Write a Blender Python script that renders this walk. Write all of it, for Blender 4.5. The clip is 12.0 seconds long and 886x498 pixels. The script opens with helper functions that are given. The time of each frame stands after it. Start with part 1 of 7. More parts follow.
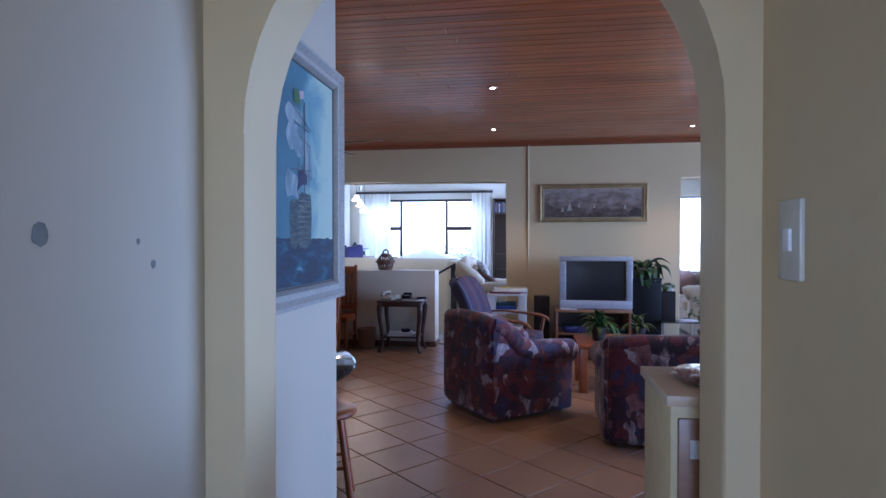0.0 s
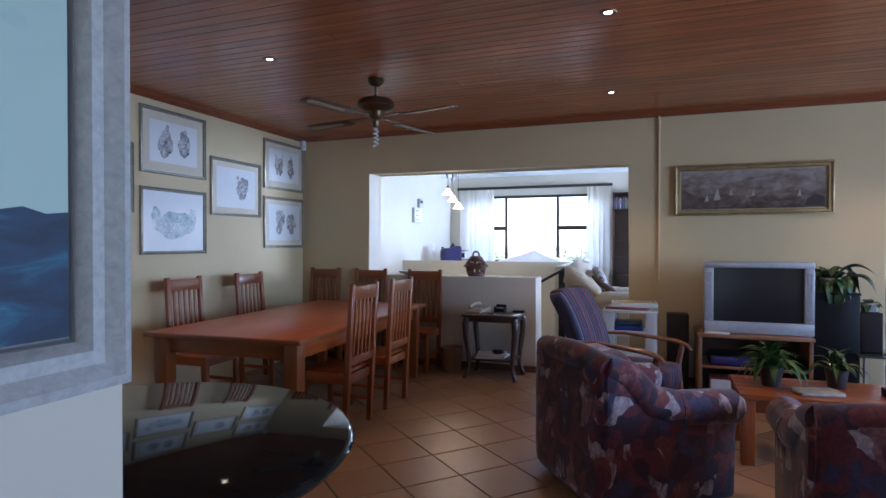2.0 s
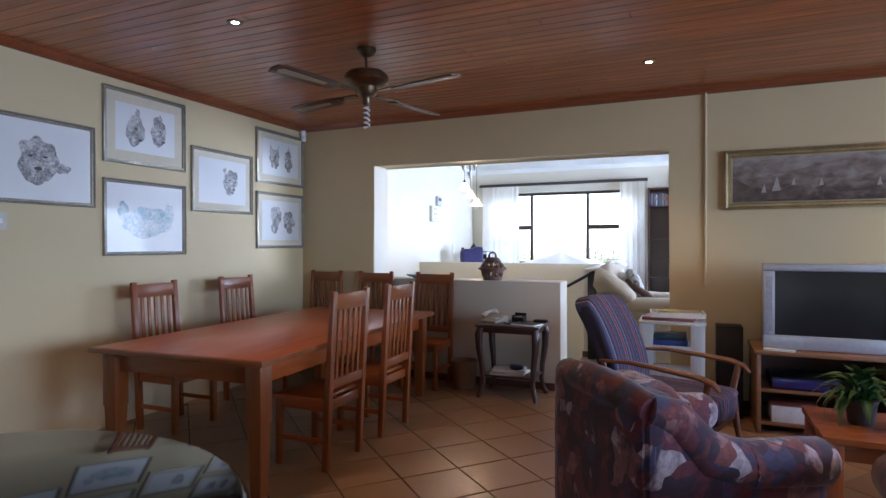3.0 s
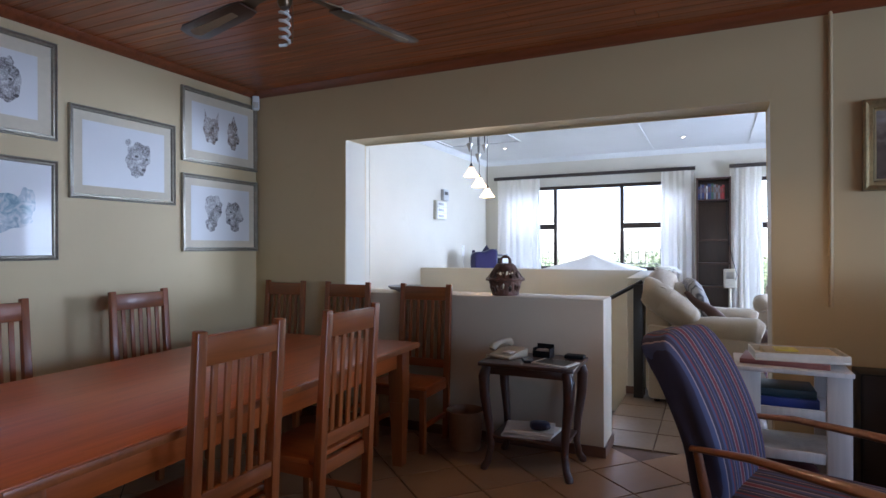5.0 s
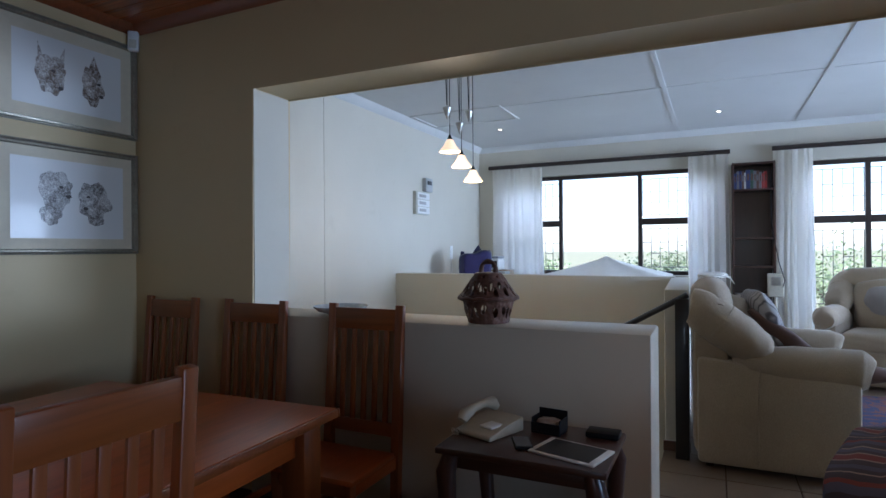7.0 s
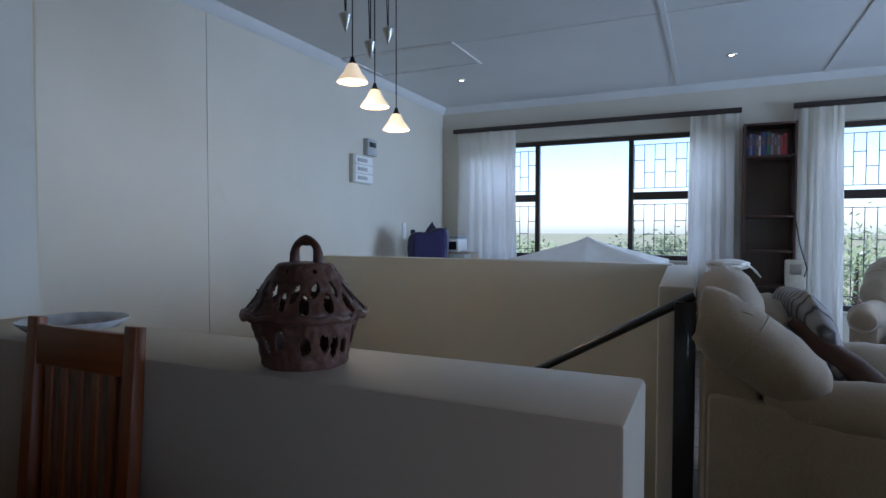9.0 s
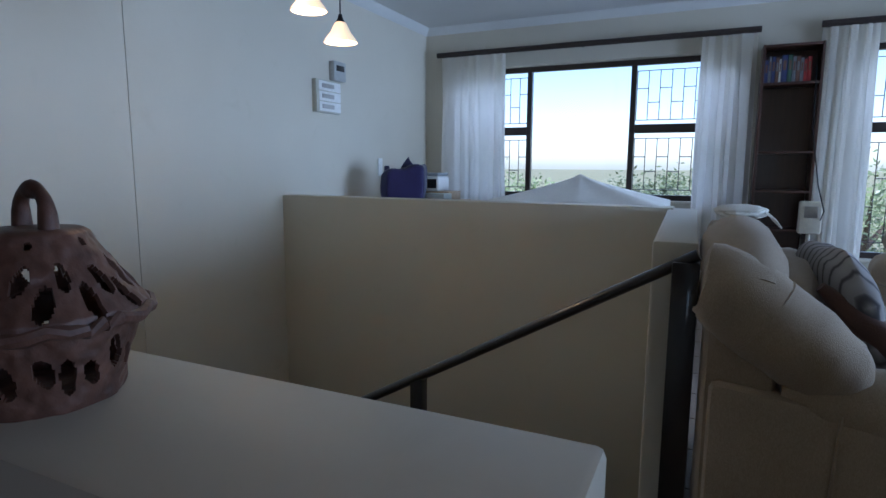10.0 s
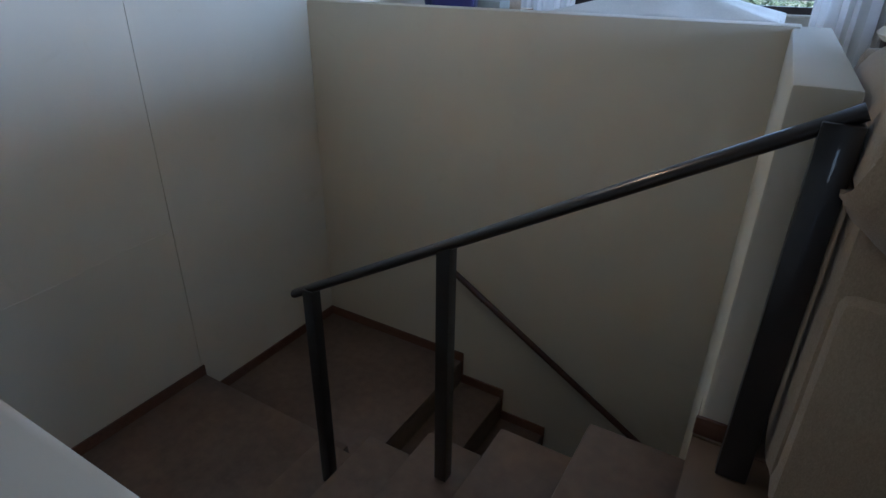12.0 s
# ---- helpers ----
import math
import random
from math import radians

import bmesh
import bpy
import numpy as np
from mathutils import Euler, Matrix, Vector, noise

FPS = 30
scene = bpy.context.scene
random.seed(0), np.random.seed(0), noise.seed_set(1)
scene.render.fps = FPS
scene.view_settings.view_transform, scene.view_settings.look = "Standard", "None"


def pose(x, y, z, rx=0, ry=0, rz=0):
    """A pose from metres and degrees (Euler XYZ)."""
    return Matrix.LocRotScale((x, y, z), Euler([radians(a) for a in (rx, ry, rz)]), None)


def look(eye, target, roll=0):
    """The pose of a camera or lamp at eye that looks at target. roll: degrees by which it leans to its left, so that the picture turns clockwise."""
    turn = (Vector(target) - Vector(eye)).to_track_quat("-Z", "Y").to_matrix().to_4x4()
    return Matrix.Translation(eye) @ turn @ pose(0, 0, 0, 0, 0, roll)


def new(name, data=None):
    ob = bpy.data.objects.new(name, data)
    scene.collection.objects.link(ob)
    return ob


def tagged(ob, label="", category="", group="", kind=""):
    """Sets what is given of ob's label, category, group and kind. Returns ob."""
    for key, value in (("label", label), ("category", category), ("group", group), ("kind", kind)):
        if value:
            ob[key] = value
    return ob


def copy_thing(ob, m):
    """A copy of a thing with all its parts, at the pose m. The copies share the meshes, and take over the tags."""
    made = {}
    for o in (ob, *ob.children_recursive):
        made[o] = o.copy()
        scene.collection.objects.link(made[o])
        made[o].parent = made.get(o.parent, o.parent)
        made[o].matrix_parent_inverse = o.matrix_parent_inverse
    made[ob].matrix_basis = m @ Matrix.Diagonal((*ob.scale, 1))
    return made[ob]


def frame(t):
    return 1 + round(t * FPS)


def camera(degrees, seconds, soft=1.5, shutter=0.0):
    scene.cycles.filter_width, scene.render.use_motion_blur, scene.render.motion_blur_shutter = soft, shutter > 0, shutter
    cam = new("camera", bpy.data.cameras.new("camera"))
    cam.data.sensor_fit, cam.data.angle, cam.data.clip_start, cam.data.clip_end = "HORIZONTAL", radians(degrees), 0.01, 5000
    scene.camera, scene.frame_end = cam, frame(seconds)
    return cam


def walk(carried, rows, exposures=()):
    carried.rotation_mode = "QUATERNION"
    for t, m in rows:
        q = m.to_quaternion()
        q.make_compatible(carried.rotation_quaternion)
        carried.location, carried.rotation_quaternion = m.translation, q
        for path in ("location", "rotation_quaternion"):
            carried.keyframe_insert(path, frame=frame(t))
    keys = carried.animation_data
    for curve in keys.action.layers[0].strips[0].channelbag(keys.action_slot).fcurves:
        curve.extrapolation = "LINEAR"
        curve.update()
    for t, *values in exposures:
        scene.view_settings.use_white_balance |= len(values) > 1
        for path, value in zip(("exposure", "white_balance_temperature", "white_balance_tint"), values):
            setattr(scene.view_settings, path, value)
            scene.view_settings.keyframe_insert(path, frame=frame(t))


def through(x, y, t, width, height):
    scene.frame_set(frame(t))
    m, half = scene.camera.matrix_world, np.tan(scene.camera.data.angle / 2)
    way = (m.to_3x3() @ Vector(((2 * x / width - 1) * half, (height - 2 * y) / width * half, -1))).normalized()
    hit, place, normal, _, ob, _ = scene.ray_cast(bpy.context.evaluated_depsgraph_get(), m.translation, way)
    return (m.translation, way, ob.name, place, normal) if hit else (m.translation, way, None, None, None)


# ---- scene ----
cam = camera(75.3, 12.0)
PATH = [
    (0, (-0.038, -0.031, 1.413), (-0.336, 1.947, 1.386), 0.0),
    (0.5, (-0.042, 0.317, 1.412), (-0.43, 2.279, 1.384), 0.0),
    (1, (-0.043, 0.666, 1.403), (-0.532, 2.605, 1.375), 0.1),
    (1.5, (-0.062, 1.03, 1.392), (-0.666, 2.936, 1.367), 0.1),
    (2, (-0.095, 1.418, 1.387), (-0.786, 3.295, 1.368), 0.0),
    (2.5, (-0.124, 1.802, 1.378), (-0.868, 3.658, 1.363), -0.0),
    (3, (-0.181, 2.173, 1.37), (-0.969, 4.011, 1.356), -0.1),
    (5, (-0.649, 3.744, 1.356), (-1.499, 5.555, 1.353), -0.2),
    (5.5, (-0.784, 4.136, 1.355), (-1.639, 5.944, 1.349), -0.1),
    (6, (-0.916, 4.503, 1.355), (-1.773, 6.31, 1.352), -0.2),
    (6.5, (-1.013, 4.845, 1.354), (-1.871, 6.652, 1.352), -0.2),
    (7, (-1.059, 5.212, 1.35), (-1.917, 7.019, 1.352), -0.4),
    (9, (-1.171, 6.621, 1.317), (-2.012, 8.434, 1.252), 0.1),
    (9.5, (-1.18, 6.937, 1.318), (-2.019, 8.745, 1.152), 0.1),
    (10, (-1.196, 7.214, 1.327), (-2.033, 9.007, 1.04), 0.3),
    (10.5, (-1.243, 7.424, 1.325), (-2.099, 9.182, 0.907), 0.0),
    (11, (-1.298, 7.586, 1.33), (-2.165, 9.288, 0.737), 0.2),
    (11.5, (-1.334, 7.675, 1.324), (-2.198, 9.304, 0.55), -0.1),
    (12, (-1.368, 7.72, 1.312), (-2.28, 9.263, 0.425), 0.8),
]
walk(cam, [(t, look(eye, target, roll)) for t, eye, target, roll in PATH],
     exposures=[(0.0, 2.9, 4700, 26), (1.0, 2.6, 4850, 19), (1.5, 2.6, 4950, 20), (3.0, 2.95, 5600, 21), (5.0, 2.5, 5600, 22), (6.5, 1.9, 5400, 18), (9.0, 1.05, 5200, 16), (10.5, 1.0, 5000, 15), (12.0, 1.5, 4900, 15)])

# ---- world and large lights ----
world = bpy.data.worlds.new("sky")
scene.world = world
world.use_nodes = True
wn = world.node_tree.nodes
sky = wn.new("ShaderNodeTexSky")
sky.sky_type = "NISHITA"
sky.sun_disc = False
sky.sun_elevation = radians(62)
sky.sun_rotation = radians(187)
world.node_tree.links.new(sky.outputs[0], wn["Background"].inputs[0])
wn["Background"].inputs[1].default_value = 0.15

sun = new("sun", bpy.data.lights.new("sun", "SUN"))
sun.data.energy, sun.data.angle, sun.data.color = 3.0, radians(0.5), (1.0, 0.95, 0.88)
sun.matrix_world = look((0, 0, 0), (0.05, 0.46, -0.88))


def area(name, eye, target, w, h, power, color):
    ob = new(name, bpy.data.lights.new(name, "AREA"))
    ob.data.shape, ob.data.size, ob.data.size_y = "RECTANGLE", w, h
    ob.data.energy, ob.data.color = power, color
    ob.matrix_world = look(eye, target)
    return ob


# sky light in the openings of the big living room window and the lounge doors
area("window_light_east", (5.62, 4.1, 1.55), (0, 4.1, 1.45), 4.2, 1.5, 19, (0.53, 0.75, 1.0)).data.spread = radians(120)
area("window_light_slider", (4.28, 10.9, 1.25), (-4, 11.2, 1.05), 3.2, 2.1, 48, (0.68, 0.84, 1.0)).data.spread = radians(100)
# added lamp outside, out of view above the north windows, for sky light
area("window_light_north", (-1.4, 14.7, 3.5), (-1.2, 9.2, 0.9), 6.0, 1.5, 40, (0.78, 0.87, 1.0)).data.spread = radians(110)
# added fill for the hall walls, through an unseen opening behind the camera
area("hall_fill_light", (-0.12, -1.75, 1.5), (-0.12, 0, 1.4), 0.62, 1.1, 1.5, (0.58, 0.78, 1.0))


def spot(name, at, power, size=100, color=(1.0, 0.66, 0.32)):
    ob = new(name, bpy.data.lights.new(name, "SPOT"))
    ob.data.energy, ob.data.color, ob.data.spot_size, ob.data.spot_blend = power, color, radians(size), 0.7
    ob.data.shadow_soft_size = 0.025
    ob.matrix_world = look(at, (at[0], at[1] + 0.001, 0))
    return ob


DOWNLIGHTS = [(-0.345, 4.81), (-0.45, 6.61), (1.76, 6.73), (1.93, 5.0), (1.56, 4.3), (-2.67, 4.84)]
for lx, ly in DOWNLIGHTS:
    spot("downlight_beam", (lx, ly, 2.66), 5.5)

# ---- materials ----


class Mat:
    """A node material with short ways to add nodes."""

    def __init__(self, name, rough=0.5, metal=0.0, coat=0.0):
        self.m = bpy.data.materials.new(name)
        self.m.use_nodes = True
        self.t = self.m.node_tree
        self.b = self.t.nodes["Principled BSDF"]
        self.b.inputs["Roughness"].default_value = rough
        self.b.inputs["Metallic"].default_value = metal
        self.b.inputs["Coat Weight"].default_value = coat
        self.co = self.t.nodes.new("ShaderNodeTexCoord").outputs["Object"]

    def node(self, kind, **sets):
        n = self.t.nodes.new(kind)
        for k, v in sets.items():
            n.inputs[k.replace("_", " ")].default_value = v
        return n

    def link(self, a, b):
        self.t.links.new(a, b)

    def mapped(self, scale, rot=(0, 0, 0), source=None):
        n = self.t.nodes.new("ShaderNodeMapping")
        n.inputs["Scale"].default_value = scale
        n.inputs["Rotation"].default_value = rot
        self.link(source or self.co, n.inputs["Vector"])
        return n.outputs[0]

    def world(self):
        return self.t.nodes.new("ShaderNodeNewGeometry").outputs["Position"]

    def noise(self, scale, vec=None, detail=4.0, distortion=0.0, rough=0.55):
        n = self.node("ShaderNodeTexNoise", Scale=scale, Detail=detail, Distortion=distortion, Roughness=rough)
        self.link(vec or self.co, n.inputs["Vector"])
        return n.outputs["Fac"]

    def ramp(self, fac, stops, mode="LINEAR"):
        n = self.t.nodes.new("ShaderNodeValToRGB")
        n.color_ramp.interpolation = mode
        e = n.color_ramp.elements
        while len(e) < len(stops):
            e.new(0.5)
        for q, (p, c) in zip(e, stops):
            q.position, q.color = p, (*c, 1)
        self.link(fac, n.inputs[0])
        return n.outputs[0]

    def mix(self, fac, a, b, mode="MIX"):
        n = self.t.nodes.new("ShaderNodeMix")
        n.data_type, n.blend_type = "RGBA", mode
        for i, v in ((0, fac), (6, a), (7, b)):
            if isinstance(v, (int, float)):
                n.inputs[i].default_value = v
            elif isinstance(v, tuple):
                n.inputs[i].default_value = (*v, 1)
            else:
                self.link(v, n.inputs[i])
        return n.outputs[2]

    def color(self, c):
        self.link(c, self.b.inputs["Base Color"])
        return self

    def bump(self, height, strength=0.2, distance=0.01):
        n = self.node("ShaderNodeBump", Strength=strength, Distance=distance)
        self.link(height, n.inputs["Height"])
        self.link(n.outputs[0], self.b.inputs["Normal"])
        return self


def tint(c, f):
    return tuple(min(1, v * f) for v in c)


def plain(name, c, rough=0.5, metal=0.0, coat=0.0, scale=30.0, vary=0.12, bump=0.05):
    """A surface of one paint with fine grain and faint larger unevenness."""
    k = Mat(name, rough, metal, coat)
    n1, n2 = k.noise(scale), k.noise(scale * 0.12)
    a = k.ramp(n1, [(0.3, tint(c, 1 - vary)), (0.7, tint(c, 1 + vary))])
    b = k.ramp(n2, [(0.35, tint(c, 1 - vary)), (0.65, tint(c, 1 + vary * 0.6))])
    k.color(k.mix(0.5, a, b))
    if bump:
        k.bump(n1, bump, 0.004)
    return k.m


def plaster(name, c):
    k = Mat(name, 0.55)
    w = k.world()
    big, fine = k.noise(0.9, w, 3), k.noise(55, w, 5)
    scuff = k.noise(6, w, 6, 0.6)
    a = k.ramp(big, [(0.3, tint(c, 0.95)), (0.7, tint(c, 1.03))])
    s = k.ramp(scuff, [(0.62, (1, 1, 1)), (0.85, (0.93, 0.92, 0.89))])
    k.color(k.mix(1.0, a, s, "MULTIPLY"))
    k.bump(k.noise(14, w, 6), 0.10, 0.006)
    return k.m


def wood(name, c, rough=0.35, coat=0.3, axis="X", scale=1.0, dark=0.55, world=False):
    k = Mat(name, rough, 0, coat)
    k.b.inputs["Coat Roughness"].default_value = 0.18
    s = {"X": (1.2, 16, 16), "Y": (16, 1.2, 16), "Z": (16, 16, 1.2)}[axis]
    info = k.t.nodes.new("ShaderNodeObjectInfo")
    v = k.t.nodes.new("ShaderNodeVectorMath")
    v.operation = "ADD"
    k.link(k.world() if world else k.co, v.inputs[0])
    cs = k.t.nodes.new("ShaderNodeCombineXYZ")
    mul = k.t.nodes.new("ShaderNodeMath")
    mul.operation = "MULTIPLY"
    mul.inputs[1].default_value = 17.0
    k.link(info.outputs["Random"], mul.inputs[0])
    for i in range(3):
        k.link(mul.outputs[0], cs.inputs[i])
    k.link(cs.outputs[0], v.inputs[1])
    p = k.mapped(tuple(q * scale for q in s), source=v.outputs[0])
    g = k.noise(1.6, p, 5, 1.2)
    g2 = k.noise(0.35, p, 3, 0.4)
    a = k.ramp(g, [(0.28, tint(c, dark)), (0.52, c), (0.8, tint(c, 1.28))])
    b = k.ramp(g2, [(0.3, tint(c, 0.7)), (0.7, tint(c, 1.2))])
    k.color(k.mix(0.45, a, b))
    k.bump(g, 0.08, 0.003)
    return k.m


WALL = plaster("cream_plaster", (0.64, 0.505, 0.285))
LOUNGE_WALL = plaster("pale_plaster", (0.58, 0.54, 0.445))
# cream paled for daylight on west hall and painting walls; low wall's own paint
HALL_WALL = plaster("daylit_pale_plaster", (0.54, 0.475, 0.365))
WHITE = plaster("white_ceiling_paint", (0.66, 0.66, 0.64))
TRIM_WHITE = plain("white_enamel", (0.80, 0.79, 0.75), 0.4)
PINE = wood("orange_pine", (0.25, 0.066, 0.013), 0.36, 0.22, "Z")
PINE_X = wood("orange_pine_x", (0.25, 0.068, 0.014), 0.36, 0.22, "X")
PINE_Y = wood("orange_pine_top", (0.40, 0.088, 0.014), 0.34, 0.12, "Y")
DARKWOOD = wood("dark_mahogany", (0.055, 0.022, 0.014), 0.35, 0.4, "Z")
DARKWOOD_X = wood("dark_mahogany_x", (0.055, 0.022, 0.014), 0.35, 0.4, "X")
ARMWOOD = wood("brown_arm_wood", (0.20, 0.075, 0.032), 0.32, 0.4, "X")
CABWOOD = wood("brown_cabinet_wood", (0.26, 0.12, 0.05), 0.4, 0.2, "X")
YELLOW_PAINT = plain("yellow_cream_paint", (0.62, 0.50, 0.26), 0.5)
TAN_TOP = plain("tan_laminate", (0.55, 0.42, 0.27), 0.4)
BLACK = plain("black_plastic", (0.008, 0.008, 0.0095), 0.45)
BLACK.node_tree.nodes["Principled BSDF"].inputs["Specular IOR Level"].default_value = 0.2
BLACK_STEEL = plain("black_painted_steel", (0.016, 0.015, 0.016), 0.32, 0.0, 0.3)
SILVER = plain("silver_plastic", (0.42, 0.43, 0.46), 0.35, 0.35)
SCREEN = plain("dark_screen_glass", (0.010, 0.011, 0.014), 0.32, 0, 0.1, bump=0)
CREAMPLASTIC = plain("cream_plastic", (0.62, 0.58, 0.48), 0.4)
WHITEPLASTIC = plain("white_plastic", (0.78, 0.78, 0.76), 0.35)
PAPER = plain("paper", (0.72, 0.71, 0.68), 0.7)
GREYMETAL = plain("brushed_metal", (0.45, 0.44, 0.43), 0.3, 0.9)
BRASS = plain("aged_bronze", (0.16, 0.10, 0.055), 0.32, 0.8)
BROWN_FRAME = plain("dark_brown_window_frame", (0.035, 0.024, 0.020), 0.4)
GOLD = plain("gilt_frame", (0.42, 0.32, 0.16), 0.38, 0.55, scale=60, vary=0.25, bump=0.2)
PEWTER = plain("silver_gilt_frame", (0.36, 0.33, 0.26), 0.36, 0.55, scale=70, vary=0.25, bump=0.2)
WHITEWASH = wood("whitewashed_wood", (0.52, 0.50, 0.47), 0.5, 0.0, "Z", dark=0.8)
STEELBLUE = plain("blue_nylon", (0.045, 0.035, 0.22), 0.6)
GRANITE = plain("dark_polished_stone", (0.009, 0.011, 0.010), 0.055, 0, 0.0, scale=120, vary=0.5, bump=0)
GRANITE.node_tree.nodes["Principled BSDF"].inputs["IOR"].default_value = 1.27
POTBLACK = plain("dark_pot", (0.03, 0.025, 0.025), 0.5)
SOIL = plain("soil", (0.05, 0.035, 0.025), 0.9)
BASKET = plain("brown_basket", (0.24, 0.13, 0.07), 0.6)
DARKJOINT = plain("tile_grout", (0.10, 0.062, 0.045), 0.8)
SKIRT = wood("brown_skirting_tile", (0.13, 0.062, 0.040), 0.35, 0.2, "X")


def ceiling_wood():
    k = Mat("varnished_ceiling_boards", 0.30, 0, 0.45)
    k.b.inputs["Coat Roughness"].default_value = 0.22
    geo = k.t.nodes.new("ShaderNodeNewGeometry")
    p = k.mapped((0.7, 14, 14), source=geo.outputs["Position"])
    g = k.noise(1.5, p, 5, 1.0)
    c = (0.41, 0.105, 0.019)
    a = k.ramp(g, [(0.25, tint(c, 0.45)), (0.52, c), (0.78, tint(c, 1.55))])
    r = k.ramp(geo.outputs["Random Per Island"], [(0, (0.86, 0.84, 0.82)), (1, (1.12, 1.10, 1.08))])
    k.color(k.mix(1.0, a, r, "MULTIPLY"))
    k.bump(g, 0.22, 0.003)
    rr = k.ramp(k.noise(2.2, geo.outputs["Position"], 3), [(0.3, (0.31, 0.31, 0.31)), (0.7, (0.40, 0.40, 0.40))])
    k.link(rr, k.b.inputs["Roughness"])
    return k.m


CEILWOOD = ceiling_wood()


def tile_mat(name, c, blotch=1.0):
    k = Mat(name, 0.22)
    info = k.t.nodes.new("ShaderNodeObjectInfo")
    geo = k.t.nodes.new("ShaderNodeNewGeometry")
    w = geo.outputs["Position"]
    n1, n2 = k.noise(2.3, w, 5, 0.5), k.noise(26, w, 5)
    a = k.ramp(n1, [(0.3, tint(c, 1 - 0.14 * blotch)), (0.7, tint(c, 1 + 0.12 * blotch))])
    b = k.ramp(n2, [(0.35, tint(c, 0.95)), (0.65, tint(c, 1.05))])
    m = k.mix(0.4, a, b)
    r = k.ramp(info.outputs["Random"], [(0, (0.90, 0.88, 0.86)), (1, (1.08, 1.08, 1.08))])
    k.color(k.mix(1.0, m, r, "MULTIPLY"))
    rr = k.ramp(n2, [(0.3, (0.33, 0.33, 0.33)), (0.7, (0.42, 0.42, 0.42))])
    k.link(rr, k.b.inputs["Roughness"])
    k.bump(n2, 0.03, 0.003)
    return k.m


TILE = tile_mat("terracotta_tile", (0.27, 0.160, 0.090))
STAIR_TILE = plain("brown_stair_tile", (0.135, 0.092, 0.066), 0.42, scale=16, vary=0.34, bump=0.08)


def patchwork():
    """Upholstery printed with loose patches of maroon, navy, rust and pale pink."""
    k = Mat("patchwork_upholstery", 0.85)
    w = k.world()
    warp = k.t.nodes.new("ShaderNodeTexNoise")
    warp.inputs["Scale"].default_value = 5.0
    k.link(w, warp.inputs["Vector"])
    add = k.t.nodes.new("ShaderNodeMix")
    add.data_type, add.blend_type = "RGBA", "LINEAR_LIGHT"
    add.inputs[0].default_value = 0.10
    k.link(w, add.inputs[6])
    k.link(warp.outputs["Color"], add.inputs[7])
    vor = k.node("ShaderNodeTexVoronoi", Scale=8.0)
    k.link(add.outputs[2], vor.inputs["Vector"])
    sep = k.t.nodes.new("ShaderNodeSeparateColor")
    k.link(vor.outputs["Color"], sep.inputs[0])
    maroon, plum, rust, navy, pink, pale = (0.095, 0.012, 0.020), (0.028, 0.008, 0.020), (0.13, 0.026, 0.020), (0.032, 0.024, 0.062), (0.20, 0.085, 0.08), (0.32, 0.25, 0.26)
    cols = [(0.0, maroon), (0.16, plum), (0.30, rust), (0.40, maroon), (0.54, pink), (0.64, plum), (0.74, navy), (0.86, pale)]
    a = k.ramp(sep.outputs[0], cols, "CONSTANT")
    vor2 = k.node("ShaderNodeTexVoronoi", Scale=11.0)
    k.link(add.outputs[2], vor2.inputs["Vector"])
    sep2 = k.t.nodes.new("ShaderNodeSeparateColor")
    k.link(vor2.outputs["Color"], sep2.inputs[0])
    b = k.ramp(sep2.outputs[0], [(0.0, plum), (0.2, maroon), (0.38, navy), (0.48, plum), (0.6, rust), (0.7, maroon), (0.82, pale), (0.9, pink)], "CONSTANT")
    brush = k.ramp(k.noise(9, k.mapped((1, 1, 0.5), source=w), 6, 0.8), [(0.44, (0.0, 0.0, 0.0)), (0.56, (1.0, 1.0, 1.0))])
    shade = k.ramp(k.noise(30, w, 5, 1.0), [(0.3, (0.55, 0.55, 0.55)), (0.7, (1.25, 1.25, 1.25))])
    k.color(k.mix(1.0, k.mix(brush, a, b), shade, "MULTIPLY"))
    k.bump(k.noise(300, w, 2), 0.25, 0.002)
    k.b.inputs["Sheen Weight"].default_value = 0.15
    return k.m


PATCH = patchwork()


def stripes(name):
    """Woven upholstery with narrow stripes across local x."""
    k = Mat(name, 0.85)
    sx = k.t.nodes.new("ShaderNodeSeparateXYZ")
    k.link(k.co, sx.inputs[0])
    mul = k.t.nodes.new("ShaderNodeMath")
    mul.operation = "MULTIPLY"
    mul.inputs[1].default_value = 4.6
    k.link(sx.outputs[0], mul.inputs[0])
    fr = k.t.nodes.new("ShaderNodeMath")
    fr.operation = "FRACT"
    k.link(mul.outputs[0], fr.inputs[0])
    navy, wine, pale, blue = (0.030, 0.027, 0.055), (0.15, 0.028, 0.038), (0.29, 0.23, 0.23), (0.055, 0.065, 0.135)
    st = [(0, navy), (0.10, pale), (0.13, blue), (0.22, navy), (0.30, pale), (0.325, wine), (0.46, pale), (0.485, navy), (0.58, blue), (0.66, navy),
          (0.72, pale), (0.74, navy), (0.84, wine), (0.90, blue)]
    k.color(k.ramp(fr.outputs[0], st, "CONSTANT"))
    k.bump(k.noise(260, None, 2), 0.3, 0.002)
    return k.m


STRIPE = stripes("striped_upholstery")


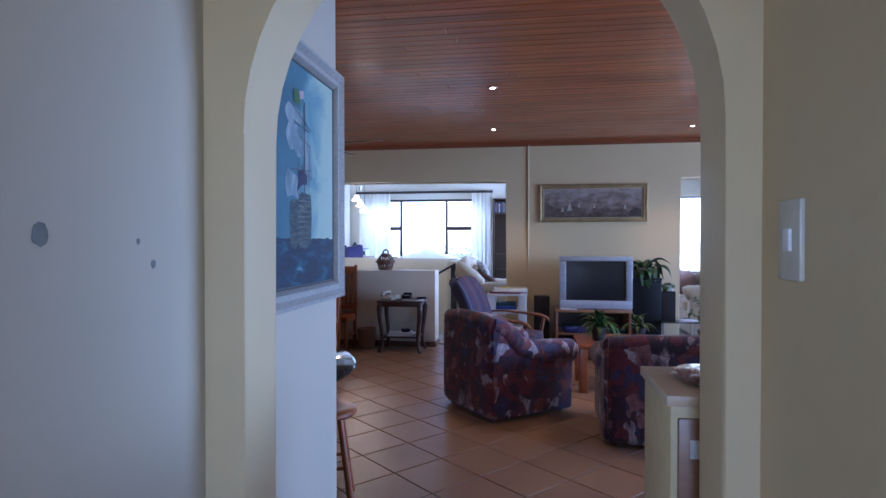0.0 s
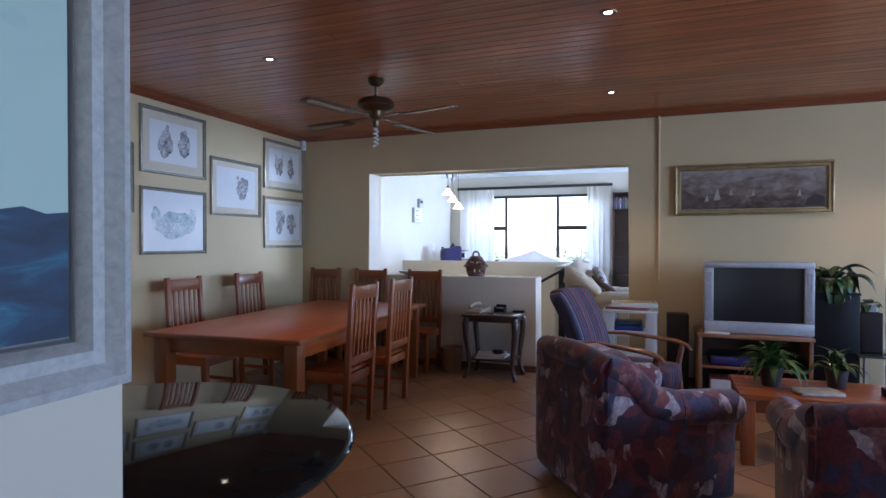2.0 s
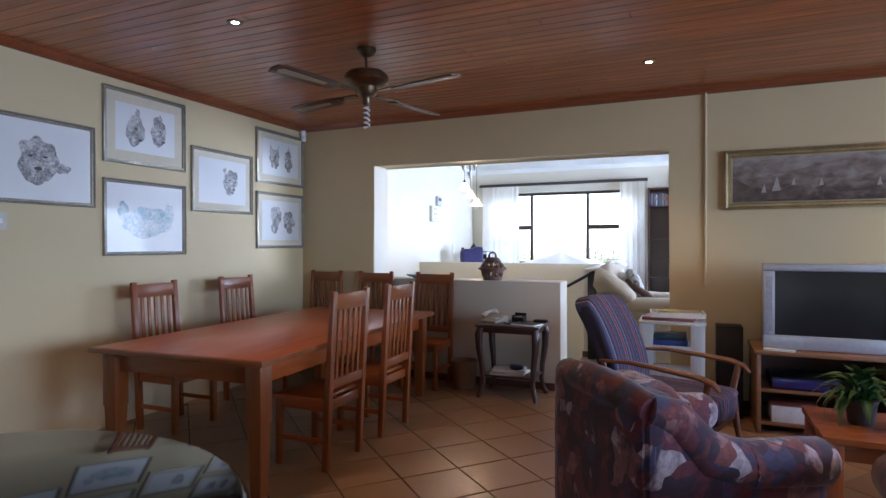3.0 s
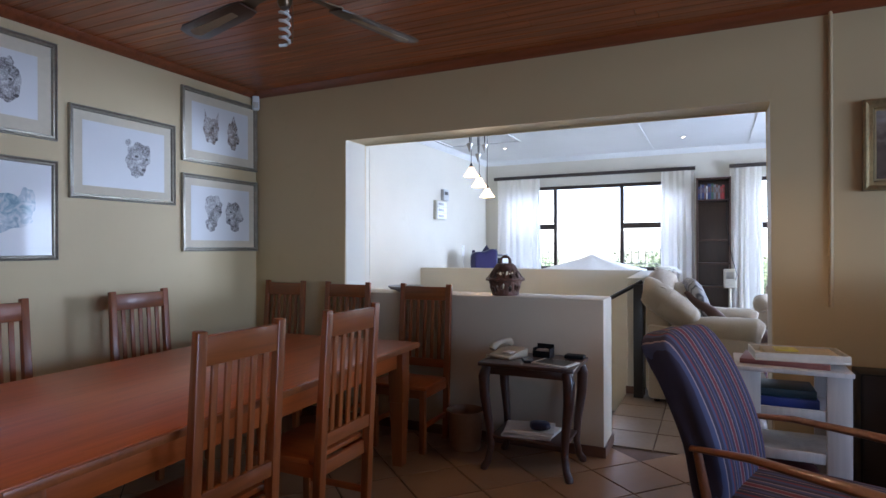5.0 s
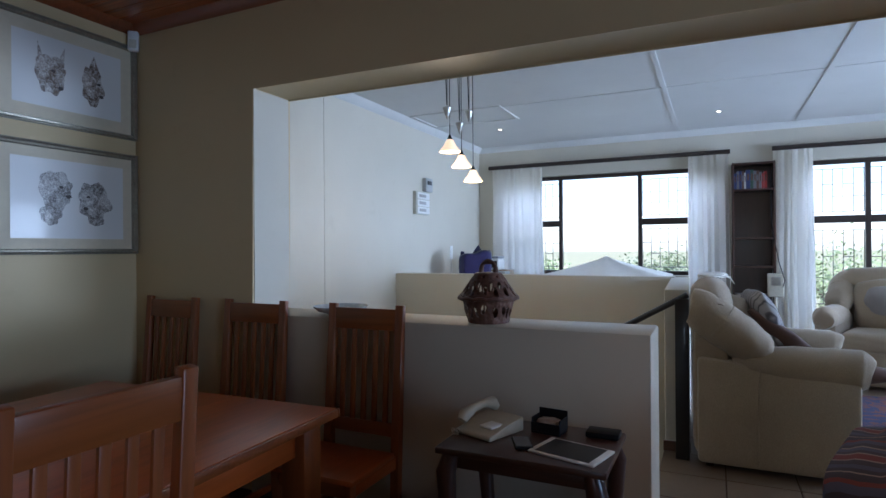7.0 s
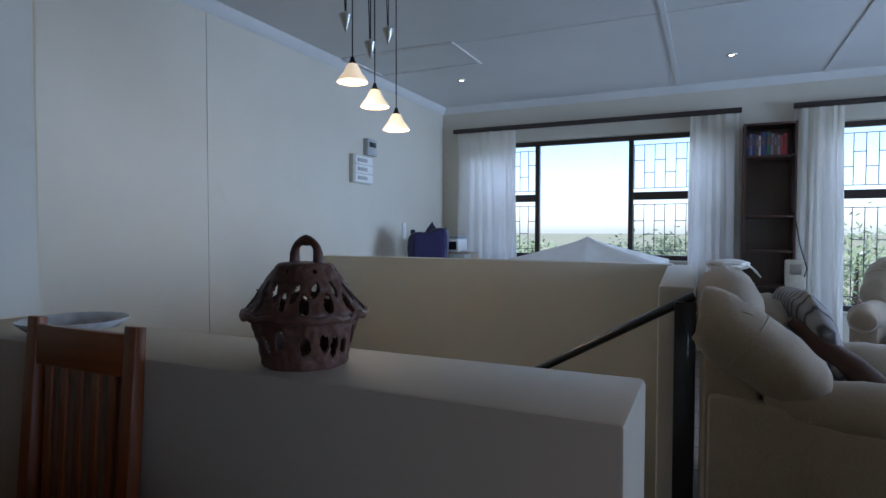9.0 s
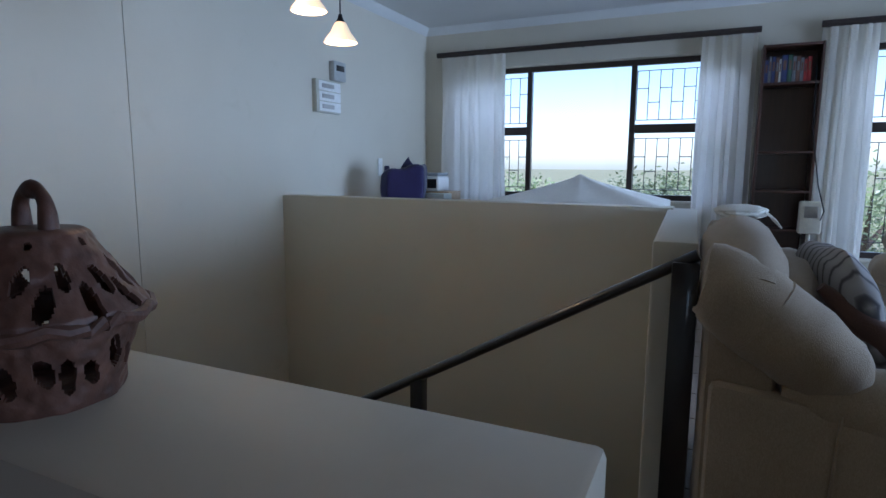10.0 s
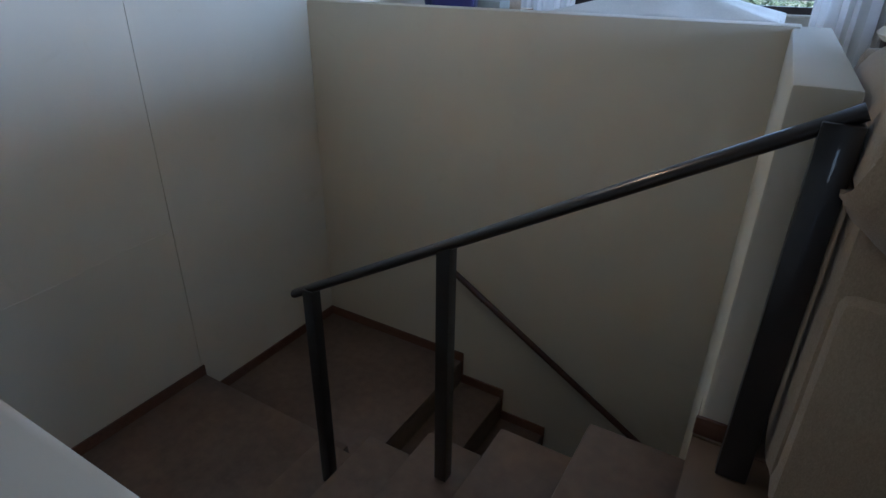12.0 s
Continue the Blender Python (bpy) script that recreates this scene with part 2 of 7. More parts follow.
def cloth(name, c, rough=0.9, weave=180, soft=0.2, through=0.0):
    k = Mat(name, rough)
    n1, n2 = k.noise(weave, None, 2), k.noise(5, None, 4)
    a = k.ramp(n1, [(0.3, tint(c, 0.8)), (0.7, tint(c, 1.12))])
    b = k.ramp(n2, [(0.3, tint(c, 0.86)), (0.7, tint(c, 1.08))])
    k.color(k.mix(0.5, a, b))
    k.bump(n1, 0.35, 0.003)
    k.b.inputs["Sheen Weight"].default_value = soft
    if through:
        tr = k.t.nodes.new("ShaderNodeBsdfTranslucent")
        tr.inputs[0].default_value = (*c, 1)
        mx = k.t.nodes.new("ShaderNodeMixShader")
        mx.inputs[0].default_value = through
        out = k.t.nodes["Material Output"]
        k.link(k.b.outputs[0], mx.inputs[1])
        k.link(tr.outputs[0], mx.inputs[2])
        k.link(mx.outputs[0], out.inputs[0])
    return k.m


def chenille(name, c):
    """Thick ribbed chenille: rows of small tufts over a slow unevenness."""
    k = Mat(name, 0.95)
    tuft = k.noise(1.0, k.mapped((330, 330, 130)), 2, 0.3)
    n1, n2 = k.noise(360, None, 3), k.noise(4, None, 4)
    h = k.mix(0.35, tuft, n1)
    a = k.ramp(h, [(0.32, tint(c, 0.62)), (0.66, tint(c, 1.15))])
    b = k.ramp(n2, [(0.3, tint(c, 0.82)), (0.7, tint(c, 1.08))])
    k.color(k.mix(0.45, a, b))
    k.bump(h, 0.55, 0.004)
    k.b.inputs["Sheen Weight"].default_value = 0.25
    return k.m


CREAM_FABRIC = chenille("cream_chenille", (0.42, 0.335, 0.24))
CURTAIN = cloth("white_cotton", (0.88, 0.85, 0.79), 0.9, 220, 0.1, 0.72)
SHEET = cloth("white_dust_sheet", (0.74, 0.72, 0.66), 0.9, 150)
CUSHION = cloth("grey_cushion_fabric", (0.33, 0.30, 0.29))
BROWNCLOTH = cloth("brown_throw", (0.10, 0.05, 0.035))
NAVYCLOTH = cloth("navy_nylon", (0.014, 0.015, 0.06), 0.6)
PINKCUSHION = cloth("dusty_pink_cushion", (0.33, 0.20, 0.17))


def leafmat(name, c):
    k = Mat(name, 0.4)
    info = k.t.nodes.new("ShaderNodeObjectInfo")
    geo = k.t.nodes.new("ShaderNodeNewGeometry")
    r1 = k.ramp(info.outputs["Random"], [(0, tint(c, 0.6)), (1, tint(c, 1.35))])
    r2 = k.ramp(geo.outputs["Random Per Island"], [(0, (0.7, 0.75, 0.7)), (1, (1.3, 1.25, 1.1))])
    k.color(k.mix(1.0, r1, r2, "MULTIPLY"))
    return k.m


LEAF = leafmat("leaf_green", (0.055, 0.12, 0.035))
LEAF2 = leafmat("leaf_dark_green", (0.04, 0.085, 0.03))
TREELEAF = leafmat("tree_foliage", (0.19, 0.24, 0.11))
BARK = plain("bark", (0.11, 0.08, 0.06), 0.9, bump=0.4)


def glassmat(name, rough=0.0):
    k = Mat(name, rough)
    k.b.inputs["Base Color"].default_value = (1, 1, 1, 1)
    k.b.inputs["Transmission Weight"].default_value = 1.0
    k.b.inputs["IOR"].default_value = 1.45
    return k.m


PANE = glassmat("window_glass")


def glow(name, c, strength):
    k = Mat(name, 0.4)
    k.b.inputs["Base Color"].default_value = (*c, 1)
    k.b.inputs["Emission Color"].default_value = (*c, 1)
    k.b.inputs["Emission Strength"].default_value = strength
    return k.m


BULB = glow("halogen_bulb", (1.0, 0.80, 0.52), 7)
FROSTED = glow("lit_frosted_glass", (1.0, 0.72, 0.42), 0.30)
CFL = plain("white_lamp_glass", (0.75, 0.74, 0.70), 0.3)

# ---- building helpers ----


def bm_new():
    return bmesh.new()


def part(name, bm, material, parent=None, label="", smooth=True, angle=42):
    """Links a bmesh as one mesh object, under a thing or a part where one is given."""
    bmesh.ops.recalc_face_normals(bm, faces=bm.faces)
    for fc in bm.faces:
        fc.smooth = smooth
    if smooth:
        for e in bm.edges:
            e.smooth = len(e.link_faces) == 2 and e.calc_face_angle(0) < radians(angle)
    me = bpy.data.meshes.new(name)
    bm.to_mesh(me)
    bm.free()
    me.materials.append(material)
    ob = new(name, me)
    if parent is not None:
        ob.parent = parent
    if label:
        ob["label"] = label
    return ob


def share(name, me, parent, m, label=""):
    ob = new(name, me)
    ob.parent = parent
    ob.matrix_basis = m
    if label:
        ob["label"] = label
    return ob


def thing(name, m, label, category, group=""):
    ob = new(name)
    ob.empty_display_size = 0.1
    ob.matrix_basis = m
    return tagged(ob, label, category, group)


def setting(ob):
    return tagged(ob, kind="structure")


def box(bm, lo, hi, bev=0.0, seg=2):
    lo, hi = Vector(lo), Vector(hi)
    r = bmesh.ops.create_cube(bm, size=1, matrix=Matrix.Translation((lo + hi) / 2) @ Matrix.Diagonal((*(hi - lo), 1)))
    if bev:
        es = {e for v in r["verts"] for e in v.link_edges}
        bmesh.ops.bevel(bm, geom=list(es), offset=bev, segments=seg, profile=0.5, affect="EDGES")
    return bm


def cyl(bm, p0, p1, r0, r1=None, n=14, cap=True):
    r1 = r0 if r1 is None else r1
    p0, p1 = Vector(p0), Vector(p1)
    d = p1 - p0
    m = Matrix.Translation((p0 + p1) / 2) @ d.to_track_quat("Z", "Y").to_matrix().to_4x4()
    bmesh.ops.create_cone(bm, cap_ends=cap, segments=n, radius1=r0, radius2=r1, depth=d.length, matrix=m)
    return bm


def lathe(bm, prof, n=28, at=(0, 0, 0), closed=False):
    rings = []
    for r, z in prof:
        if r < 1e-4:
            rings.append([bm.verts.new((at[0], at[1], at[2] + z))])
        else:
            rings.append([bm.verts.new((at[0] + r * math.cos(2 * math.pi * i / n), at[1] + r * math.sin(2 * math.pi * i / n), at[2] + z)) for i in range(n)])
    for a, b in zip(rings, rings[1:]):
        for i in range(n):
            q = [a[i % len(a)], a[(i + 1) % len(a)], b[(i + 1) % len(b)], b[i % len(b)]]
            q = list(dict.fromkeys(q))
            if len(q) > 2:
                bm.faces.new(q)
    return bm


def tube(bm, pts, r, n=10, squash=1.0):
    """A round bar along points; r is one radius or one for each point."""
    pts = [Vector(p) for p in pts]
    rs = r if isinstance(r, (list, tuple)) else [r] * len(pts)
    run = (pts[-1] - pts[0]).normalized()
    rings, up = [], Vector((0, 1, 0)) if abs(run.z) > 0.85 else Vector((0, 0, 1))
    for i, p in enumerate(pts):
        d = (pts[min(i + 1, len(pts) - 1)] - pts[max(i - 1, 0)]).normalized()
        s = d.cross(up)
        s = s.normalized() if s.length > 0.05 else Vector((1, 0, 0))
        u = s.cross(d).normalized()
        rings.append([bm.verts.new(p + (s * math.cos(2 * math.pi * k / n) + u * squash * math.sin(2 * math.pi * k / n)) * rs[i]) for k in range(n)])
    for a, b in zip(rings, rings[1:]):
        for k in range(n):
            bm.faces.new((a[k], a[(k + 1) % n], b[(k + 1) % n], b[k]))
    bm.faces.new(rings[0][::-1])
    bm.faces.new(rings[-1])
    return bm


def prism(bm, pts, axis, a, b, bev=0.0):
    """A flat outline pushed out along an axis from a to b."""
    def at(p, w):
        return {"x": (w, p[0], p[1]), "y": (p[0], w, p[1]), "z": (p[0], p[1], w)}[axis]
    va = [bm.verts.new(at(p, a)) for p in pts]
    vb = [bm.verts.new(at(p, b)) for p in pts]
    bm.faces.new(va)
    bm.faces.new(vb[::-1])
    n = len(pts)
    fs = [bm.faces.new((va[i], vb[i], vb[(i + 1) % n], va[(i + 1) % n])) for i in range(n)]
    if bev:
        es = [e for f in fs for e in f.edges]
        bmesh.ops.bevel(bm, geom=list(set(es)), offset=bev, segments=2, profile=0.5, affect="EDGES")
    return bm


def soft(bm, lo, hi, e=0.4, n=10, wobble=0.0, seed=0):
    """A stuffed block: a box with swollen, rounded sides."""
    lo, hi = Vector(lo), Vector(hi)
    c, h = (lo + hi) / 2, (hi - lo) / 2
    old = set(bm.verts)
    r = bmesh.ops.create_cube(bm, size=2)
    es = list({q for v in r["verts"] for q in v.link_edges})
    bmesh.ops.subdivide_edges(bm, edges=es, cuts=n, use_grid_fill=True)
    vs = [v for v in bm.verts if v not in old]
    p = 2 / e
    for v in vs:
        q = v.co
        k = (abs(q.x) ** p + abs(q.y) ** p + abs(q.z) ** p) ** (1 / p)
        d = q / k
        w = 1 + wobble * noise.noise(d * 2.3 + Vector((seed, seed * 2, 0)))
        v.co = c + Vector((d.x * h.x, d.y * h.y, d.z * h.z)) * w
    return bm

# ---- structure ----
NB = 7.55          # living-room face of the dividing wall
FB = 7.845          # lounge face of the dividing wall
H1, H2 = 2.70, 2.90
WX, LX = -4.22, -4.36
NY = 13.50         # lounge face of the window wall
EX1, EX2 = 5.5, 4.15

bm = bm_new()
prism(bm, [(-4.6, -0.3), (-3.30, -0.3), (-3.30, 2.228), (-0.335, 2.212), (-0.335, -0.3), (1.83, -0.3), (1.83, 2.23), (4.0, 2.23),
           (4.0, -0.3), (5.7, -0.3), (5.7, 3.0), (-4.6, 3.0)], "y", NB, FB, 0.012)
setting(part("wall_north", bm, WALL))
bm = box(bm_new(), (-3.301, NB - 0.020, -0.3), (-1.283, FB - 0.002, 1.019), 0.012, 2)
setting(part("wall_low", bm, HALL_WALL))
bm = box(bm_new(), (-3.301, NB + 0.014, 1.021), (-3.296, FB + 0.001, 2.222))
setting(part("trim_reveal_west", bm, LOUNGE_WALL))
bm = box(bm_new(), (-0.339, NB + 0.014, 0.001), (-0.334, FB + 0.001, 2.208))
setting(part("trim_reveal_east", bm, LOUNGE_WALL))

bm = box(bm_new(), (-4.6, 1.9, -0.3), (WX, NB, 2.9))
setting(part("wall_west", bm, WALL))
bm = prism(bm_new(), [(-4.6, 1.40), (-1.0, 1.40), (-1.0, 1.235), (-0.725, 1.235), (-0.725, 1.965), (-0.97, 1.965), (-0.97, 1.82), (-4.6, 1.82)], "z", -0.3, 2.9, 0.015)
setting(part("wall_kitchen", bm, HALL_WALL))
bm = box(bm_new(), (-1.0, -1.7, -0.3), (-0.709, 1.08, 2.7))
setting(part("wall_hall_west", bm, HALL_WALL))
bm = box(bm_new(), (0.377, -1.7, -0.3), (0.7, 1.08, 2.7))
setting(part("wall_hall_east", bm, WALL))
# south wall; its unseen opening is added to let the fill light in
bm = bm_new()
box(bm, (-0.709, -1.9, -0.3), (0.377, -1.7, 0.9))
box(bm, (-0.709, -1.9, 2.1), (0.377, -1.7, 2.7))
box(bm, (-0.709, -1.9, 0.9), (-0.45, -1.7, 2.1))
box(bm, (0.21, -1.9, 0.9), (0.377, -1.7, 2.1))
setting(part("wall_hall_south", bm, WALL))
bm = box(bm_new(), (-0.75, -1.7, 2.5), (0.45, 1.08, 2.6))
setting(part("ceiling_hall", bm, WHITE))

# the wall with the arch
arch = [(-1.0, -0.3), (-0.621, -0.3), (-0.621, 1.637)]
for i in range(1, 24):
    a = math.pi * i / 24
    arch.append((-0.1535 - 0.4675 * math.cos(a), 1.637 + 0.50 * math.sin(a)))
arch += [(0.314, 1.637), (0.314, -0.3), (5.7, -0.3), (5.7, 2.9), (-1.0, 2.9)]
bm = prism(bm_new(), arch, "y", 1.08, 1.235, 0.012)
setting(part("wall_arch", bm, WALL))

# east wall of the living room, with its wide window opening
bm = bm_new()
box(bm, (EX1, 1.25, -0.3), (EX1 + 0.2, 2.0, 2.9))
box(bm, (EX1, 6.2, -0.3), (EX1 + 0.2, NB, 2.9))
box(bm, (EX1, 2.0, -0.3), (EX1 + 0.2, 6.2, 0.8))
box(bm, (EX1, 2.0, 2.3), (EX1 + 0.2, 6.2, 2.9))
setting(part("wall_east", bm, WALL))

# floor slab, open at the stairwell
bm = bm_new()
box(bm, (-4.6, -1.9, -0.25), (5.7, FB, -0.010))
box(bm, (-1.38, FB, -0.25), (4.4, 14.0, -0.010))
box(bm, (-4.6, 11.0, -0.25), (-1.38, 14.0, -0.010))
floor_ob = setting(part("floor", bm, DARKJOINT))

# wooden ceiling: tongued boards laid along x
bm = bm_new()
y = 1.24
while y < NB:
    x = -4.3 - random.random() * 2
    while x < EX1 + 0.1:
        ln = 3.2 + random.random() * 2.2
        x0, x1 = max(x, WX), min(x + ln, EX1)
        if x1 > x0 + 0.02:
            box(bm, (x0 + 0.001, y + 0.0005, H1), (x1 - 0.001, min(y + 0.0945, NB), H1 + 0.02), 0.0035, 1)
        x += ln
    y += 0.095
box(bm, (-4.6, 1.24, H1 + 0.014), (EX1 + 0.2, NB, H1 + 0.05))
setting(part("ceiling_living_room", bm, CEILWOOD, smooth=False))
CORNICE = wood("ceiling_cornice_wood", (0.26, 0.075, 0.028), 0.3, 0.35, "X", world=True)
bm = bm_new()
prof = [(0, 0), (-0.052, 0), (-0.044, -0.018), (-0.018, -0.044), (0, -0.052)]
prism(bm, [(NB + p, H1 + q) for p, q in prof], "x", WX, EX1)
setting(part("trim_cornice_north", bm, CORNICE))
bm = prism(bm_new(), [(WX - p, H1 + q) for p, q in prof], "y", 2.0, NB)
setting(part("trim_cornice_west", bm, CORNICE))

# lounge: outer walls, window wall with openings, white board ceiling
bm = bm_new()
box(bm, (-4.6, FB, -3.2), (LX, 9.582, 3.0))
box(bm, (-4.6, 9.588, -3.2), (LX, 14.0, 3.0))
box(bm, (-4.6, 9.58, -3.2), (LX - 0.006, 9.59, 3.0))
setting(part("wall_lounge_west", bm, LOUNGE_WALL))
bm = tube(bm_new(), [(LX, 8.2, -0.215), (LX, 8.9, -0.185), (LX, 9.25, -0.150), (LX, 9.58, -0.138)], 0.0035, 6)
setting(part("trim_plaster_joint", bm, LOUNGE_WALL))
WINDOWS = [(-3.98, -1.02), (-0.12, 1.40), (1.62, 4.10)]
SILL = [0.98, 0.50, 0.70]
HEAD = 2.42
bm = bm_new()
xs = [-4.6] + [v for w in WINDOWS for v in w] + [EX2 + 0.2]
for i in range(0, len(xs), 2):
    box(bm, (xs[i], NY, -0.3), (xs[i + 1], NY + 0.26, 3.0))
for (a, b), s in zip(WINDOWS, SILL):
    box(bm, (a, NY, -0.3), (b, NY + 0.26, s))
    box(bm, (a, NY, HEAD), (b, NY + 0.26, 3.0))
setting(part("wall_lounge_north", bm, LOUNGE_WALL))
bm = bm_new()
box(bm, (EX2, FB, -0.3), (EX2 + 0.2, 8.7, 3.0))
box(bm, (EX2, 12.5, -0.3), (EX2 + 0.2, NY, 0.70))
box(bm, (EX2, 8.7, 2.36), (EX2 + 0.2, NY, 3.0))
setting(part("wall_lounge_east", bm, LOUNGE_WALL))

bm = bm_new()
box(bm, (LX, FB, H2), (EX2, NY, H2 + 0.06))
for jx in (-1.5, -0.15, 1.2, 2.55, 3.9):
    box(bm, (jx - 0.022, FB, H2 - 0.008), (jx + 0.022, NY, H2))
for jy in (11.13,):
    box(bm, (LX, jy - 0.010, H2 - 0.005), (EX2, jy + 0.010, H2))
setting(part("ceiling_lounge", bm, WHITE, smooth=False))
bm = bm_new()
prof = [(0, 0), (-0.075, 0), (-0.06, -0.02), (-0.02, -0.06), (0, -0.075)]
prism(bm, [(NY + p, H2 + q) for p, q in prof], "x", LX, EX2)
setting(part("trim_cove_north", bm, WHITE))
bm = prism(bm_new(), [(LX - p, H2 + q) for p, q in prof], "y", FB, NY)
setting(part("trim_cove_west", bm, WHITE))
bm = prism(bm_new(), [(EX2 + p, H2 + q) for p, q in prof], "y", FB, NY)
setting(part("trim_cove_east", bm, WHITE))

# stairwell: low walls and the shaft below the floor
bm = bm_new()
prism(bm, [(LX, 1.085), (LX, -3.2), (-1.40, -3.2), (-1.40, 1.085)], "y", 10.90, 11.05, 0.008)
setting(part("wall_stair_north", bm, LOUNGE_WALL))
bm = prism(bm_new(), [(-1.373, 9.313), (-1.225, 9.313), (-1.275, 11.045), (-1.440, 11.045)], "z", -3.2, 1.075, 0.012)
setting(part("wall_stair_east", bm, LOUNGE_WALL))
bm = box(bm_new(), (-4.6, NB + 0.02, -3.2), (-1.283, FB - 0.004, -0.3))
setting(part("wall_stair_south", bm, LOUNGE_WALL))
bm = box(bm_new(), (-1.38, FB - 0.004, -3.2), (-1.20, 9.31, -0.25))
setting(part("wall_stair_shaft", bm, LOUNGE_WALL))
bm = box(bm_new(), (-4.6, FB, -3.3), (-1.2, 11.0, -3.2))
setting(part("floor_stair_base", bm, DARKJOINT))


def tread(parent, x0, x1, y0, y1, z, drop=0.30):
    bm = box(bm_new(), (x0, y0, z - drop), (x1, y1, z - 0.028))
    body = part("step_body", bm, STAIR_TILE, parent)
    bm = box(bm_new(), (x0 - 0.012, y0, z - 0.028), (x1, y1, z), 0.008)
    part("tread", bm, STAIR_TILE, body)


stairs = thing("staircase", pose(0, 0, 0), "brown tiled staircase turning down inside plastered low walls", "stairs")
RISE, GO = 0.200, 0.350
for i in range(5):
    tread(stairs, -1.707 - GO * i, -1.357 - GO * i, FB, 9.40, -RISE * (i + 1))
tread(stairs, LX, -1.357 - GO * 5, FB, 9.60, -1.22)
tread(stairs, LX, -3.06, 9.60, 10.90, -1.43)
for i in range(6):
    tread(stairs, -3.06 + GO * i, -2.71 + GO * i, 9.43, 10.90, -1.63 - RISE * i)
bm = bm_new()
box(bm, (LX, FB, -1.22), (LX + 0.012, 9.60, -1.145))
box(bm, (LX, 9.60, -1.43), (LX + 0.012, 10.90, -1.355))
box(bm, (LX, 9.585, -1.355), (LX + 0.013, 9.602, -1.145))
box(bm, (LX, 10.888, -1.43), (-3.06, 10.90, -1.355))
for i in range(5):
    zz = -1.63 - RISE * i
    box(bm, (-3.06 + GO * i, 10.888, zz), (-2.71 + GO * i, 10.90, zz + 0.075))
    box(bm, (-3.08 + GO * i, 10.887, zz + 0.06), (-3.06 + GO * i + 0.012, 10.899, zz + RISE + 0.075))
setting(part("baseboard_stair", bm, SKIRT))

# skirting in the rooms
bm = bm_new()
box(bm, (WX, NB - 0.012, 0), (-3.301, NB, 0.07), 0.003, 1)
box(bm, (-3.301, NB - 0.032, 0), (-1.283, NB - 0.020, 0.07), 0.003, 1)
box(bm, (-1.283, NB - 0.032, 0), (-1.271, FB + 0.012, 0.07), 0.003, 1)
box(bm, (-0.335, NB - 0.012, 0), (1.83, NB, 0.07), 0.003, 1)
setting(part("baseboard_north", bm, SKIRT))
bm = bm_new()
box(bm, (-1.383, 9.301, 0), (-1.215, 9.313, 0.07), 0.003, 1)
setting(part("baseboard_stair_wall", bm, SKIRT))


# ---- windows ----
def window(name, x0, x1, z0, z1, posts, rails, barred, y=NY + 0.12, f=0.055):
    """A dark-framed window: posts between panes, rails in the outer bays, and burglar bars behind barred bays."""
    w = setting(new(name))
    bm = bm_new()
    box(bm, (x0, y, z1 - f), (x1, y + 0.07, z1), 0.004, 1)
    box(bm, (x0, y, z0), (x1, y + 0.07, z0 + f), 0.004, 1)
    for q in [x0 + f / 2] + posts + [x1 - f / 2]:
        box(bm, (q - f / 2, y - 0.002, z0 + f), (q + f / 2, y + 0.068, z1 - f), 0.004, 1)
    part("window_frame", bm, BROWN_FRAME, w)
    edges = [x0 + f / 2] + posts + [x1 - f / 2]
    for i, (a, b) in enumerate(zip(edges, edges[1:])):
        rz = rails[i]
        spans = [(z0 + f, z1 - f)] if rz is None else [(z0 + f, rz - 0.045), (rz + 0.045, z1 - f)]
        if rz is not None:
            bm = box(bm_new(), (a + f / 2, y + 0.004, rz - 0.045), (b - f / 2, y + 0.062, rz + 0.045), 0.006, 1)
            part("transom", bm, BROWN_FRAME, w)
        for za, zb in spans:
            bm = box(bm_new(), (a + f / 2 + 0.002, y + 0.03, za + 0.002), (b - f / 2 - 0.002, y + 0.036, zb - 0.002))
            p = part("pane", bm, PANE, w, smooth=False)
            p.visible_shadow = False
            if barred[i]:
                bm = bm_new()
                n = max(2, round((b - a) / 0.125))
                step = (b - a - f) / n
                gx = [a + f / 2 + step * k for k in range(n + 1)]
                rows = [za + (zb - za) * q for q in (0.08, 0.38, 0.62, 0.92)]
                for k in range(n + 1):
                    cyl(bm, (gx[k], y + 0.085, rows[0]), (gx[k], y + 0.085, rows[3]), 0.005, n=6)
                for q in (rows[0], rows[3]):
                    cyl(bm, (gx[0], y + 0.085, q), (gx[-1], y + 0.085, q), 0.005, n=6)
                for k in range(n):
                    q = rows[1] if k % 2 else rows[2]
                    cyl(bm, (gx[k], y + 0.085, q), (gx[k + 1], y + 0.085, q), 0.005, n=6)
                part("burglar_bars", bm, BLACK_STEEL, w)
    bm = box(bm_new(), (x0, NY - 0.02, z0 - 0.03), (x1, y, z0 - 0.001), 0.006)
    part("window_sill", bm, LOUNGE_WALL, w)
    return w


window("window_1", -3.98, -1.02, 0.98, HEAD, [-3.125, -2.01], [1.72, None, 1.72], [True, False, True])
window("window_2", -0.12, 1.40, 0.50, HEAD, [0.60], [1.69, 1.69], [True, True])
window("window_3", 1.62, 4.10, 0.70, HEAD, [], [None], [False], f=0.032)


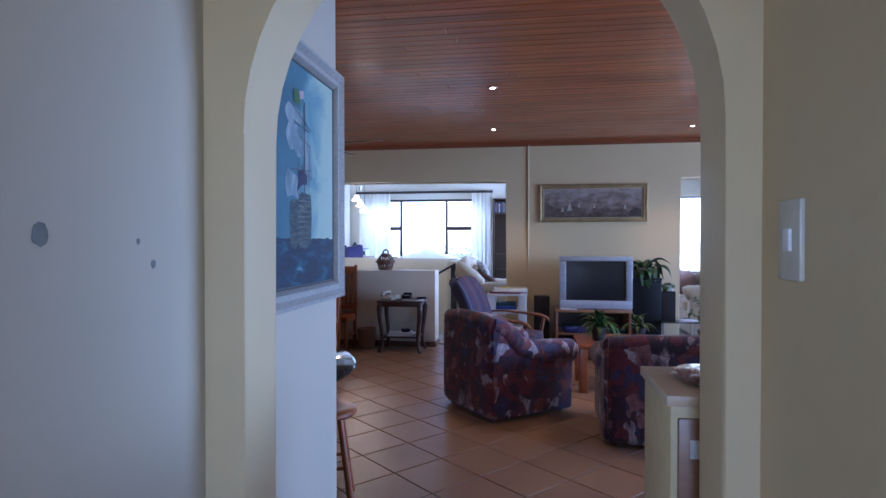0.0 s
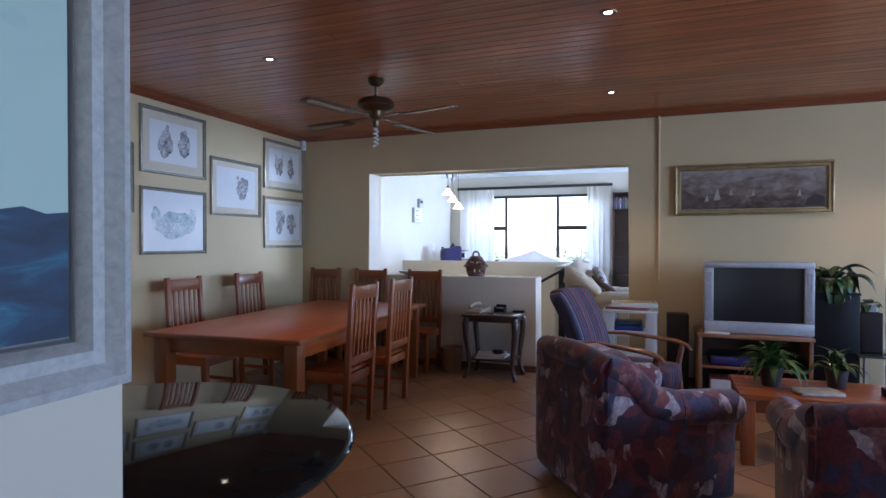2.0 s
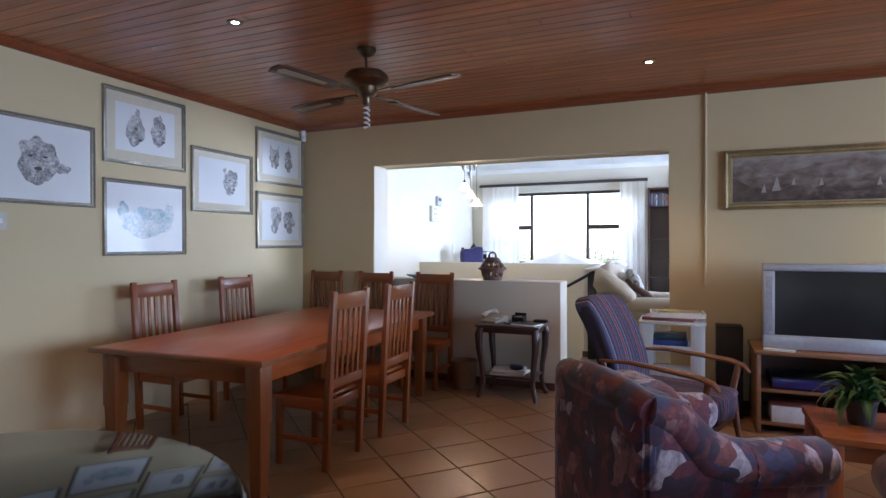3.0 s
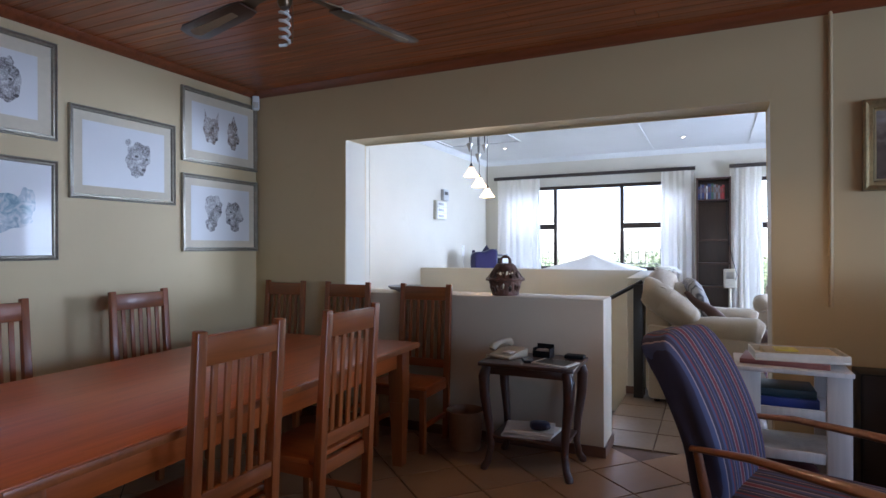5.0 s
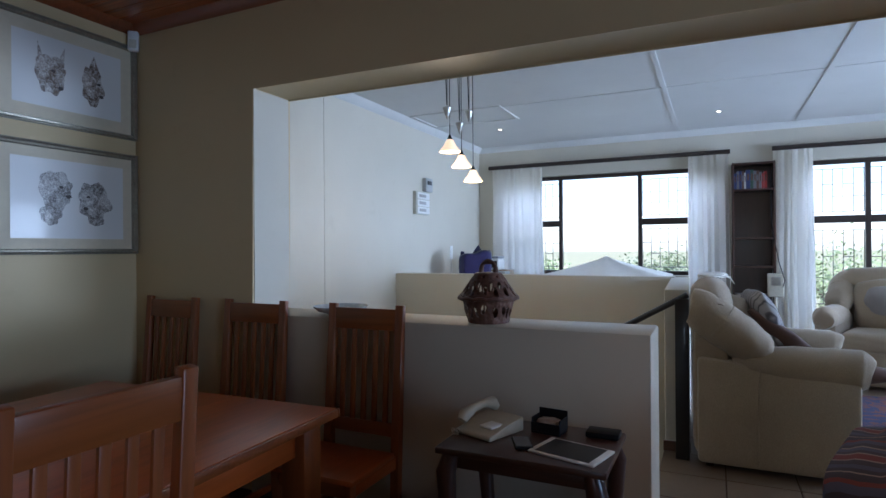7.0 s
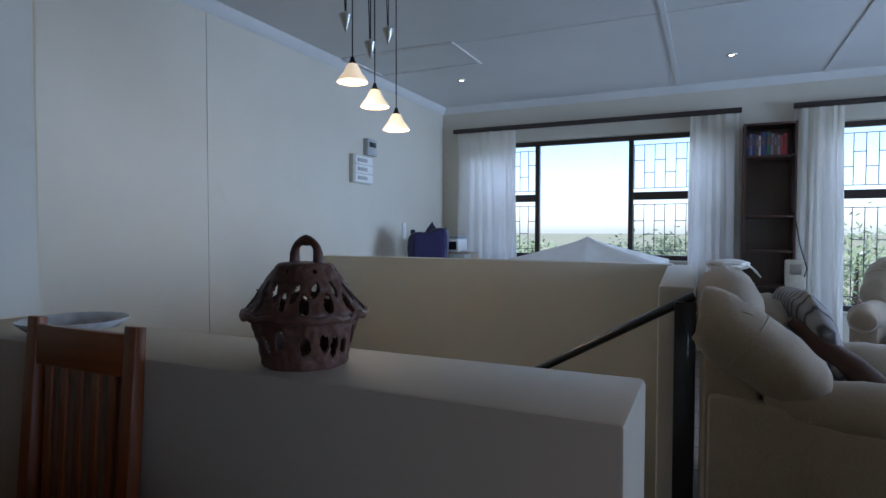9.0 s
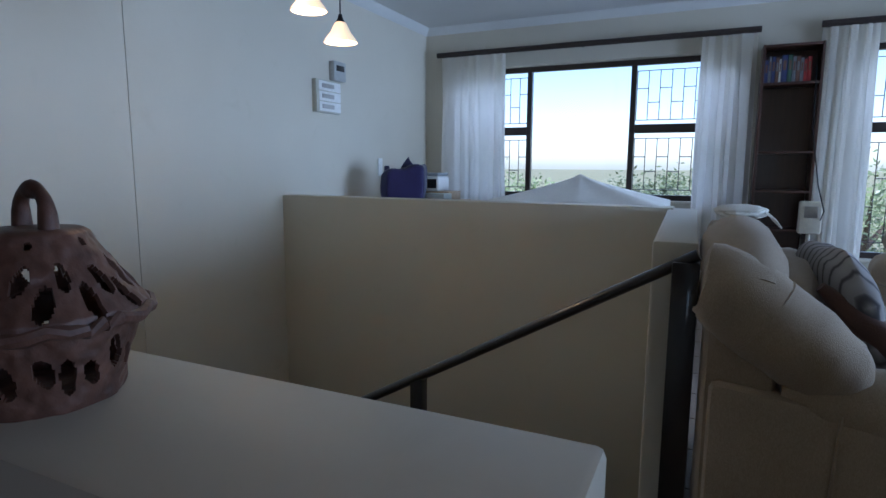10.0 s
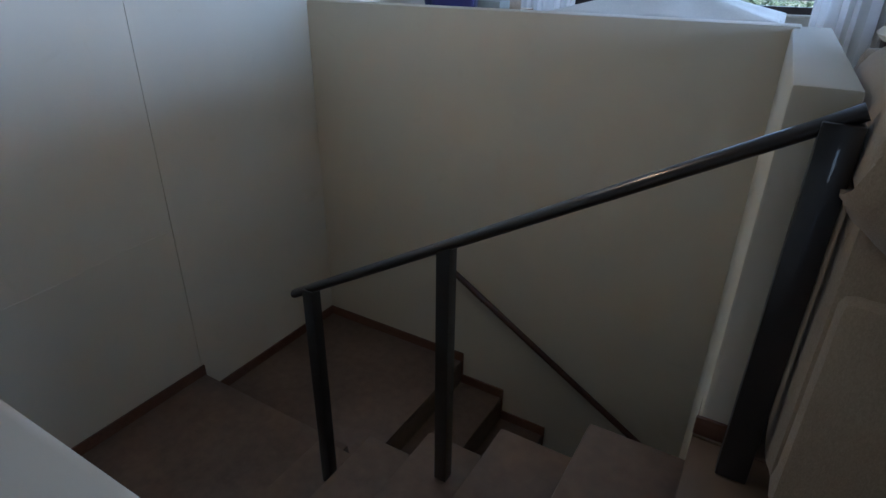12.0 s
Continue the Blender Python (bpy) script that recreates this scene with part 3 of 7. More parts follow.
def slider(x=EX2 + 0.06):
    """Sliding glass doors in the east wall of the lounge; one leaf stands ajar."""
    w = setting(new("door_1"))
    bm = bm_new()
    box(bm, (x, 8.70, 2.30), (x + 0.09, 12.5, 2.36), 0.004, 1)
    box(bm, (x, 8.70, 0), (x + 0.09, 12.5, 0.05), 0.004, 1)
    for q in (8.70, 12.44):
        box(bm, (x, q, 0.05), (x + 0.09, q + 0.06, 2.30), 0.004, 1)
    part("door_frame", bm, BROWN_FRAME, w)
    for i, y0 in enumerate((8.76, 9.95, 11.20)):
        y1, o = y0 + 1.22, 0.02 + 0.03 * (i % 2)
        bm = bm_new()
        for a, b in ((y0, y0 + 0.07), (y1 - 0.07, y1)):
            box(bm, (x + o, a, 0.05), (x + o + 0.03, b, 2.30), 0.004, 1)
        for a, b in ((0.05, 0.14), (2.22, 2.30)):
            box(bm, (x + o, y0 + 0.07, a), (x + o + 0.03, y1 - 0.07, b), 0.004, 1)
        leaf = part("door_leaf", bm, BROWN_FRAME, w)
        bm = box(bm_new(), (x + o + 0.012, y0 + 0.07, 0.14), (x + o + 0.018, y1 - 0.07, 2.22))
        p = part("pane", bm, PANE, leaf, smooth=False)
        p.visible_shadow = False
        bm = box(bm_new(), (x + o - 0.03, y1 - 0.055, 0.95), (x + o, y1 - 0.03, 1.15), 0.006)
        part("door_handle", bm, BLACK, leaf)


slider()


def corner_window(x=EX2 + 0.08):
    """The fixed pane that carries the window round the corner, between the lounge wall and the sliding doors."""
    w = setting(new("window_4"))
    bm = bm_new()
    box(bm, (x, 12.5, 2.33), (x + 0.05, NY - 0.002, 2.36), 0.004, 1)
    box(bm, (x, 12.5, 0.70), (x + 0.05, NY - 0.002, 0.73), 0.004, 1)
    part("window_frame", bm, BROWN_FRAME, w)
    p = part("pane", box(bm_new(), (x + 0.02, 12.505, 0.735), (x + 0.026, NY - 0.006, 2.325)), PANE, w, smooth=False)
    p.visible_shadow = False


corner_window()

# ---- outside ----
k = Mat("dry_grass", 0.95)
k.color(k.ramp(k.noise(0.4, k.world(), 5), [(0.3, (0.16, 0.17, 0.08)), (0.7, (0.30, 0.27, 0.16))]))
bm = bm_new()
vs = [bm.verts.new(p) for p in ((-900, -900, -3.4), (900, -900, -3.4), (900, 900, -3.4), (-900, 900, -3.4))]
bm.faces.new(vs)
setting(part("ground", bm, k.m))


def tree(x, y, top, spread, seed):
    """A garden tree: forked trunk and a loose crown of small leaf clumps."""
    rnd = random.Random(seed)
    h = top + 3.4
    t = thing("tree", pose(x, y, -3.4), "leafy green garden tree behind the house", "tree", "garden trees")
    bm = bm_new()
    tube(bm, [(0, 0, 0), (0.05, 0.03, h * 0.25), (-0.05, 0.08, h * 0.5), (0.0, 0.0, h * 0.8)], [0.16, 0.13, 0.09, 0.03], 8)
    limbs = []
    for i in range(9):
        a = i * 2.4 + rnd.random()
        b = h * (0.3 + 0.05 * i)
        tip = Vector((math.cos(a) * spread * rnd.uniform(0.5, 0.95), math.sin(a) * spread * rnd.uniform(0.5, 0.95), min(h * 0.95, b + h * rnd.uniform(0.15, 0.32))))
        tube(bm, [(0, 0, b), tuple(tip * 0.5 + Vector((0, 0, b * 0.55))), tuple(tip)], [0.06, 0.04, 0.012], 6)
        limbs.append(tip)
    part("trunk", bm, BARK, t)
    vts, fcs = [], []
    for i in range(4200):
        c = rnd.choice(limbs + [Vector((0, 0, h * 0.85))])
        p = c + Vector((rnd.gauss(0, 0.30), rnd.gauss(0, 0.30), rnd.gauss(0, 0.24))) * spread * 0.75
        s = rnd.uniform(0.035, 0.075)
        d = Vector((rnd.gauss(0, 1), rnd.gauss(0, 1), rnd.gauss(0, 0.6))).normalized()
        e = d.orthogonal().normalized() * s * 0.45
        k0 = len(vts)
        vts += [tuple(p - d * s), tuple(p + e), tuple(p + d * s), tuple(p - e)]
        fcs.append((k0, k0 + 1, k0 + 2, k0 + 3))
    me = bpy.data.meshes.new("crown")
    me.from_pydata(vts, [], fcs)
    me.materials.append(TREELEAF)
    ob = new("crown", me)
    ob.parent = t


for i, (tx, ty, tp, sp) in enumerate(((-5.8, 20.0, 0.95, 1.0), (-2.3, 20.0, 1.35, 1.1), (1.5, 20.5, 1.15, 1.5), (4.4, 20.0, 0.8, 1.7), (-8.0, 22.0, 1.3, 2.2), (7.8, 22.0, 1.0, 2.0), (-4.1, 21.0, 0.35, 1.0), (-0.4, 21.0, 1.1, 1.2))):
    tree(tx, ty, tp, sp, i + 3)

# ---- things: hall ----
def wall_plate(name, m, w, h, label, category, rocker=True):
    """A light switch plate; its face looks along local -y."""
    t = thing(name, m, label, category)
    part("plate", box(bm_new(), (-w / 2, 0, -h / 2), (w / 2, 0.009, h / 2), 0.003), CREAMPLASTIC, t)
    if rocker:
        part("rocker", box(bm_new(), (-w * 0.16, -0.005, -h * 0.14), (w * 0.16, 0.002, h * 0.14), 0.002), WHITEPLASTIC, t)
    return t


wall_plate("light_switch", pose(0.368, 0.952, 1.415, 0, 0, -90), 0.078, 0.128, "white plastic light switch on the hall wall", "light switch")
FILLER = plain("grey_filler", (0.22, 0.225, 0.225), 0.9)
for py, pz, r in ((0.672, 1.423, 0.013), (0.874, 1.413, 0.004), (0.914, 1.372, 0.006)):
    bm = bm_new()
    soft(bm, (-0.0015, -r, -r * 1.25), (0.0015, r, r * 1.25), 0.9, 5, 0.25, py)
    ob = part("filled_hole", bm, FILLER)
    ob.matrix_basis = pose(-0.708, py, pz)
    tagged(ob, "grey filled screw hole in the hall wall", "wall patch", "filled holes in the hall wall")


# ---- framed pictures ----
def frame_ring(bm, w, h, f, d, inset=0.35):
    """A moulded picture frame standing in x-z, face towards -y: outer bead, hollow, inner lip."""
    prof = [(0.0, 0.0), (0.0, -d), (f * 0.22, -d * 1.15), (f * 0.5, -d * 0.72), (f * 0.8, -d * 0.8), (f, -d * 0.35), (f, 0.0)]
    rings = []
    for a, b in prof:
        x, z = w / 2 - a, h / 2 - a
        rings.append([bm.verts.new(q) for q in ((-x, b, -z), (x, b, -z), (x, b, z), (-x, b, z))])
    for r, s in zip(rings, rings[1:] + rings[:1]):
        for i in range(4):
            bm.faces.new((r[i], r[(i + 1) % 4], s[(i + 1) % 4], s[i]))
    return bm


def flat(bm, pts, y):
    bm.faces.new([bm.verts.new((a, y, b)) for a, b in pts])
    return bm


def blob(cx, cz, rx, rz, seed, n=46, rough=0.32, wag=1.9):
    pts = []
    for i in range(n):
        a = 2 * math.pi * i / n
        r = 1 + rough * noise.noise(Vector((math.cos(a) * wag + seed * 3.7, math.sin(a) * wag, seed)))
        r += 0.05 * noise.noise(Vector((math.cos(a) * 7 + seed, math.sin(a) * 7, seed * 2)))
        pts.append((cx + rx * r * math.cos(a), cz + rz * r * math.sin(a)))
    return pts


k = Mat("print_sheet", 0.35)
k.color(k.ramp(k.noise(2.2, None, 2), [(0.3, (0.74, 0.73, 0.70)), (0.75, (0.80, 0.79, 0.75))]))
k.b.inputs["Coat Weight"].default_value = 0.35
k.b.inputs["Coat Roughness"].default_value = 0.06
SHEETPAPER = k.m
MOUNT = plain("cream_mount", (0.66, 0.58, 0.42), 0.6, vary=0.05)


def sketch(name, dark, pale, scale):
    k = Mat(name, 0.4)
    k.b.inputs["Coat Weight"].default_value = 0.35
    k.b.inputs["Coat Roughness"].default_value = 0.06
    n1 = k.noise(scale, None, 6, 1.8)
    n2 = k.noise(scale * 0.28, None, 3, 0.6)
    a = k.ramp(n1, [(0.36, dark), (0.50, pale), (0.62, (0.74, 0.73, 0.70))])
    b = k.ramp(n2, [(0.42, dark), (0.58, (0.72, 0.71, 0.68))])
    k.color(k.mix(0.42, a, b))
    return k.m


SKETCH = sketch("pencil_shading", (0.085, 0.075, 0.068), (0.36, 0.33, 0.31), 60)
SKETCH_TAN = sketch("sepia_shading", (0.07, 0.042, 0.028), (0.36, 0.27, 0.20), 62)
INK = plain("dark_pencil", (0.07, 0.06, 0.055), 0.5, vary=0.3)
SKETCH_BLUE = sketch("pale_blue_shading", (0.16, 0.27, 0.32), (0.40, 0.51, 0.55), 16)


def tuft(cx, cz, w, h, lean):
    """A narrow pointed mark, broad at its foot."""
    return [(cx - w / 2, cz), (cx + w / 2, cz), (cx + lean + w * 0.16, cz + h * 0.62), (cx + lean * 1.5, cz + h), (cx + lean * 0.7 - w * 0.28, cz + h * 0.55)]


def framed_print(y0, y1, z0, z1, shapes, mount, label, m=None):
    """A glazed print on the west wall; shapes are soft patches of shading (u, v, ru, rv, ink)."""
    w, h = y1 - y0, z1 - z0
    t = thing("framed_print", pose(WX + 0.001, (y0 + y1) / 2, (z0 + z1) / 2, 0, 0, 90), label, "picture", "prints on the dining wall")
    part("frame", frame_ring(bm_new(), w, h, 0.030, 0.024), PEWTER, t)
    part("backing", box(bm_new(), (-w / 2 + 0.004, -0.006, -h / 2 + 0.004), (w / 2 - 0.004, 0, h / 2 - 0.004)), MOUNT, t)
    b = mount
    sheet = part("print", flat(bm_new(), [(-w / 2 + b, -h / 2 + b), (w / 2 - b, -h / 2 + b), (w / 2 - b, h / 2 - b), (-w / 2 + b, h / 2 - b)], -0.0075), SHEETPAPER, t)
    for i, (u, v, ru, rv, ink) in enumerate(shapes):
        tall = ink is SKETCH_TAN and rv > 2.5 * ru
        outline = tuft(u * w, (v - rv) * h, ru * w * 2.2, rv * h * 2, (0.02 if u * 10 % 2 > 1 else -0.02) * w) if tall else blob(u * w, v * h, ru * w, rv * h, y0 + i * 1.37)
        part("drawing", flat(bm_new(), outline, -0.0085 - 0.0004 * i), ink, sheet)
    return t


framed_print(4.24, 5.053, 1.648, 2.236, [(0.03, 0.0, 0.17, 0.25, SKETCH), (-0.02, -0.06, 0.09, 0.15, SKETCH), (0.20, -0.06, 0.08, 0.06, SKETCH), (-0.05, 0.05, 0.020, 0.014, INK), (0.07, 0.05, 0.020, 0.014, INK), (0.01, -0.09, 0.035, 0.022, INK)], 0.03, "pencil study on white paper in a narrow silver-gilt frame", None)
framed_print(5.12, 5.88, 2.005, 2.585, [(-0.14, -0.03, 0.11, 0.20, SKETCH), (0.15, 0.0, 0.09, 0.20, SKETCH), (-0.11, 0.19, 0.03, 0.08, SKETCH), (0.17, 0.19, 0.025, 0.07, SKETCH), (-0.13, 0.0, 0.014, 0.012, INK), (-0.08, -0.15, 0.022, 0.018, INK), (0.17, 0.03, 0.014, 0.012, INK), (0.21, -0.12, 0.018, 0.018, INK)], 0.105, "double pencil study with a cream mount in a silver-gilt frame")
framed_print(5.12, 5.88, 1.292, 1.883, [(0.0, -0.05, 0.30, 0.20, SKETCH_BLUE), (-0.28, 0.08, 0.06, 0.12, SKETCH_BLUE), (0.28, 0.08, 0.06, 0.12, SKETCH_BLUE)], 0.03, "pale blue wash drawing in a narrow silver-gilt frame")
framed_print(5.95, 6.713, 1.675, 2.256, [(0.12, 0.03, 0.12, 0.18, SKETCH), (0.10, -0.13, 0.07, 0.08, SKETCH), (0.02, 0.19, 0.028, 0.04, SKETCH), (0.21, 0.15, 0.025, 0.04, SKETCH), (0.10, 0.04, 0.018, 0.014, INK), (0.20, 0.02, 0.014, 0.014, INK), (0.17, -0.11, 0.020, 0.016, INK)], 0.085, "faint pencil study on white paper in a silver-gilt frame")
framed_print(6.775, 7.545, 2.015, 2.575, [(-0.13, -0.02, 0.10, 0.18, SKETCH_TAN), (0.16, -0.03, 0.08, 0.19, SKETCH_TAN), (-0.19, 0.17, 0.025, 0.10, SKETCH_TAN), (-0.07, 0.17, 0.022, 0.10, SKETCH_TAN), (0.14, 0.18, 0.022, 0.10, SKETCH_TAN), (0.20, 0.17, 0.02, 0.09, SKETCH_TAN), (-0.12, 0.02, 0.014, 0.012, INK), (-0.07, -0.13, 0.018, 0.018, INK), (0.20, 0.0, 0.014, 0.012, INK), (0.22, -0.12, 0.016, 0.016, INK)], 0.095, "double sepia study with a cream mount in a silver-gilt frame")
framed_print(6.775, 7.545, 1.338, 1.925, [(-0.10, 0.08, 0.11, 0.17, SKETCH), (0.17, 0.0, 0.12, 0.18, SKETCH), (-0.14, -0.14, 0.07, 0.10, SKETCH), (0.18, -0.17, 0.06, 0.06, SKETCH), (-0.07, 0.11, 0.014, 0.012, INK), (-0.02, 0.03, 0.022, 0.016, INK), (0.12, 0.04, 0.014, 0.012, INK), (0.10, -0.07, 0.020, 0.016, INK)], 0.085, "double pencil study beside the corner in a silver-gilt frame")
wall_plate("light_switch", pose(WX + 0.009, 4.42, 1.53, 0, 0, 90), 0.09, 0.115, "white light switch below the framed prints", "light switch")
t = thing("motion_sensor", pose(WX + 0.03, 7.52, 2.60, 0, 0, 45), "white plastic alarm motion sensor in the ceiling corner", "motion sensor")
part("housing", box(bm_new(), (-0.03, -0.035, -0.06), (0.03, 0.012, 0.06), 0.012, 3), WHITEPLASTIC, t)
part("lens", box(bm_new(), (-0.02, -0.040, -0.045), (0.02, -0.034, 0.005), 0.003), CREAMPLASTIC, t)


def ship_painting():
    """The oil painting of a sailing ship in a whitewashed frame, on the wall past the arch."""
    w, h = 0.625, 0.775
    t = thing("ship_painting", pose(-0.7245, 1.628, 1.607, 0, 0, 90), "blue oil painting of a sailing ship in a whitewashed frame", "painting")
    k = Mat("pale_washed_frame", 0.45)
    k.color(k.ramp(k.noise(75, k.mapped((1, 1, 1)), 5, 0.6), [(0.3, (0.33, 0.315, 0.285)), (0.7, (0.45, 0.43, 0.39))]))
    part("frame", frame_ring(bm_new(), w, h, 0.056, 0.034), k.m, t)
    part("slip", frame_ring(bm_new(), w - 0.110, h - 0.110, 0.010, 0.012), plain("grey_slip", (0.16, 0.15, 0.14), 0.5), t)
    cw, ch = w - 0.126, h - 0.126
    k = Mat("painted_sky", 0.6)
    sx = k.t.nodes.new("ShaderNodeSeparateXYZ")
    k.link(k.co, sx.inputs[0])
    n = k.noise(4.5, None, 6, 1.2)
    m = k.t.nodes.new("ShaderNodeMath")
    m.operation = "MULTIPLY_ADD"
    m.inputs[1].default_value, m.inputs[2].default_value = 2.1, 0.15
    k.link(sx.outputs[0], m.inputs[0])
    a = k.t.nodes.new("ShaderNodeMath")
    k.link(m.outputs[0], a.inputs[0])
    k.link(n, a.inputs[1])
    k.color(k.ramp(a.outputs[0], [(0.25, (0.055, 0.13, 0.18)), (0.55, (0.085, 0.19, 0.235)), (0.75, (0.17, 0.31, 0.34)), (0.95, (0.40, 0.49, 0.40))]))
    k.bump(k.noise(60, None, 4), 0.3, 0.002)
    sky_part = part("canvas", box(bm_new(), (-cw / 2, -0.012, -ch / 2), (cw / 2, -0.004, ch / 2)), k.m, t)
    k = Mat("painted_sea", 0.6)
    wv = k.noise(9, k.mapped((1.0, 1, 3.4)), 7, 0.7)
    k.color(k.ramp(wv, [(0.38, (0.004, 0.012, 0.034)), (0.56, (0.007, 0.030, 0.070)), (0.66, (0.02, 0.10, 0.15)), (0.78, (0.24, 0.36, 0.40))]))
    k.bump(wv, 0.3, 0.002)
    hz = -ch * 0.285
    top = [(-cw / 2 + cw * i / 20, hz + 0.008 * noise.noise(Vector((i * 0.7, 2, 0)))) for i in range(21)]
    part("sea", flat(bm_new(), [(-cw / 2, -ch / 2), (cw / 2, -ch / 2)] + top[::-1], -0.0126), k.m, sky_part)
    k = Mat("painted_sail", 0.6)
    n1 = k.noise(13, k.mapped((1, 1, 0.6)), 5, 1.0)
    k.color(k.ramp(n1, [(0.34, (0.11, 0.18, 0.215)), (0.5, (0.22, 0.285, 0.31)), (0.66, (0.42, 0.45, 0.45))]))
    k.bump(k.noise(60, None, 4), 0.3, 0.002)
    sail = k.m
    k = Mat("painted_hull", 0.6)
    k.color(k.ramp(k.noise(17, k.mapped((1, 1, 5)), 6, 0.8), [(0.34, (0.02, 0.036, 0.046)), (0.52, (0.05, 0.07, 0.075)), (0.72, (0.14, 0.155, 0.13))]))
    hull = k.m
    navy = plain("painted_ensign", (0.008, 0.016, 0.06), 0.5, vary=0.4)
    rope = plain("painted_spar", (0.05, 0.05, 0.06), 0.5)
    y = -0.0130
    A, B = 1.58, 0.92

    def pq(pts):
        return [(x * A - 0.02, z * B - 0.042) for x, z in pts]
    for cx, ww, top in ((-0.036, 0.040, 0.075), (0.012, 0.062, 0.10)):
        part("hull", flat(bm_new(), pq([(cx - ww * 0.42, -0.185), (cx - ww * 0.55, -0.10), (cx - ww * 0.5, top - 0.12), (cx - ww * 0.2, top - 0.105), (cx + ww * 0.5, top - 0.11), (cx + ww * 0.58, -0.08), (cx + ww * 0.5, -0.17), (cx + ww * 0.1, -0.19)]), y - (0.0002 if ww > 0.05 else 0)), hull, sky_part)
    gold = plain("painted_gallery", (0.13, 0.14, 0.12), 0.6, scale=60, vary=0.7)
    for i in range(7):
        z0 = -0.14 + 0.017 * i
        part("gallery", flat(bm_new(), pq([(-0.018, z0), (0.043, z0 + 0.003), (0.043, z0 + 0.008), (-0.018, z0 + 0.005)]), y - 0.0004), gold, sky_part)
    SAILS = ((-0.030, 0.235, 0.085, 0.060), (-0.018, 0.165, 0.10, 0.095), (0.004, 0.140, 0.080, 0.075), (-0.045, 0.015, 0.06, 0.09), (0.032, 0.075, 0.035, 0.09))
    for i, (cx, cz, ww, hh) in enumerate(SAILS):
        pts = []
        for q in range(17):
            a = q / 16
            pts.append((cx - ww * (0.36 + 0.18 * math.sin(a * math.pi)), cz + hh * (0.5 - a)))
        for q in range(9):
            a = q / 8
            pts.append((cx + ww * (-0.36 + 0.82 * a), cz - hh * (0.5 - 0.10 * math.sin(a * math.pi))))
        for q in range(9):
            a = q / 8
            pts.append((cx + ww * (0.46 + 0.04 * math.sin(a * math.pi)), cz - hh * (0.5 - 0.75 * a)))
        part("sail", flat(bm_new(), pq(pts), y - 0.00012 * (i + 1)), sail, sky_part)
    for x0, z0, x1, z1, ww in ((0.010, -0.02, 0.012, 0.29, 0.004), (-0.05, 0.265, 0.045, 0.205, 0.003), (-0.045, 0.215, 0.040, 0.198, 0.003), (-0.012, 0.175, 0.040, 0.150, 0.003), (-0.052, 0.060, 0.040, 0.070, 0.003), (-0.02, 0.085, 0.05, 0.045, 0.002), (0.032, -0.02, 0.034, 0.12, 0.002), (-0.02, -0.02, -0.018, 0.10, 0.002)):
        d = Vector((x1 - x0, z1 - z0)).normalized() * ww / 2
        part("spar", flat(bm_new(), pq([(x0 - d.y, z0 + d.x), (x0 + d.y, z0 - d.x), (x1 + d.y, z1 - d.x), (x1 - d.y, z1 + d.x)]), y - 0.0009), rope, sky_part)
    part("ensign", flat(bm_new(), pq([(-0.022, 0.058), (0.004, 0.068), (0.024, 0.052), (0.022, 0.022), (0.0, 0.018), (-0.012, 0.008), (-0.026, -0.008), (-0.020, 0.03)]), y - 0.0011), navy, sky_part)
    part("pennant", flat(bm_new(), pq([(-0.040, 0.315), (-0.026, 0.320), (-0.010, 0.300), (-0.010, 0.270), (-0.040, 0.275)]), y - 0.0011), plain("painted_pennant", (0.06, 0.14, 0.05), 0.5), sky_part)
    part("pennant", flat(bm_new(), pq([(-0.014, 0.318), (0.008, 0.325), (0.008, 0.300), (-0.010, 0.292)]), y - 0.0012), plain("painted_pale_pennant", (0.50, 0.36, 0.36), 0.5), sky_part)


ship_painting()


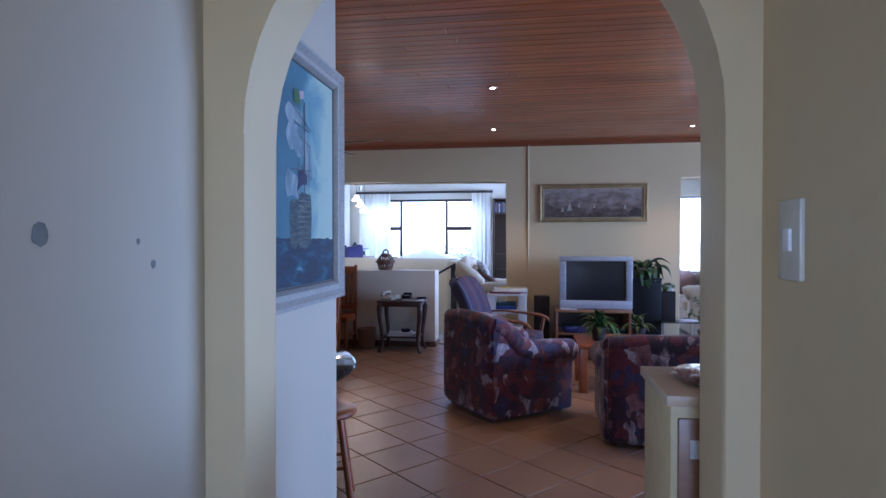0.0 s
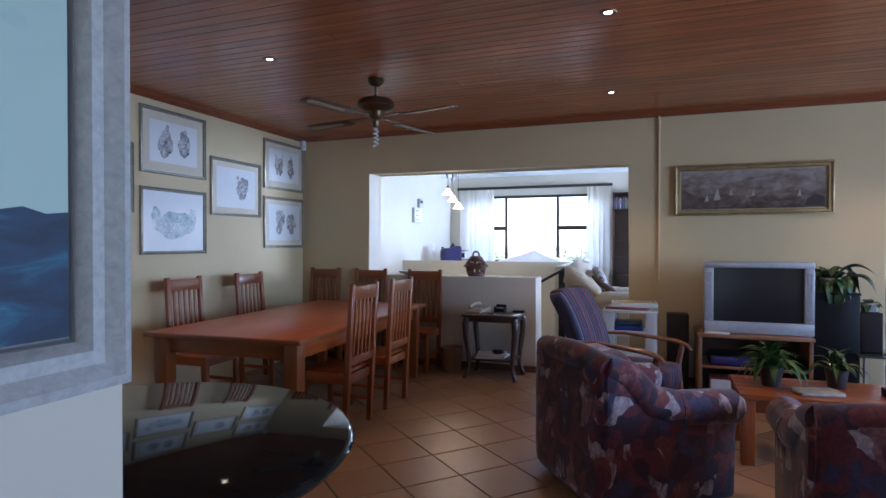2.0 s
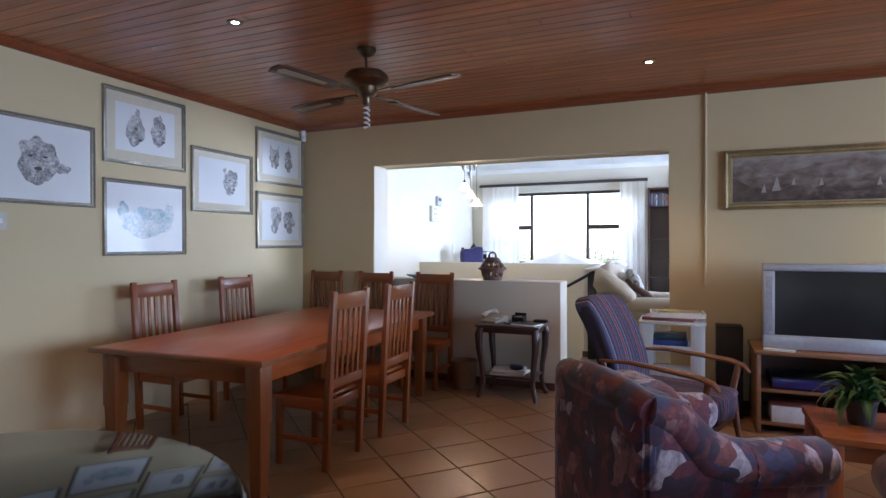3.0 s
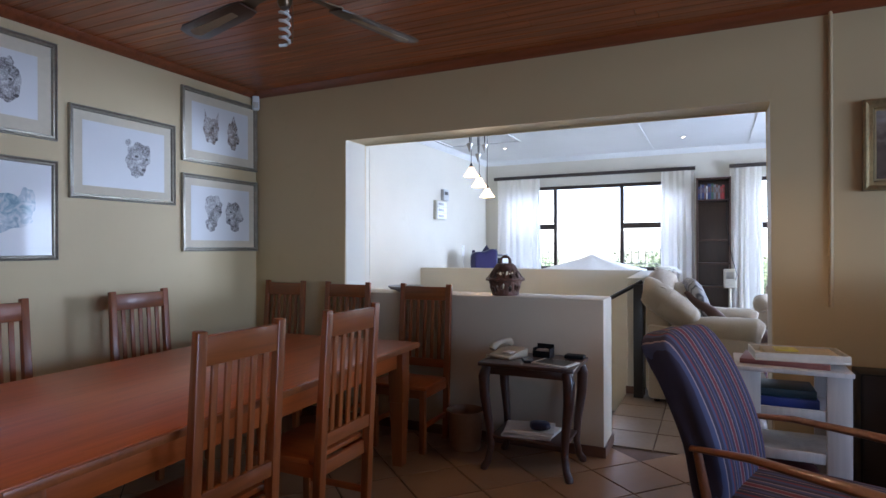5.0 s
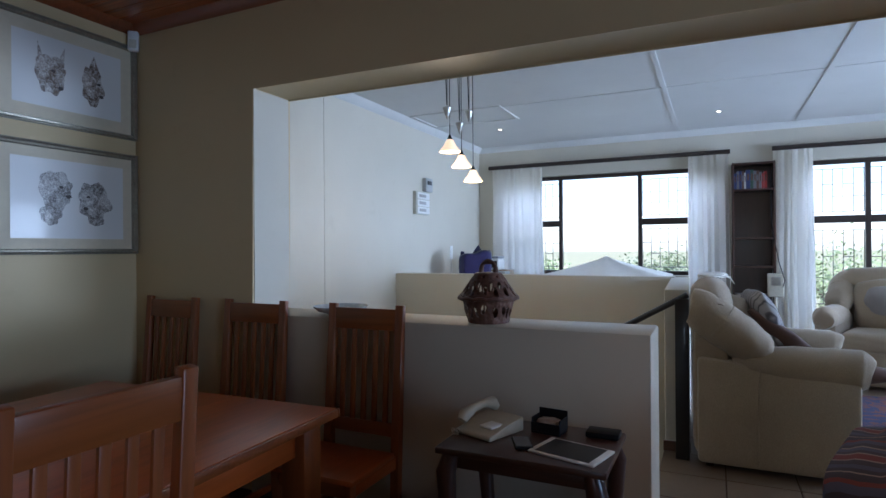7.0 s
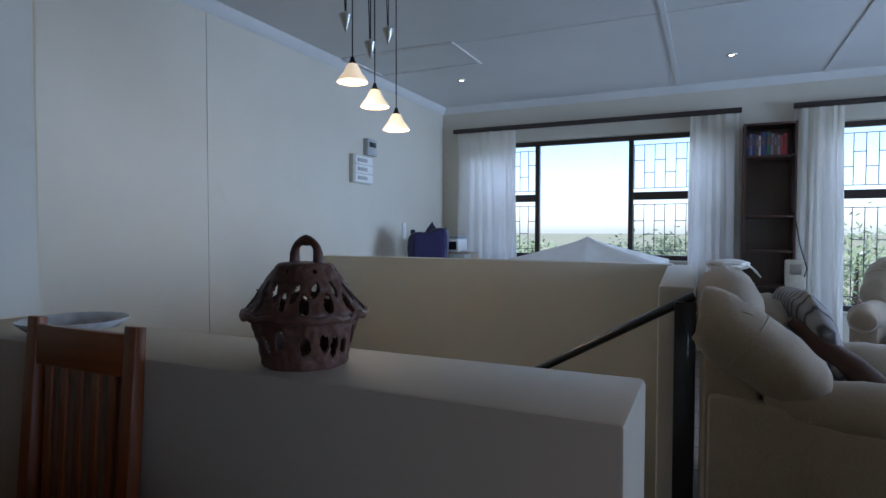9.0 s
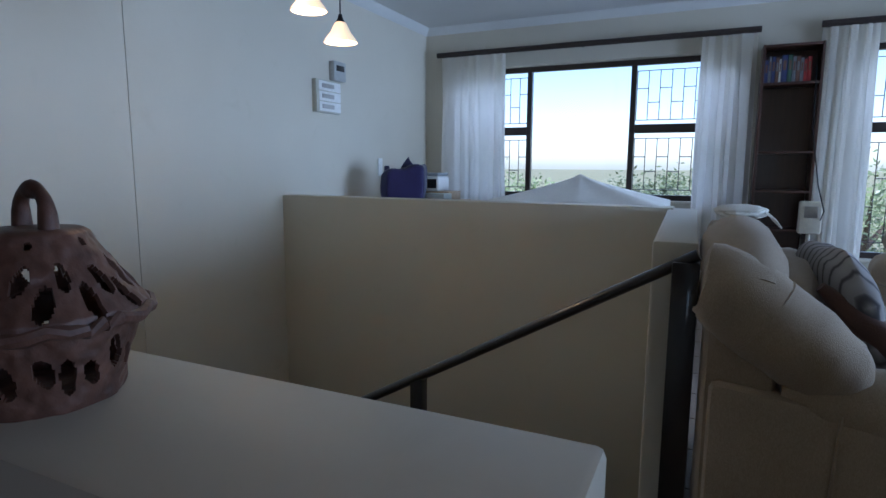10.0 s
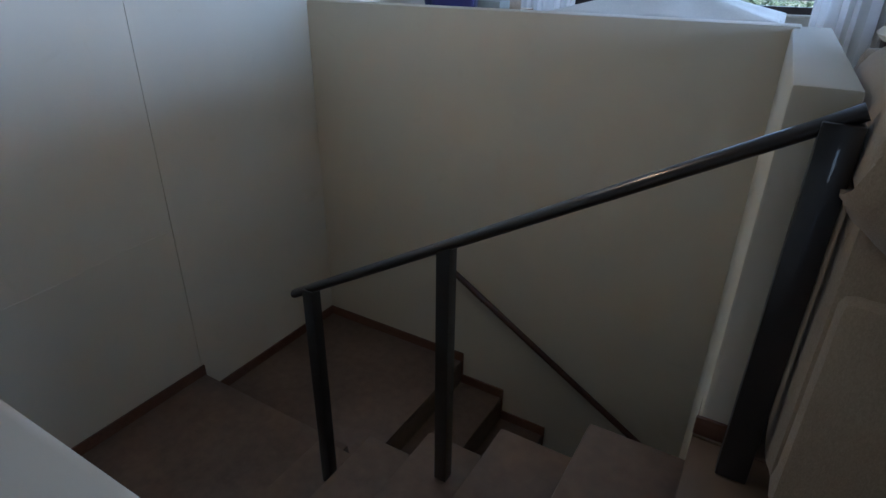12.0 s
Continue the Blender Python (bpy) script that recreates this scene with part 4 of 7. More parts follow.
def harbour_painting():
    w, h = 1.345, 0.49
    t = thing("harbour_painting", pose(0.762, NB - 0.001, 1.903), "wide mauve-brown harbour painting in a gilt frame", "painting")
    part("frame", frame_ring(bm_new(), w, h, 0.055, 0.035), GOLD, t)
    part("slip", frame_ring(bm_new(), w - 0.105, h - 0.105, 0.012, 0.016), plain("gilt_slip", (0.55, 0.46, 0.28), 0.4, 0.4), t)
    cw, ch = w - 0.125, h - 0.125
    k = Mat("painted_harbour", 0.45)
    sx = k.t.nodes.new("ShaderNodeSeparateXYZ")
    k.link(k.co, sx.inputs[0])
    a = k.t.nodes.new("ShaderNodeMath")
    a.operation = "MULTIPLY_ADD"
    a.inputs[1].default_value = 0.9
    k.link(sx.outputs[2], a.inputs[0])
    k.link(k.noise(7, k.mapped((1, 1, 2.0)), 7, 0.5), a.inputs[2])
    k.color(k.ramp(a.outputs[0], [(0.24, (0.055, 0.036, 0.028)), (0.40, (0.14, 0.095, 0.075)), (0.56, (0.25, 0.195, 0.165)), (0.74, (0.36, 0.31, 0.28))]))
    canvas = part("canvas", box(bm_new(), (-cw / 2, -0.012, -ch / 2), (cw / 2, -0.004, ch / 2)), k.m, t)
    pale = plain("painted_pale_sail", (0.42, 0.36, 0.32), 0.5)
    y = -0.0128
    for cx, cz, s in ((-0.29, -0.05, 1.0), (-0.38, -0.08, 0.6), (-0.17, -0.03, 0.5), (0.02, -0.04, 0.5), (0.40, -0.05, 0.55)):
        part("sail", flat(bm_new(), [(cx - 0.035 * s, cz - 0.05 * s), (cx + 0.03 * s, cz - 0.045 * s), (cx + 0.004 * s, cz + 0.075 * s)], y), pale, canvas)
    dark = plain("painted_dark_shore", (0.05, 0.035, 0.03), 0.6)
    part("shore", flat(bm_new(), [(-cw / 2, -ch / 2 + 0.01), (-0.15, -ch / 2 + 0.02), (-0.10, -0.06), (-0.25, -0.09), (-0.45, -0.07), (-cw / 2, 0.02)], -0.0124), plain("painted_town", (0.12, 0.085, 0.065), 0.5, scale=16, vary=0.6), canvas)
    part("rocks", flat(bm_new(), [(0.44, -ch / 2 + 0.015), (0.60, -ch / 2 + 0.012), (0.60, -0.08), (0.53, -0.06), (0.46, -0.10)], y), dark, canvas)


harbour_painting()
bm = bm_new()
tube(bm, [(-0.055, NB - 0.011, 1.02), (-0.055, NB - 0.011, 1.8), (-0.055, NB - 0.011, H1 - 0.005)], 0.011, 8)
for zz in (1.3, 1.75, 2.2, 2.6):
    box(bm, (-0.071, NB - 0.016, zz), (-0.039, NB, zz + 0.018), 0.002, 1)
tagged(part("cable_conduit", bm, WALL), "cream painted cable conduit running up the wall", "conduit")


# ---- ceiling fittings ----
def downlight(x, y, z, wooden=True):
    t = thing("downlight", pose(x, y, z), "recessed halogen downlight in the wooden ceiling, lit" if wooden else "recessed downlight with a metal ring in the white ceiling, lit", "downlight", "ceiling downlights")
    part("ring", lathe(bm_new(), [(0.0215, 0.0), (0.026, -0.006), (0.044, -0.007), (0.048, -0.001), (0.048, 0.004)], 24), BRASS if wooden else GREYMETAL, t)
    part("bulb", lathe(bm_new(), [(0.0, -0.003), (0.021, -0.003), (0.021, 0.002)], 20), BULB, t)


for lx, ly in DOWNLIGHTS:
    downlight(lx, ly, H1)
for lx, ly in ((-3.57, 12.25), (-1.015, 12.45), (1.6, 12.3)):
    downlight(lx, ly, H2, False)


def ceiling_fan(x, y, turn):
    t = thing("ceiling_fan", pose(x, y, H1, 0, 0, turn), "bronze ceiling fan with four blades and a bare lamp, at rest", "ceiling fan", "ceiling fans")
    part("canopy", lathe(bm_new(), [(0.0, 0), (0.065, 0), (0.068, -0.02), (0.045, -0.05), (0.02, -0.062), (0.0, -0.062)], 24), BRASS, t)
    part("rod", cyl(bm_new(), (0, 0, -0.05), (0, 0, -0.15), 0.011), BRASS, t)
    part("motor", lathe(bm_new(), [(0.0, -0.14), (0.05, -0.145), (0.125, -0.165), (0.150, -0.19), (0.152, -0.225), (0.12, -0.25), (0.07, -0.262), (0.068, -0.30), (0.05, -0.325), (0.0, -0.33)], 32), BRASS, t)
    blade_mat = wood("fan_blade_wood", (0.10, 0.055, 0.035), 0.4, 0.2, "X")
    bm = bm_new()
    prism(bm, [(0.26, -0.045), (0.32, -0.056), (0.70, -0.068), (0.75, -0.052), (0.765, 0), (0.75, 0.052), (0.70, 0.068), (0.32, 0.056), (0.26, 0.045)], "z", -0.004, 0.004, 0.002)
    blade = part("blade", bm, blade_mat, t)
    blade.matrix_basis = pose(0, 0, -0.312, 10, 0, 0)
    bm = bm_new()
    prism(bm, [(0.36, -0.016), (0.70, -0.028), (0.725, 0), (0.70, 0.028), (0.36, 0.016)], "z", -0.0062, -0.0045)
    cane_mat = plain("pale_cane", (0.42, 0.34, 0.22), 0.6)
    cane = part("cane_panel", bm, cane_mat, blade)
    bm = bm_new()
    prism(bm, [(0.10, -0.016), (0.20, -0.02), (0.28, -0.035), (0.30, 0), (0.28, 0.035), (0.20, 0.02), (0.10, 0.016)], "z", -0.003, 0.003)
    iron = part("blade_iron", bm, BRASS, t)
    iron.matrix_basis = pose(0, 0, -0.302, 6, 0, 0)
    for i in range(1, 4):
        b2 = share("blade", blade.data, t, pose(0, 0, -0.312, 0, 0, 90 * i) @ pose(0, 0, 0, 10, 0, 0))
        share("cane_panel", cane.data, b2, pose(0, 0, 0))
        share("blade_iron", iron.data, t, pose(0, 0, -0.302, 0, 0, 90 * i) @ pose(0, 0, 0, 6, 0, 0))
    part("lamp_holder", lathe(bm_new(), [(0.0, -0.32), (0.03, -0.33), (0.028, -0.37), (0.02, -0.385), (0.0, -0.385)], 18), BRASS, t)
    bm = bm_new()
    tube(bm, [(0.019 * math.cos(a * 0.8), 0.019 * math.sin(a * 0.8), -0.39 - 0.0042 * a) for a in range(36)], 0.0065, 7)
    part("lamp", bm, CFL, t)
    bm = bm_new()
    tube(bm, [(0.06, 0.03, -0.31), (0.062, 0.031, -0.42), (0.06, 0.03, -0.50)], 0.0018, 5)
    part("pull_chain", bm, BRASS, t)


ceiling_fan(-2.19, 5.55, 76)
ceiling_fan(2.37, 5.92, 15)


# ---- dining furniture ----
def dining_table():
    t = thing("dining_table", pose(-2.91, 5.74, 0, 0, 0, 2.5), "long orange-brown pine dining table with a smooth varnished top", "table")
    W, L, H = 0.62, 1.21, 0.762
    bm = bm_new()
    box(bm, (-W, -L, H - 0.035), (W, L, H), 0.004, 2)
    top = part("tabletop", bm, PINE_Y, t)
    bm = bm_new()
    for lo, hi in (((-W - 0.012, -L - 0.012, H - 0.034), (W + 0.012, -L, H - 0.003)), ((-W - 0.012, L, H - 0.034), (W + 0.012, L + 0.012, H - 0.003)),
                   ((-W - 0.012, -L, H - 0.034), (-W, L, H - 0.003)), ((W, -L, H - 0.034), (W + 0.012, L, H - 0.003))):
        box(bm, lo, hi, 0.005, 2)
    part("edge_moulding", bm, PINE_X, top)
    for sx in (-1, 1):
        bm = box(bm_new(), (sx * (W - 0.09) - 0.012, -L + 0.14, H - 0.15), (sx * (W - 0.09) + 0.012, L - 0.14, H - 0.035), 0.003)
        part("apron", bm, PINE_Y, t)
    for sy in (-1, 1):
        bm = box(bm_new(), (-W + 0.14, sy * (L - 0.09) - 0.012, H - 0.15), (W - 0.14, sy * (L - 0.09) + 0.012, H - 0.035), 0.003)
        part("apron", bm, PINE_X, t)
    bm = bm_new()
    box(bm, (-0.05, -0.05, 0.40), (0.05, 0.05, H - 0.036), 0.006)
    v = bmesh.ops.create_cone(bm, cap_ends=True, segments=4, radius1=0.045, radius2=0.062, depth=0.40, matrix=Matrix.Translation((0, 0, 0.20)) @ pose(0, 0, 0, 0, 0, 45))
    leg = part("leg", bm, PINE, t)
    spots = [(sx * (W - 0.09), sy * (L - 0.09)) for sx in (-1, 1) for sy in (-1, 1)]
    leg.matrix_basis = pose(*spots[0], 0)
    for s in spots[1:]:
        share("leg", leg.data, t, pose(*s, 0))


dining_table()


def dining_chair():
    """Faces local +y; the back stands at y = -0.2."""
    t = thing("dining_chair", pose(0, 0, 0), "orange-brown pine dining chair with a slatted back", "chair", "chairs round the dining table")
    for sx in (-1, 1):
        bm = bm_new()
        prism(bm, [(-0.175, 0), (-0.135, 0), (-0.155, 0.45), (-0.205, 1.095), (-0.235, 1.09), (-0.195, 0.45)], "x", sx * 0.188 - 0.02, sx * 0.188 + 0.02, 0.004)
        part("back_post", bm, PINE, t)
        bm = box(bm_new(), (sx * 0.185 - 0.019, 0.17, 0), (sx * 0.185 + 0.019, 0.21, 0.42), 0.004)
        part("front_leg", bm, PINE, t)
        bm = box(bm_new(), (sx * 0.185 - 0.010, -0.15, 0.16), (sx * 0.185 + 0.010, 0.17, 0.19), 0.003)
        part("stretcher", bm, PINE_Y, t)
        bm = box(bm_new(), (sx * 0.185 - 0.011, -0.16, 0.36), (sx * 0.185 + 0.011, 0.17, 0.42), 0.003)
        part("seat_rail", bm, PINE_Y, t)
    for y in (-0.155, 0.19):
        part("seat_rail", box(bm_new(), (-0.17, y - 0.011, 0.36), (0.17, y + 0.011, 0.42), 0.003), PINE_X, t)
    bm = bm_new()
    prism(bm, [(-0.205, -0.13), (-0.225, 0.225), (0.225, 0.225), (0.205, -0.13)], "z", 0.42, 0.445, 0.008)
    part("seat", bm, PINE_Y, t)
    tilt = pose(0, -0.178, 0.45, 3.6, 0, 0)
    for z0, z1, nm in ((0.525, 0.625, "top_rail"), (0.045, 0.105, "lower_rail")):
        bm = bm_new()
        box(bm, (-0.169, -0.012, z0), (0.169, 0.012, z1), 0.004)
        ob = part(nm, bm, PINE_X, t)
        ob.matrix_basis = tilt
    bm = box(bm_new(), (-0.013, -0.006, 0.105), (0.013, 0.006, 0.525), 0.002)
    first = part("slat", bm, PINE, t)
    for i in range(5):
        m = tilt @ pose(-0.12 + 0.06 * i, 0, 0)
        if i == 0:
            first.matrix_basis = m
        else:
            share("slat", first.data, t, m)
    return t


chair = dining_chair()
CHAIRS = [(-2.355, 5.265, 90), (-2.355, 5.945, 90), (-3.79, 5.40, -90), (-3.79, 6.275, -90), (-2.565, 7.305, 180), (-3.25, 7.305, 180), (-3.88, 7.305, 180)]
chair.matrix_basis = pose(CHAIRS[0][0], CHAIRS[0][1], 0, 0, 0, CHAIRS[0][2])
for cx, cy, ca in CHAIRS[1:]:
    copy_thing(chair, pose(cx, cy, 0, 0, 0, ca + random.uniform(-1.5, 1.5)))


def round_table():
    t = thing("round_table", pose(-1.685, 2.70, 0), "round table with a dark polished stone top", "table")
    R, H = 0.77, 0.782
    part("tabletop", lathe(bm_new(), [(0.0, H - 0.038), (R - 0.04, H - 0.038), (R - 0.008, H - 0.032), (R, H - 0.019), (R - 0.008, H - 0.006), (R - 0.022, H), (0.0, H)], 96), GRANITE, t)
    part("pedestal", lathe(bm_new(), [(0.0, H - 0.04), (0.20, H - 0.04), (0.08, H - 0.09), (0.06, 0.45), (0.08, 0.12), (0.0, 0.11)], 28), DARKWOOD, t)
    part("base", lathe(bm_new(), [(0.0, 0.13), (0.09, 0.13), (0.34, 0.045), (0.36, 0.02), (0.36, 0.0), (0.0, 0.0)], 40), DARKWOOD, t)


round_table()


def pine_stool(x, y, turn):
    t = thing("stool", pose(x, y, 0, 0, 0, turn), "round varnished pine stool pushed under the round table", "stool")
    part("seat", lathe(bm_new(), [(0.0, 0.475), (0.12, 0.475), (0.15, 0.482), (0.162, 0.495), (0.160, 0.51), (0.145, 0.520), (0.09, 0.516), (0.0, 0.513)], 40), PINE_X, t)
    for i in range(4):
        a = math.pi / 4 + i * math.pi / 2
        c, s = math.cos(a), math.sin(a)
        part("leg", cyl(bm_new(), (c * 0.19, s * 0.19, 0), (c * 0.10, s * 0.10, 0.48), 0.019, 0.016, 12), PINE, t)
    for i in range(4):
        a, b = math.pi / 4 + i * math.pi / 2, math.pi / 4 + (i + 1) * math.pi / 2
        z, r = (0.17, 0.158) if i % 2 else (0.22, 0.148)
        part("rung", cyl(bm_new(), (math.cos(a) * r, math.sin(a) * r, z), (math.cos(b) * r, math.sin(b) * r, z), 0.010, n=10), PINE, t)


pine_stool(-1.12, 2.93, 18)


# ---- the telephone table ----
def side_table():
    t = thing("telephone_table", pose(-1.66, 7.23, 0), "dark mahogany telephone table with curved legs and a lower shelf", "table")
    bm = bm_new()
    prism(bm, [(-0.295, -0.215), (0.295, -0.215), (0.295, 0.215), (-0.295, 0.215)], "z", 0.635, 0.660, 0.007)
    part("tabletop", bm, DARKWOOD_X, t)
    for lo, hi in (((-0.24, -0.185, 0.585), (0.24, -0.170, 0.635)), ((-0.24, 0.170, 0.585), (0.24, 0.185, 0.635)), ((-0.255, -0.17, 0.585), (-0.24, 0.17, 0.635)), ((0.24, -0.17, 0.585), (0.255, 0.17, 0.635))):
        part("apron", box(bm_new(), lo, hi, 0.003), DARKWOOD_X, t)
    for sx in (-1, 1):
        for sy in (-1, 1):
            pts = [(sx * 0.245, sy * 0.175, 0.632), (sx * 0.262, sy * 0.188, 0.57), (sx * 0.258, sy * 0.185, 0.45), (sx * 0.235, sy * 0.168, 0.27), (sx * 0.228, sy * 0.162, 0.14), (sx * 0.243, sy * 0.175, 0.05), (sx * 0.262, sy * 0.19, 0.015), (sx * 0.266, sy * 0.192, 0.0)]
            bm = tube(bm_new(), pts, [0.031, 0.036, 0.031, 0.025, 0.022, 0.022, 0.025, 0.020], 12)
            part("leg", bm, DARKWOOD, t)
    part("shelf", box(bm_new(), (-0.235, -0.17, 0.185), (0.235, 0.17, 0.205), 0.004), DARKWOOD_X, t)


side_table()


# cream plastic with the shade on the telephone table put into its colour
PHONE = plain("shaded_cream_plastic", (0.44, 0.39, 0.29), 0.4)


def telephone():
    t = thing("telephone", pose(-1.835, 7.25, 0.660, 0, 0, -20), "cream corded desk telephone", "telephone")
    bm = bm_new()
    prism(bm, [(-0.10, 0), (0.10, 0), (0.10, 0.055), (0.03, 0.045), (-0.10, 0.018)], "x", -0.085, 0.085, 0.008)
    body = part("body", bm, PHONE, t)
    part("keypad", box(bm_new(), (0.0, -0.06, 0.032), (0.06, 0.03, 0.040), 0.003), PAPER, t)
    bm = tube(bm_new(), [(-0.055, -0.095, 0.052), (-0.055, -0.08, 0.07), (-0.055, -0.03, 0.085), (-0.055, 0.03, 0.092), (-0.055, 0.08, 0.085), (-0.055, 0.095, 0.066)], [0.02, 0.025, 0.016, 0.016, 0.025, 0.02], 12)
    part("handset", bm, PHONE, t)
    bm = tube(bm_new(), [(-0.07 - 0.02 * math.sin(a * 0.11) + 0.006 * math.cos(a * 1.3), -0.10 - 0.0006 * a + 0.0, 0.012 + 0.006 * math.sin(a * 1.3)) for a in range(60)], 0.0022, 5)
    part("cord", bm, PHONE, t)


telephone()
t = thing("tablet_computer", pose(-1.505, 7.15, 0.660, 0, 0, -14), "white-bezelled tablet computer lying on the table", "tablet computer")
part("body", box(bm_new(), (-0.12, -0.085, 0), (0.12, 0.085, 0.009), 0.004), WHITEPLASTIC, t)
part("screen", box(bm_new(), (-0.098, -0.074, 0.0085), (0.098, 0.074, 0.0098)), SCREEN, t)
t = thing("mobile_phone", pose(-1.68, 7.16, 0.660, 0, 0, 25), "black mobile phone lying on the table", "mobile phone")
part("body", box(bm_new(), (-0.032, -0.06, 0), (0.032, 0.06, 0.012), 0.005), BLACK, t)
part("screen", box(bm_new(), (-0.026, -0.05, 0.0115), (0.026, 0.05, 0.0128)), plain("grey_screen", (0.10, 0.11, 0.12), 0.12), t)
t = thing("photo_cube", pose(-1.63, 7.34, 0.660, 0, 0, -8) @ Matrix.Scale(0.82, 4), "small dark open box with papers on the table", "box")
bm = bm_new()
for lo, hi in (((-0.07, -0.05, 0), (0.07, 0.05, 0.008)), ((-0.07, 0.044, 0.008), (0.07, 0.05, 0.095)), ((-0.07, -0.05, 0.008), (0.07, -0.044, 0.05)), ((-0.07, -0.044, 0.008), (-0.064, 0.044, 0.07)), ((0.064, -0.044, 0.008), (0.07, 0.044, 0.07))):
    box(bm, lo, hi, 0.002, 1)
part("box_body", bm, BLACK, t)
part("paper_stack", soft(bm_new(), (-0.055, -0.035, 0.01), (0.055, 0.035, 0.062), 0.5, 6, 0.15, 2), plain("buff_note_paper", (0.36, 0.30, 0.26), 0.7, scale=40, vary=0.35), t)
t = thing("black_tray", pose(-1.435, 7.37, 0.660), "small dark low tray at the back of the table", "tray")
part("tray_body", box(bm_new(), (-0.06, -0.04, 0), (0.06, 0.04, 0.022), 0.006), BLACK, t)
for i, (dx, dy, zz, a, mt) in enumerate(((-0.02, 0.0, 0.205, 6, PAPER), (0.01, 0.01, 0.222, -5, TRIM_WHITE), (-0.01, 0.0, 0.237, 12, PAPER))):
    t = thing("magazine", pose(-1.665 + dx, 7.19 + dy, zz, 0, 0, a), "white paper magazine stacked on the lower shelf", "magazine", "papers on the lower shelf")
    part("page_block", box(bm_new(), (-0.15, -0.105, 0), (0.15, 0.105, 0.014), 0.002, 1), mt, t)
t = thing("blue_pouch", pose(-1.60, 7.15, 0.2515, 0, 0, 20), "small navy cloth pouch on the stacked papers", "pouch")
part("cloth_body", soft(bm_new(), (-0.06, -0.045, 0), (0.06, 0.045, 0.05), 0.6, 6, 0.1), NAVYCLOTH, t)
t = thing("waste_basket", pose(-2.17, 7.33, 0), "brown waste paper basket beside the low wall", "basket")
part("bin", lathe(bm_new(), [(0.0, 0.004), (0.10, 0.004), (0.105, 0.02), (0.125, 0.25), (0.13, 0.262), (0.122, 0.265), (0.116, 0.25), (0.098, 0.02), (0.0, 0.02)], 28), BASKET, t)


# ---- on the low wall ----
def clay_lantern():
    """A pierced brown clay pot with a pierced lid and a loop handle."""
    t = thing("clay_lantern", pose(-1.995, 7.66, 1.019) @ Matrix.Diagonal((0.845, 0.845, 0.93, 1)), "brown pierced clay pot with a lid and loop handle", "pot")
    clay = plain("brown_clay", (0.125, 0.056, 0.035), 0.5, scale=38, vary=0.55, bump=0.6)

    def pierced(prof, holes, n=240):
        """A turned shell with leaf-shaped holes (angle, height, half-width, half-height, slant)."""
        bm = bm_new()
        lathe(bm, prof, n)
        drop = []
        for f in bm.faces:
            c = f.calc_center_median()
            a = math.atan2(c.y, c.x)
            for ha, hz, hw, hh, sl in holes:
                dz = (c.z - hz) / hh
                da = (a - ha - sl * dz + math.pi) % (2 * math.pi) - math.pi
                if abs(dz) < 1 and (da / hw) ** 2 + dz * dz < 1:
                    drop.append(f)
                    break
        bmesh.ops.delete(bm, geom=drop, context="FACES")
        for v in bm.verts:
            r2 = Vector((v.co.x, v.co.y, 0))
            if r2.length > 0.03:
                v.co += r2.normalized() * (0.005 * noise.noise(v.co * 26) + 0.0025 * noise.noise(v.co * 70))
        bmesh.ops.solidify(bm, geom=bm.faces[:], thickness=0.008)
        return bm

    def seg(pts, n=4):
        out = []
        for (r0, z0), (r1, z1) in zip(pts, pts[1:]):
            out += [(r0 + (r1 - r0) * i / n, z0 + (z1 - z0) * i / n) for i in range(n)]
        return out + [pts[-1]]

    rnd = random.Random(4)
    low = [(i * 2 * math.pi / 22 + rnd.uniform(-0.05, 0.05), 0.060 + rnd.uniform(-0.012, 0.014), rnd.uniform(0.075, 0.11), rnd.uniform(0.018, 0.028), rnd.uniform(-0.05, 0.05)) for i in range(22) if i % 7 != 4]
    high = [(i * 2 * math.pi / 28 + rnd.uniform(-0.03, 0.03), 0.158 + (0.022 if i % 2 else 0) + rnd.uniform(-0.006, 0.006), rnd.uniform(0.075, 0.105), rnd.uniform(0.017, 0.026), rnd.uniform(-0.07, 0.07)) for i in range(28)]
    high += [(i * 2 * math.pi / 7 + 0.3, 0.225, 0.07, 0.006, 0) for i in range(7)]
    part("pot", pierced(seg([(0.001, 0.0), (0.108, 0.0)], 3) + seg([(0.112, 0.008), (0.120, 0.045), (0.132, 0.08), (0.140, 0.105), (0.146, 0.118)], 12), low), clay, t)
    part("lid", pierced(seg([(0.158, 0.116), (0.154, 0.134), (0.132, 0.160), (0.105, 0.195), (0.083, 0.225), (0.076, 0.236)], 12) + seg([(0.066, 0.242), (0.001, 0.246)], 3), high), clay, t)
    bm = tube(bm_new(), [(0.157 * math.cos(i * 2 * math.pi / 40), 0.157 * math.sin(i * 2 * math.pi / 40), 0.121 + 0.004 * math.sin(i * 1.9)) for i in range(41)], 0.010, 8)
    part("rim", bm, clay, t)
    bm = tube(bm_new(), [(0.044 * math.cos(q * math.pi / 12), 0.001 * q, 0.236 + 0.060 * math.sin(q * math.pi / 12) ** 0.55) for q in range(13)], [0.015, 0.013, 0.011, 0.010, 0.010, 0.012, 0.014, 0.012, 0.010, 0.010, 0.011, 0.013, 0.015], 12)
    part("handle", bm, clay, t)


